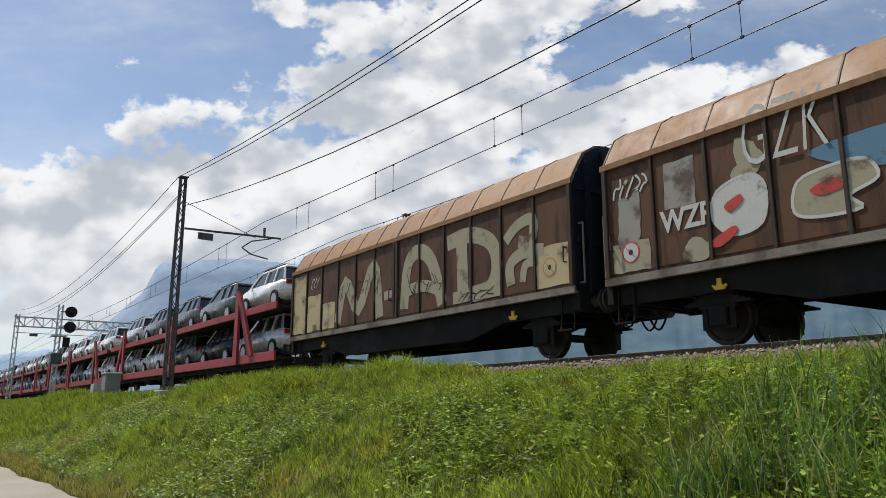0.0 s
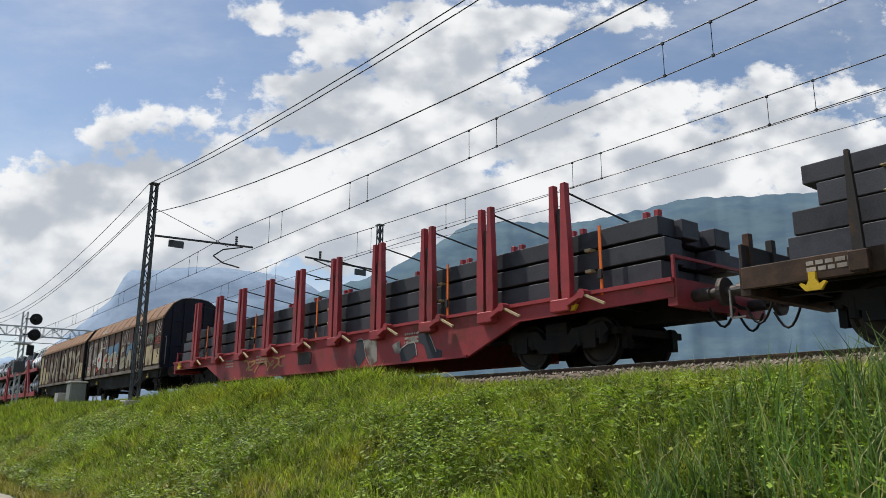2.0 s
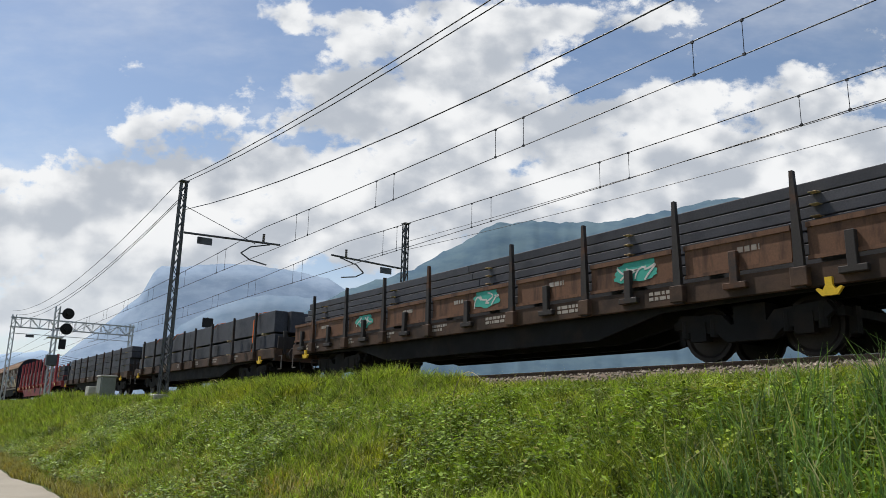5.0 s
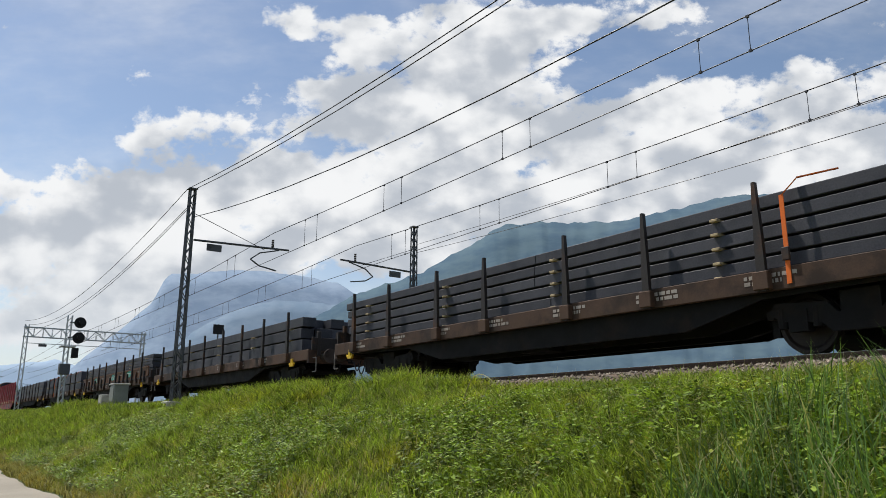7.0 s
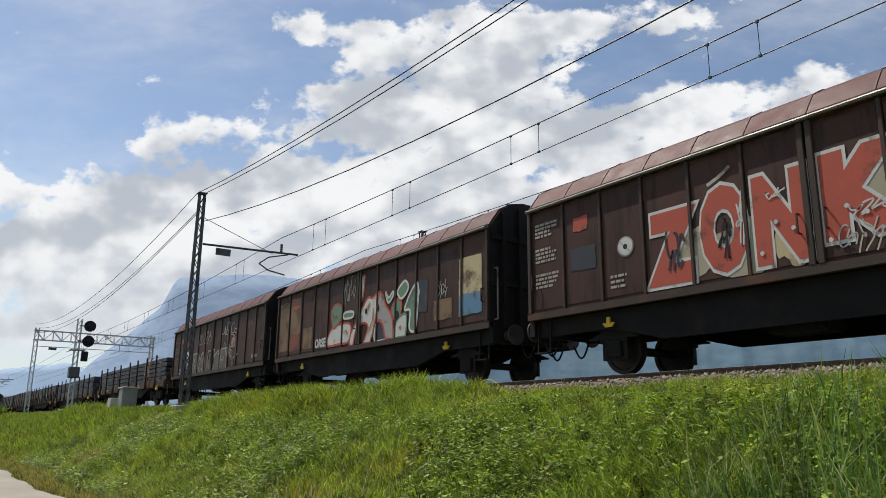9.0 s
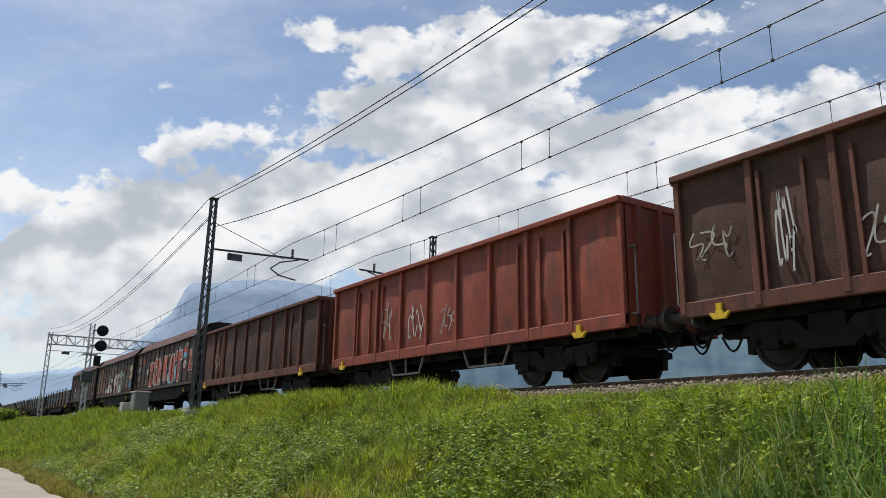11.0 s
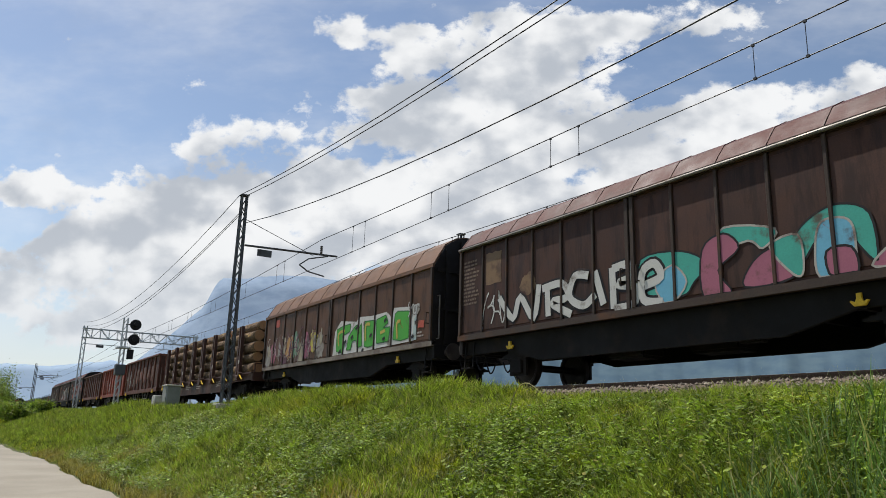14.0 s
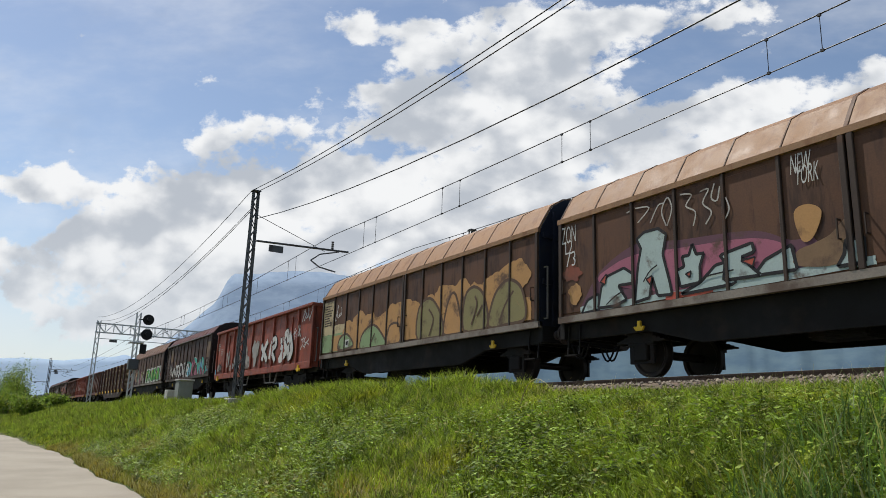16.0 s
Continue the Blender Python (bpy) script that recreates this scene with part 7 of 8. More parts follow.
stroke(w, ((9.32, 1.55), (9.52, 2.25), (10.00, 2.39), (10.11, 2.10), (9.61, 1.92), (10.10, 1.41)), 0.120, "white", 6, FACE)
stroke(w, ((10.72, 2.22), (10.93, 2.26)), 0.120, "white", 7, FACE)
stroke(w, ((10.63, 1.39), (11.08, 1.81), (10.79, 2.00)), 0.120, "white", 6, FACE)
stroke(w, ((10.70, 1.34), (11.50, 1.75), (11.16, 2.24), (11.53, 2.56), (11.71, 2.11)), 0.150, "white", 7, FACE)
stroke(w, ((11.79, 2.53), (12.01, 2.15), (12.19, 1.73), (11.87, 1.48), (11.67, 1.98)), 0.160, "white", 6, FACE)
scribble(w, 12.24, 2.22, 0.9, 0.4, "white", 270, 3, 0.025, 5, FACE)
scribble(w, 13.25, 2.90, 1.0, 0.4, "white", 271, 3, 0.028, 5, FACE)
scribble(w, 13.25, 1.78, 0.8, 0.35, "white", 272, 3, 0.022, 4, FACE)
panel_paint(w, 0.15, 0.35, 1.2, 1.45, "sky_blue", 2, wall=-1.385)
# rusty open wagons
for key, tags in ((203, ((0.3, 1.9, 0.9, 0.5, "chalk"), (1.9, 1.6, 0.3, 1.0, "white"), (3.2, 1.5, 0.6, 0.6, "chalk"))), (189, ((3.2, 1.6, 0.6, 0.9, "chalk"), (4.7, 1.5, 0.8, 0.7, "white"), (6.3, 1.5, 0.6, 0.6, "chalk"))), (174, ((2.0, 1.6, 0.8, 0.7, "chalk"),))):
    for k, (x, z, a, b, m) in enumerate(tags):
        scribble(WAGON[key], x, z, a, b, m, 300 + k, 3, 0.016, 4, FACE)
for k in range(5):
    panel_paint(WAGON[203], 4.5 + 1.41 * k, 5.0 + 1.41 * k + 0.1 * (k % 3), 1.7 + 0.2 * (k % 2), 2.3 + 0.25 * (k % 3), ("rust_red", "worn")[k % 2], 0, 310 + k, FACE)
    panel_paint(WAGON[203], 4.7 + 1.41 * k, 5.35 + 1.41 * k, 2.0, 2.75 - 0.2 * (k % 2), ("worn", "rust_red")[k % 2], 1, 320 + k, FACE)
# tan wagon with the orange and green fade
w = WAGON[282]
panel_paint(w, 0.14, 1.05, 2.05, 3.3, "cream", 0)
stencil(w, 0.25, WALL - 0.004, 3.1, 0.7, 9, seed=50, gap=0.09, mat="post")
panel_paint(w, 0.14, 2.0, 1.4, 2.05, "pale_green", 1)
panel_paint(w, 1.2, 3.2, 1.4, 2.35, "cream", 0)
panel_paint(w, 1.2, 12.9, 1.40, 1.95, "orange", 1, 5)
for k in range(13):
    x = 2.6 + 0.8 * k
    blob(w, x, 2.0 + 0.15 * math.sin(k * 1.7) + 0.03 * k, 0.6, 0.42, "orange", 2 + k % 2, 320 + k, 0.3)
puffed(w, ((3.69, 1.26), (3.70, 1.83), (4.54, 2.07), (5.34, 1.58), (5.45, 1.29)), "pale_green", 4, "umber", 0.040)
puffed(w, ((5.60, 1.31), (5.69, 1.91), (6.30, 1.92), (6.43, 1.36)), "orange", 6, "umber", 0.040)
puffed(w, ((7.56, 1.34), (7.55, 2.25), (8.19, 2.49), (8.80, 1.98), (8.90, 1.33)), "olive", 4, "umber", 0.040)
puffed(w, ((9.02, 1.38), (9.23, 2.30), (9.60, 2.40), (9.91, 1.36)), "orange", 6, "umber", 0.040)
puffed(w, ((10.05, 1.38), (10.06, 2.27), (10.49, 2.50), (10.97, 2.18), (11.10, 1.37)), "olive", 4, "umber", 0.040)
puffed(w, ((11.20, 1.39), (11.38, 2.06), (11.71, 2.37), (12.11, 2.45), (12.56, 2.15), (12.70, 1.46), (12.01, 1.37)), "olive", 6, "umber", 0.040)
puffed(w, ((1.76, 1.43), (1.80, 1.83), (2.43, 1.94), (2.97, 1.50)), "pale_green", 4, "umber", 0.040)
stroke(w, ((10.40, 1.51), (10.64, 2.00), (10.55, 2.24)), 0.030, "umber", 8)
stroke(w, ((11.66, 1.46), (11.89, 1.85), (12.23, 2.16)), 0.030, "umber", 8)
stroke(w, ((8.21, 1.40), (8.43, 1.86), (8.15, 2.17)), 0.030, "umber", 8)
stroke(w, ((10.65, 1.71), (10.90, 1.97)), 0.030, "umber", 8)
stroke(w, ((4.33, 1.40), (4.66, 1.78)), 0.030, "umber", 8)
scribble(w, 1.3, 2.55, 0.5, 0.4, "white", 340, 4, 0.016, 3)
panel_paint(w, 2.3, 2.6, 1.5, 1.75, "white", 6)
panel_paint(w, 2.36, 2.54, 1.56, 1.69, "black", 7)
round_sign(w, 12.45, 1.8, 0.2, "orange", "cream")
# tan wagon with the ice blue piece
w = WAGON[296]
puffed(w, ((0.92, 1.75), (1.44, 2.24), (2.40, 2.56), (3.38, 2.42), (4.93, 2.28), (5.63, 1.98), (6.01, 1.95), (5.96, 1.43), (3.33, 1.43), (0.91, 1.35)), "purple", 0)
puffed(w, ((1.30, 1.93), (1.69, 2.23), (2.39, 2.34), (3.37, 2.27), (4.93, 2.15), (5.62, 1.85), (5.59, 1.49), (3.33, 1.48)), "pink", 1)
panel_paint(w, 0.7, 6.9, 1.36, 1.50, "ice", 1, 3)
panel_paint(w, 3.05, 4.1, 1.34, 1.46, "red", 2, 3)
painted(w, ((0.74, 1.34), (0.92, 1.60), (1.26, 1.70), (1.29, 1.37)), "ice", 3, "black", 0.030)
painted(w, ((1.25, 1.40), (1.35, 1.81), (1.52, 2.02), (2.00, 2.12), (2.23, 1.97), (2.22, 1.78), (1.83, 1.79), (2.06, 1.48), (1.74, 1.39)), "ice", 5, "black", 0.030)
painted(w, ((2.27, 1.39), (2.38, 2.11), (2.47, 2.43), (2.36, 2.63), (2.56, 2.74), (2.92, 2.74), (3.11, 2.59), (3.01, 2.22), (3.16, 1.66), (3.20, 1.43), (2.86, 1.45), (2.73, 1.83), (2.65, 1.44)), "ice", 3, "black", 0.030)
painted(w, ((3.41, 1.54), (3.33, 1.85), (3.51, 1.90), (3.47, 2.09), (3.63, 2.09), (3.71, 2.29), (3.79, 2.08), (3.96, 2.07), (3.86, 1.86), (3.85, 1.56)), "ice", 5, "black", 0.030)
painted(w, ((3.39, 1.40), (3.85, 1.56), (4.18, 1.81), (4.60, 1.86), (4.57, 1.43)), "ice", 3, "black", 0.030)
painted(w, ((4.34, 1.52), (4.39, 1.83), (4.29, 1.97), (4.94, 2.07), (4.97, 1.91), (4.71, 1.86), (5.07, 1.50)), "ice", 5, "black", 0.030)
painted(w, ((4.93, 1.51), (5.16, 1.74), (5.52, 1.86), (5.64, 1.90), (5.71, 1.49)), "ice", 3, "black", 0.030)
painted(w, ((6.35, 1.43), (6.47, 1.60), (6.51, 1.81), (6.78, 1.80), (6.76, 1.43)), "ice", 5, "black", 0.030)
painted(w, ((1.33, 1.93), (1.52, 2.08), (1.47, 1.86)), "red", 8, "black", 0.015)
painted(w, ((4.70, 1.80), (4.99, 1.82), (4.93, 1.67)), "red", 8, "black", 0.015)
painted(w, ((3.54, 1.76), (3.67, 1.79), (3.63, 1.68)), "red", 8, "black", 0.015)
painted(w, ((2.59, 1.80), (2.75, 1.85), (2.69, 1.68)), "red", 8, "black", 0.015)
stroke(w, ((1.50, 1.44), (1.75, 1.58), (1.99, 1.66)), 0.014, "black", 9)
stroke(w, ((2.52, 1.76), (2.70, 1.95), (2.88, 2.03)), 0.014, "black", 9)
stroke(w, ((3.75, 1.53), (3.97, 1.64), (4.56, 1.67)), 0.014, "black", 9)
puffed(w, ((5.69, 1.56), (5.73, 1.78), (6.00, 1.85), (6.28, 1.94), (6.56, 2.14), (6.52, 1.76), (6.34, 1.47)), "tan_primer", 3)
puffed(w, ((5.82, 1.94), (5.72, 2.40), (5.96, 2.49), (6.18, 2.32), (6.01, 1.95)), "orange", 4)
lettering(w, "NEW", 5.72, 6.06, 3.03, 3.35, "white", 6, bold=-0.01, lean=0.03)
lettering(w, "YORK", 5.79, 6.18, 2.83, 3.14, "white", 6, bold=-0.01, lean=0.03)
lettering(w, "ZON", 0.13, 0.58, 2.94, 3.33, "white", 6, bold=-0.02)
lettering(w, "12.", 0.24, 0.54, 2.69, 3.00, "white", 6, bold=-0.02)
lettering(w, "73", 0.26, 0.57, 2.41, 2.74, "white", 6, bold=-0.02)
blob(w, 0.42, 2.25, 0.3, 0.18, "rust_red", 1, 389, 0.5)
blob(w, 0.53, 1.80, 0.2, 0.22, "orange", 2, 390, 0.3)
stroke(w, ((2.35, 3.27), (2.72, 3.20), (2.41, 2.96)), 0.014, "chalk", 6)
stroke(w, ((2.74, 2.89), (2.94, 3.18), (3.08, 3.20)), 0.014, "chalk", 6)
stroke(w, ((3.13, 2.75), (3.03, 3.05), (3.18, 3.29), (3.28, 3.05), (3.15, 2.74)), 0.014, "chalk", 6)
stroke(w, ((3.49, 3.27), (3.75, 3.20), (3.61, 3.02), (3.82, 2.86), (3.76, 2.61)), 0.014, "chalk", 6)
stroke(w, ((3.94, 3.21), (4.13, 3.21), (3.99, 2.98), (4.17, 2.78), (4.03, 2.58)), 0.014, "chalk", 6)
stroke(w, ((4.37, 3.20), (4.30, 2.96), (4.18, 3.04), (4.26, 3.28)), 0.014, "chalk", 6)
stroke(w, ((4.48, 2.97), (4.54, 2.75), (4.45, 2.59)), 0.014, "chalk", 6)
stroke(w, ((2.20, 3.42), (2.24, 3.27), (2.12, 3.23)), 0.014, "chalk", 6)
# flat wagons: stencilled lines on the side beams, sprayed names on the red beam
for key, length in ((32, 18.95), (53, 18.45), (72, 18.7), (92, 18.8), (113, 18.0)):
    w = WAGON[key]
    for k in range(7):
        stencil(w, 1.0 + (length - 3) * k / 7, -1.402, 1.14, 0.9, 2, seed=60 + k + key, height=0.06, gap=0.09)
w = WAGON[6]
flat_shape(w, "graffiti_shape", ((14.59, 1.06), (14.90, 1.06), (15.05, 0.62), (14.71, 0.34), (14.46, 0.60)), "navy", 1, -1.402)
flat_shape(w, "graffiti_shape", ((14.93, 1.04), (15.54, 1.06), (15.60, 0.46), (15.31, 0.36), (15.13, 0.61)), "grey", 2, -1.402)
flat_shape(w, "graffiti_shape", ((15.12, 0.88), (15.48, 0.88), (15.43, 0.58)), "navy", 1, -1.402)
flat_shape(w, "graffiti_shape", ((16.25, 0.80), (16.59, 0.90), (16.65, 0.61), (16.44, 0.56)), "grey", 2, -1.402)
flat_shape(w, "graffiti_shape", ((16.58, 0.65), (16.91, 0.78), (17.22, 0.79), (17.31, 0.51), (16.96, 0.36), (16.68, 0.37)), "navy", 1, -1.402)
flat_shape(w, "graffiti_shape", ((17.36, 1.03), (17.73, 1.03), (18.07, 0.53), (18.24, 0.37), (17.77, 0.33), (17.59, 0.71), (17.38, 0.80)), "navy", 1, -1.402)
flat_shape(w, "graffiti_shape", ((16.92, 0.93), (17.27, 0.94), (17.34, 0.81), (16.99, 0.78)), "grey", 2, -1.402)
flat_shape(w, "graffiti_shape", ((18.07, 0.59), (18.27, 0.54), (18.28, 0.35), (18.12, 0.35)), "navy", 1, -1.402)
stroke(w, ((14.59, 1.06), (14.90, 1.05), (15.07, 0.60), (15.31, 0.35)), 0.014, "chalk", 4, -1.402)
stroke(w, ((17.36, 1.03), (17.73, 1.02), (18.08, 0.52)), 0.014, "chalk", 4, -1.402)
stroke(w, ((16.58, 0.65), (16.91, 0.78), (17.22, 0.80), (17.32, 0.50)), 0.014, "chalk", 4, -1.402)
scribble(w, 7.2, 0.6, 3.2, 0.35, "orange", 410, 2, 0.03, 7, -1.402)
for x in (5.6, 8.2, 16.8):
    stencil(w, x, -1.404, 1.0, 0.9, 3, seed=int(x * 7), gap=0.1)
w = WAGON[72]
for x in (4.6, 10.0, 14.2):
    blob(w, x, 1.62, 0.5, 0.2, "teal", 1, int(x), 0.4, -1.402, 1.38, 1.84)
    scribble(w, x - 0.4, 1.52, 0.8, 0.2, "white", int(x) + 3, 3, 0.018, 4, -1.402)
for x in (2.0, 6.6, 8.8, 12.0, 16.2):
    stencil(w, x, -1.403, 1.62, 0.5, 1, seed=int(x), height=0.09)
w = WAGON[217]
for x in (7.0, 9.2, 13.4):
    stencil(w, x, -1.404, 0.95, 1.2, 3, seed=int(x * 5), gap=0.1)
for x in (1.75, 3.95, 6.3, 8.45, 10.55, 12.8, 15.05, 17.4):
    bm = bmesh.new()
    tube(bm, (x + 0.17, -1.562, 1.75), (x + 0.17, -1.572, 1.75), 0.10, 16)
    part("stake_badge", bm, M["white_mark"], w, "round white painted badge")

# ---- the green bank ----


def leaf_material(name, dark, light, dry, dry_share, rough=0.55, patch=0.35):
    m = bpy.data.materials.new(name)
    m.use_nodes = True
    n = Nodes(m.node_tree)
    rnd = n.add("ShaderNodeNewGeometry").outputs["Random Per Island"]
    at = n.add("ShaderNodeTexCoord").outputs["Object"]
    c = n.mix(n.ramp(rnd, 0.0, 1.0, 0, 1, False), dark, light)
    big = n.ramp(n.noise(n.vec("MULTIPLY", at, (1, 1, 0.2)), 0.45, 4), 0.35, 0.65)
    c = n.mix(n.math("MULTIPLY", big, patch * 0.6), c, light)
    # mottled darkening in the leaf colour stands in for shaded gaps between clumps
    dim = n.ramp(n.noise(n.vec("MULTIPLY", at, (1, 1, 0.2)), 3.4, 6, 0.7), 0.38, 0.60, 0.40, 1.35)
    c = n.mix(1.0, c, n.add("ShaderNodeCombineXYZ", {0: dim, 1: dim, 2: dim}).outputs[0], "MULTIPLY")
    warm = n.ramp(n.noise(n.vec("ADD", at, (31, 7, 0)), 0.7, 4), 0.52, 0.68, 0, 0.55)
    c = n.mix(warm, c, n.mix(1.0, c, (1.55, 1.12, 0.75), "MULTIPLY"))
    c = n.mix(n.ramp(n.math("FRACT", n.math("MULTIPLY", rnd, 37.7)), 1 - dry_share - 0.02, 1 - dry_share + 0.02), c, dry)
    bsdf = n.add("ShaderNodeBsdfPrincipled", {"Base Color": c, "Roughness": rough, "Specular IOR Level": 0.28})
    thin = n.add("ShaderNodeBsdfTranslucent", {"Color": n.mix(1.0, c, (1.0, 1.15, 0.5), "MULTIPLY")})
    n.add("ShaderNodeOutputMaterial", {0: n.add("ShaderNodeMixShader", {0: 0.33, 1: bsdf.outputs[0], 2: thin.outputs[0]}).outputs[0]})
    return m


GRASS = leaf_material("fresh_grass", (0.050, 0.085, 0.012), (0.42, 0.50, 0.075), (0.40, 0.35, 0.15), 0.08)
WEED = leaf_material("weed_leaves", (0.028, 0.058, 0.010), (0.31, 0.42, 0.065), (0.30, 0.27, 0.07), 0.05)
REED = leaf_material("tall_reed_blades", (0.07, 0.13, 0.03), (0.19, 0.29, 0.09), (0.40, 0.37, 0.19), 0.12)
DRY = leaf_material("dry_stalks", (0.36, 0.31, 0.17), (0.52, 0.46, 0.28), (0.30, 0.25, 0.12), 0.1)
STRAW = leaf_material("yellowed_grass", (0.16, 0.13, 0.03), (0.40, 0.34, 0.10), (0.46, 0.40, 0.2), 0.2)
GX, GY = np.arange(-125, 4.01, 0.5), np.arange(1.5, 11.01, 0.25)
GZ = np.array([[ground_height(x, y) for y in GY] for x in GX])


def height_at(x, y):
    u, v = np.clip((x - GX[0]) / 0.5, 0, len(GX) - 1.001), np.clip((y - GY[0]) / 0.25, 0, len(GY) - 1.001)
    i, j = u.astype(int), v.astype(int)
    a, b = u - i, v - j
    return (GZ[i, j] * (1 - a) * (1 - b) + GZ[i + 1, j] * a * (1 - b) + GZ[i, j + 1] * (1 - a) * b + GZ[i + 1, j + 1] * a * b)


def edge_at(x):
    return 2.75 - 0.0011 * np.minimum(x + 14, 0) ** 2 + 0.12 * np.sin(x * 0.35) + 0.06 * np.sin(x * 1.3)


def patches(x, y, k):
    return (np.sin(x * 0.9 * k + 1.3 * np.sin(y * 0.7 * k)) + np.sin(y * 1.3 * k + 2.1 + 0.8 * np.sin(x * 0.5 * k)) + np.sin((x + y) * 0.43 * k + 0.7)) / 3


def to_mesh(name, verts, faces_flat, sizes, mat, label, category):
    me = bpy.data.meshes.new(name)
    me.vertices.add(len(verts))
    me.vertices.foreach_set("co", verts.astype(np.float32).ravel())
    me.loops.add(len(faces_flat))
    me.loops.foreach_set("vertex_index", faces_flat.astype(np.int32))
    me.polygons.add(len(sizes))
    me.polygons.foreach_set("loop_start", np.concatenate([[0], np.cumsum(sizes)[:-1]]).astype(np.int32))
    me.polygons.foreach_set("loop_total", sizes.astype(np.int32))
    me.update(calc_edges=True)
    me.materials.append(mat)
    return tagged(new(name, me), label, category, kind="stuff")


def blades(name, x, y, h, w, lean, mat, label, rng, z=None):
    """Curved blades of grass, five corners each."""
    n = len(x)
    z = height_at(x, y) - 0.03 if z is None else z
    a = rng.uniform(0, math.tau, n)
    side = np.stack([np.cos(a), np.sin(a), np.zeros(n)], 1) * (w / 2)[:, None]
    b = rng.uniform(0, math.tau, n)
    out = np.stack([np.cos(b), np.sin(b), np.zeros(n)], 1) * (lean * h)[:, None]
    base = np.stack([x, y, z], 1)
    up = np.zeros((n, 3))
    up[:, 2] = h
    mid = base + up * 0.55 + out * 0.30
    tip = base + up * (1.0 - 0.35 * lean[:, None]) + out
    v = np.stack([base - side, base + side, mid + side * 0.8, mid - side * 0.8, tip], 1).reshape(-1, 3)
    k = np.arange(n)[:, None] * 5
    f = (k + np.array([[0, 1, 2, 3, 3, 2, 4]])).ravel()
    sizes = np.tile([4, 3], n)
    return to_mesh(name, v, f, sizes, mat, label, "grass")


def bank_grass():
    rng = np.random.default_rng(11)
    # near stretch
    n = 260000
    x = -1.2 - 29 * rng.random(n) ** 1.25
    y = rng.uniform(2.5, 9.95, n)
    p, q = patches(x, y, 1.0), patches(x, y, 2.7)
    h = 0.17 + 0.11 * p + 0.08 * q + rng.uniform(0, 0.2, n) ** 1.2
    crest = np.clip((y - 6.2) / 1.6, 0, 1)
    tall = np.clip((-x - 10.5) / 3.5, 0, 1) * np.clip((27 + x) / 3, 0, 1)
    tuft = 0.5 + 0.5 * np.sin(x * 1.7 + 0.8 * np.sin(x * 0.6)) * np.sin(x * 4.1 + y)
    h += crest * tall * (0.14 + 0.52 * tuft) * rng.uniform(0.55, 1.25, n) + 0.06 * crest * rng.uniform(0, 2.2, n)
    h *= 1 - (1 - tall) * np.clip((y - 6.2) / 2.0, 0, 1) * 0.18
    h *= np.where(y > 9.1, np.clip((10.05 - y) / 0.9, 0.2, 1), 1.0)
    h *= np.clip((y - edge_at(x)) / 0.8, 0.12, 1)
    keep = (y > edge_at(x) + 0.02) & (rng.random(n) < 0.72 + 0.28 * q)
    x, y, h = x[keep], y[keep], np.clip(h[keep], 0.04, 0.9)
    reach = np.hypot(x, y)
    blades("grass", x, y, h, rng.uniform(0.6, 1.5, len(x)) * (0.005 + 0.0012 * reach), rng.uniform(0.2, 0.95, len(x)), GRASS, "lush green grass on the embankment", rng)
    # farther stretch
    n = 150000
    x = -29 - 85 * rng.random(n) ** 1.5
    y = rng.uniform(-0.5, 9.6, n)
    p = patches(x, y, 0.8)
    h = 0.24 + 0.16 * p + 0.10 * patches(x, y, 2.1) + rng.uniform(0, 0.3, n)
    h += 0.50 * np.exp(-((x + 41) / 6) ** 2 - ((y - 6.4) / 1.2) ** 2) + 0.10 * np.clip((y - 6.5), 0, 1)
    h *= np.clip((y - edge_at(x)) / 1.0, 0.1, 1) * np.clip((9.9 - y) / 1.0, 0.1, 1)
    keep = y > edge_at(x)
    x, y, h = x[keep], y[keep], h[keep]
    blades("grass", x, y, h, rng.uniform(0.02, 0.055, len(x)), rng.uniform(0.15, 0.7, len(x)), GRASS, "lush green grass farther along the embankment", rng)
    # behind the eye and on the path's other side
    n = 60000
    x = np.concatenate([rng.uniform(-1.4, 16, n // 2), rng.uniform(-30, 16, n // 2)])
    y = np.concatenate([rng.uniform(2.5, 9.6, n // 2), rng.uniform(-9, -1.9, n // 2)])
    z = np.array([ground_height(a, b) for a, b in zip(x, y)]) - 0.03
    keep = (y > edge_at(x)) | (y < edge_at(x) - 4.7)
    x, y, z = x[keep], y[keep], z[keep]
    blades("grass", x, y, rng.uniform(0.12, 0.4, len(x)), rng.uniform(0.015, 0.03, len(x)), rng.uniform(0.2, 0.8, len(x)), GRASS, "green grass on both sides of the path", rng, z)
    # seeding stalks
    n = 2600
    x, y = -1.5 - 30 * rng.random(n), rng.uniform(3.4, 9.3, n)
    blades("dry_stalk", x, y, rng.uniform(0.3, 0.62, n), rng.uniform(0.003, 0.006, n), rng.uniform(0.1, 0.7, n), DRY, "pale dry stalks among the grass", rng)
    # yellowed grass along the path's edge
    n = 52000
    x = -5 - 30 * rng.random(n)
    y = edge_at(x) + 0.05 + 1.9 * rng.random(n) ** 1.4
    thin = patches(x, y, 1.3) + rng.uniform(-0.5, 0.5, n) > -0.05
    x, y = x[thin], y[thin]
    blades("dry_grass", x, y, rng.uniform(0.08, 0.32, len(x)), rng.uniform(0.010, 0.026, len(x)), rng.uniform(0.2, 0.9, len(x)), STRAW, "yellowed short grass along the path", rng)
    # reeds
    n = 1300
    clump = rng.integers(0, 26, n)
    cxs, cys = -1.5 - 2.6 * rng.random(26) ** 1.2, rng.uniform(4.2, 7.2, 26)
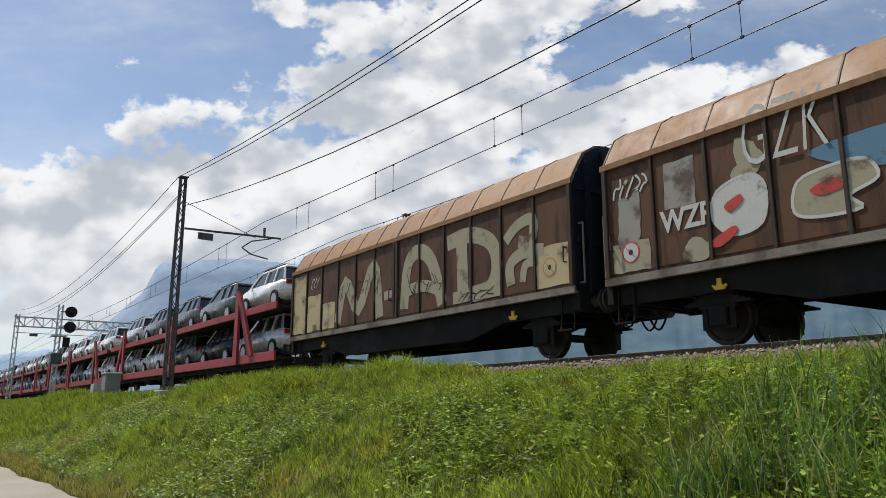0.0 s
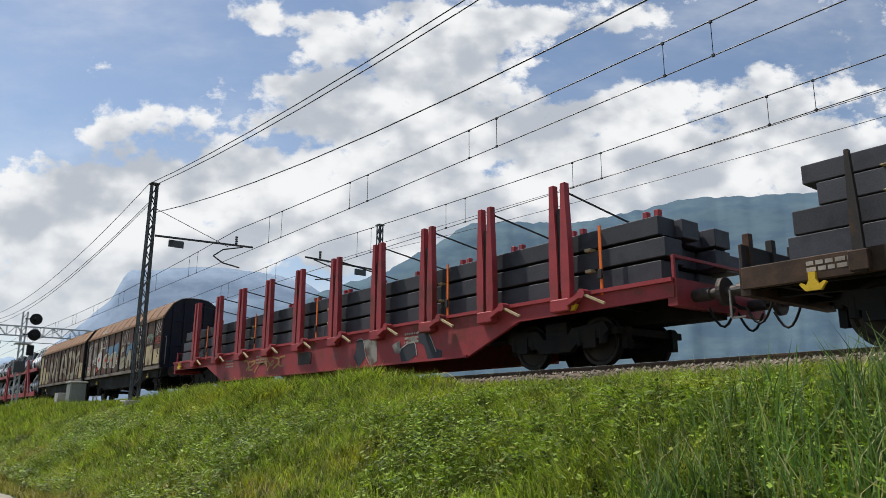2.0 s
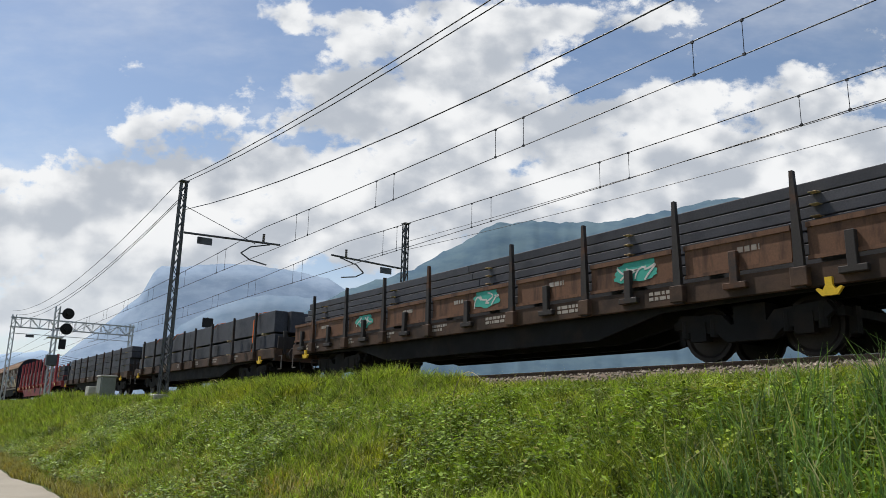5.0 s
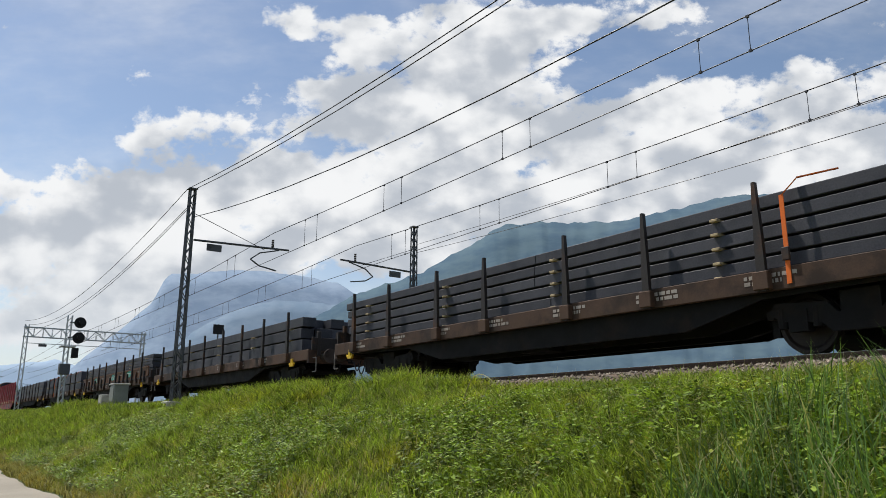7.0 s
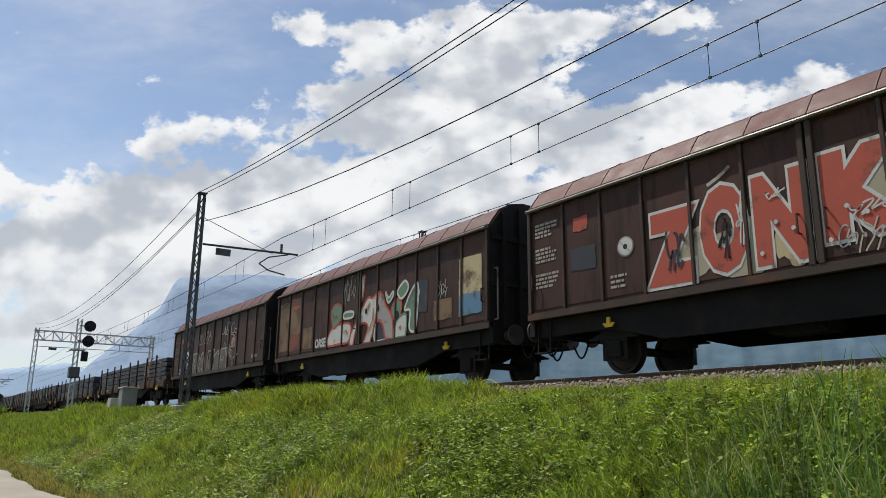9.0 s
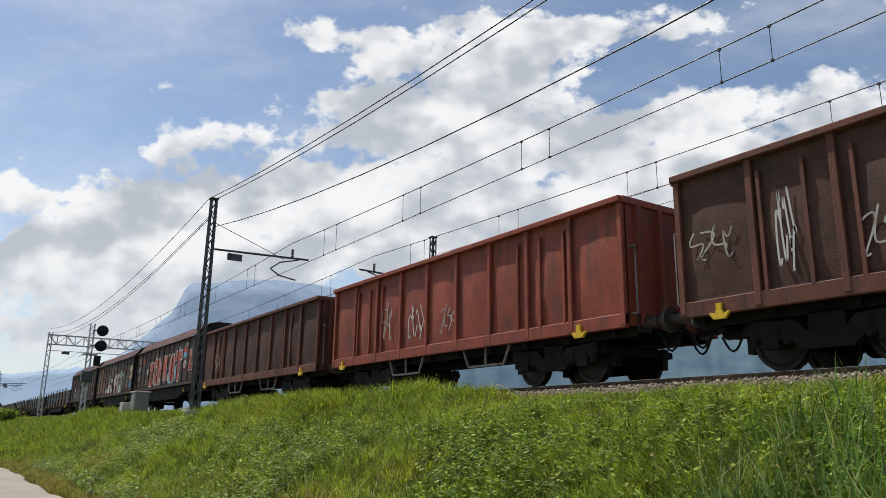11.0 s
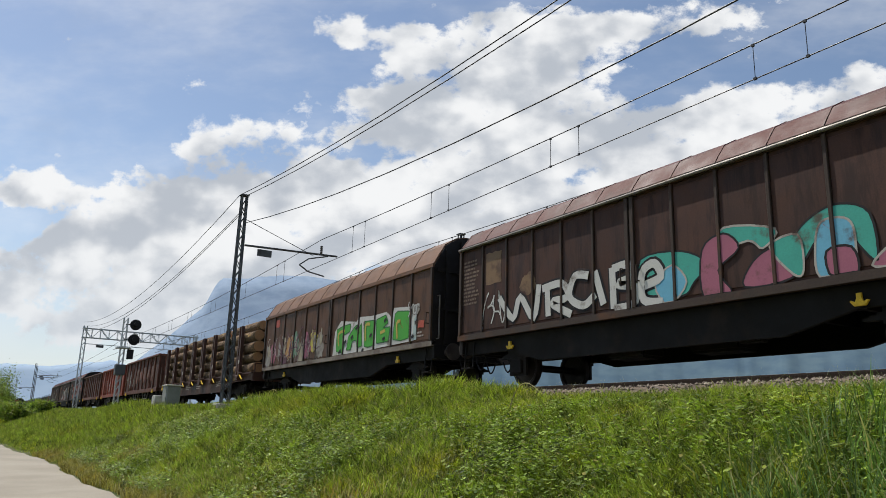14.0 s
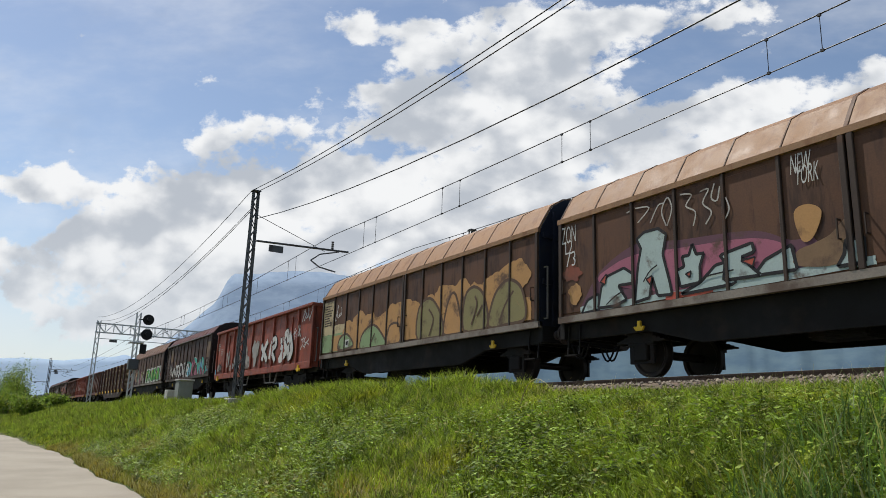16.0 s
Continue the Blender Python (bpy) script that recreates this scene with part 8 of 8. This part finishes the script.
    x, y = cxs[clump] + rng.normal(0, 0.16, n), cys[clump] + rng.normal(0, 0.16, n)
    blades("reed", x, y, rng.uniform(0.5, 1.0, n) * (0.65 + 0.35 * np.clip((x + 4.5) / 2, 0, 1)), rng.uniform(0.010, 0.018, n), rng.uniform(0.1, 0.6, n), REED, "tall reed-like grass on the bank", rng)
    # leafy weeds
    plants, leaves = 17000, 15
    px = -1.3 - 28 * rng.random(plants) ** 1.2
    py = rng.uniform(3.0, 8.9, plants)
    good = (patches(px, py, 1.6) + rng.uniform(-0.4, 0.4, plants) > 0.0) & (py > edge_at(px) + 0.3)
    px, py = px[good], py[good]
    tall = rng.uniform(0.12, 0.44, len(px)) * (1 - 0.6 * np.clip((py - 6.5) / 2, 0, 1))
    pz = height_at(px, py)
    m = len(px) * leaves
    cx, cy, cz = np.repeat(px, leaves), np.repeat(py, leaves), np.repeat(pz, leaves)
    ch = np.repeat(tall, leaves)
    a = rng.uniform(0, math.tau, m)
    u = rng.random(m)
    r = 0.03 + 0.10 * rng.random(m)
    c = np.stack([cx + r * np.cos(a), cy + r * np.sin(a), cz + ch * (0.25 + 0.75 * u)], 1)
    size = rng.uniform(0.014, 0.046, m)
    along = np.stack([np.cos(a), np.sin(a), rng.uniform(-0.5, 0.5, m)], 1) * size[:, None]
    b = a + math.pi / 2
    across = np.stack([np.cos(b), np.sin(b), rng.uniform(-0.4, 0.4, m)], 1) * (size * 0.5)[:, None]
    v = np.stack([c - along, c + across, c + along, c - across], 1).reshape(-1, 3)
    f = np.arange(4 * m)
    to_mesh("weed", v, f, np.full(m, 4), WEED, "leafy green weeds among the grass", "weeds")


bank_grass()


def arching_stalk(x, y, height, reach):
    t = thing("dry_stalk", "pale dry stalk arching over the grass", "stalk", "arching dry stalks")
    z = float(height_at(np.array([x]), np.array([y]))[0])
    bm = bmesh.new()
    pts = [Vector((reach * u ** 1.6, 0.05 * u, height * math.sin(u * 2.3) / math.sin(1.57))) for u in [k / 9 for k in range(10)]]
    sweep(bm, pts, [0.012 - 0.0009 * k for k in range(10)], 5)
    part("stem", bm, DRY, t)
    t.location = (x, y, z)


arching_stalk(-24.5, 8.2, 0.75, 1.3)
arching_stalk(-9.6, 7.2, 0.55, 0.7)


def bush(x, y, z, wide, high, seed, label="rounded green bush beside the path"):
    rng = np.random.default_rng(seed)
    t = thing("bush", label, "bush", "bushes beside the path")
    bm = bmesh.new()
    r2 = random.Random(seed)
    tips = []
    for k in range(9):
        a = r2.uniform(0, math.tau)
        tip = Vector((math.cos(a) * wide * r2.uniform(0.2, 0.8), math.sin(a) * wide * r2.uniform(0.2, 0.8), high * r2.uniform(0.55, 0.95)))
        tube(bm, (0, 0, -0.2), tip, 0.05, 5, 0.015)
        tips.append(tip)
    part("stems", bm, M["wood_block"], t)
    n = 5200
    c = np.array(tips)[rng.integers(0, len(tips), n)] * rng.uniform(0.45, 1.0, (n, 1)) + rng.normal(0, 1, (n, 3)) * np.array([wide * 0.24, wide * 0.24, high * 0.13])
    c[:, 2] = np.abs(c[:, 2])
    d, e = rng.normal(0, 1, (n, 3)), rng.normal(0, 1, (n, 3))
    d = d / np.linalg.norm(d, axis=1)[:, None] * rng.uniform(0.05, 0.12, (n, 1))
    e = np.cross(d, e)
    e = e / np.linalg.norm(e, axis=1)[:, None] * 0.04
    v = np.stack([c - d, c + e, c + d, c - e], 1).reshape(-1, 3)
    ob = to_mesh("crown", v, np.arange(4 * n), np.full(n, 4), WEED, "", "")
    ob.parent = t
    t.location = (x, y, z)


for k, (x, y, wide, high) in enumerate(((-66, 2.6, 1.6, 1.5), (-72, 1.4, 2.0, 2.0), (-80, 0.6, 2.2, 2.2), (-86, 2.4, 2.0, 2.4), (-92, 1.4, 2.2, 4.6), (-98, -1.2, 2.6, 2.8), (-70, 4.6, 1.2, 1.1))):
    bush(x, y, ground_height(x, y), wide, high, 40 + k)

# ---- motion ----


def motions():
    stops = [0.5 * k for k in range(33)]
    for entry in MOVING:
        ob, s = entry[0], entry[1]
        y, z = (entry[2], entry[3]) if len(entry) > 2 else (0.0, 0.0)
        roll = ob.get("lift", 0.0)
        walk(ob, [(t, pose(s - SPEED * t - GAIN * t * t, TRACK + y, RAIL + z, roll)) for t in stops])


motions()
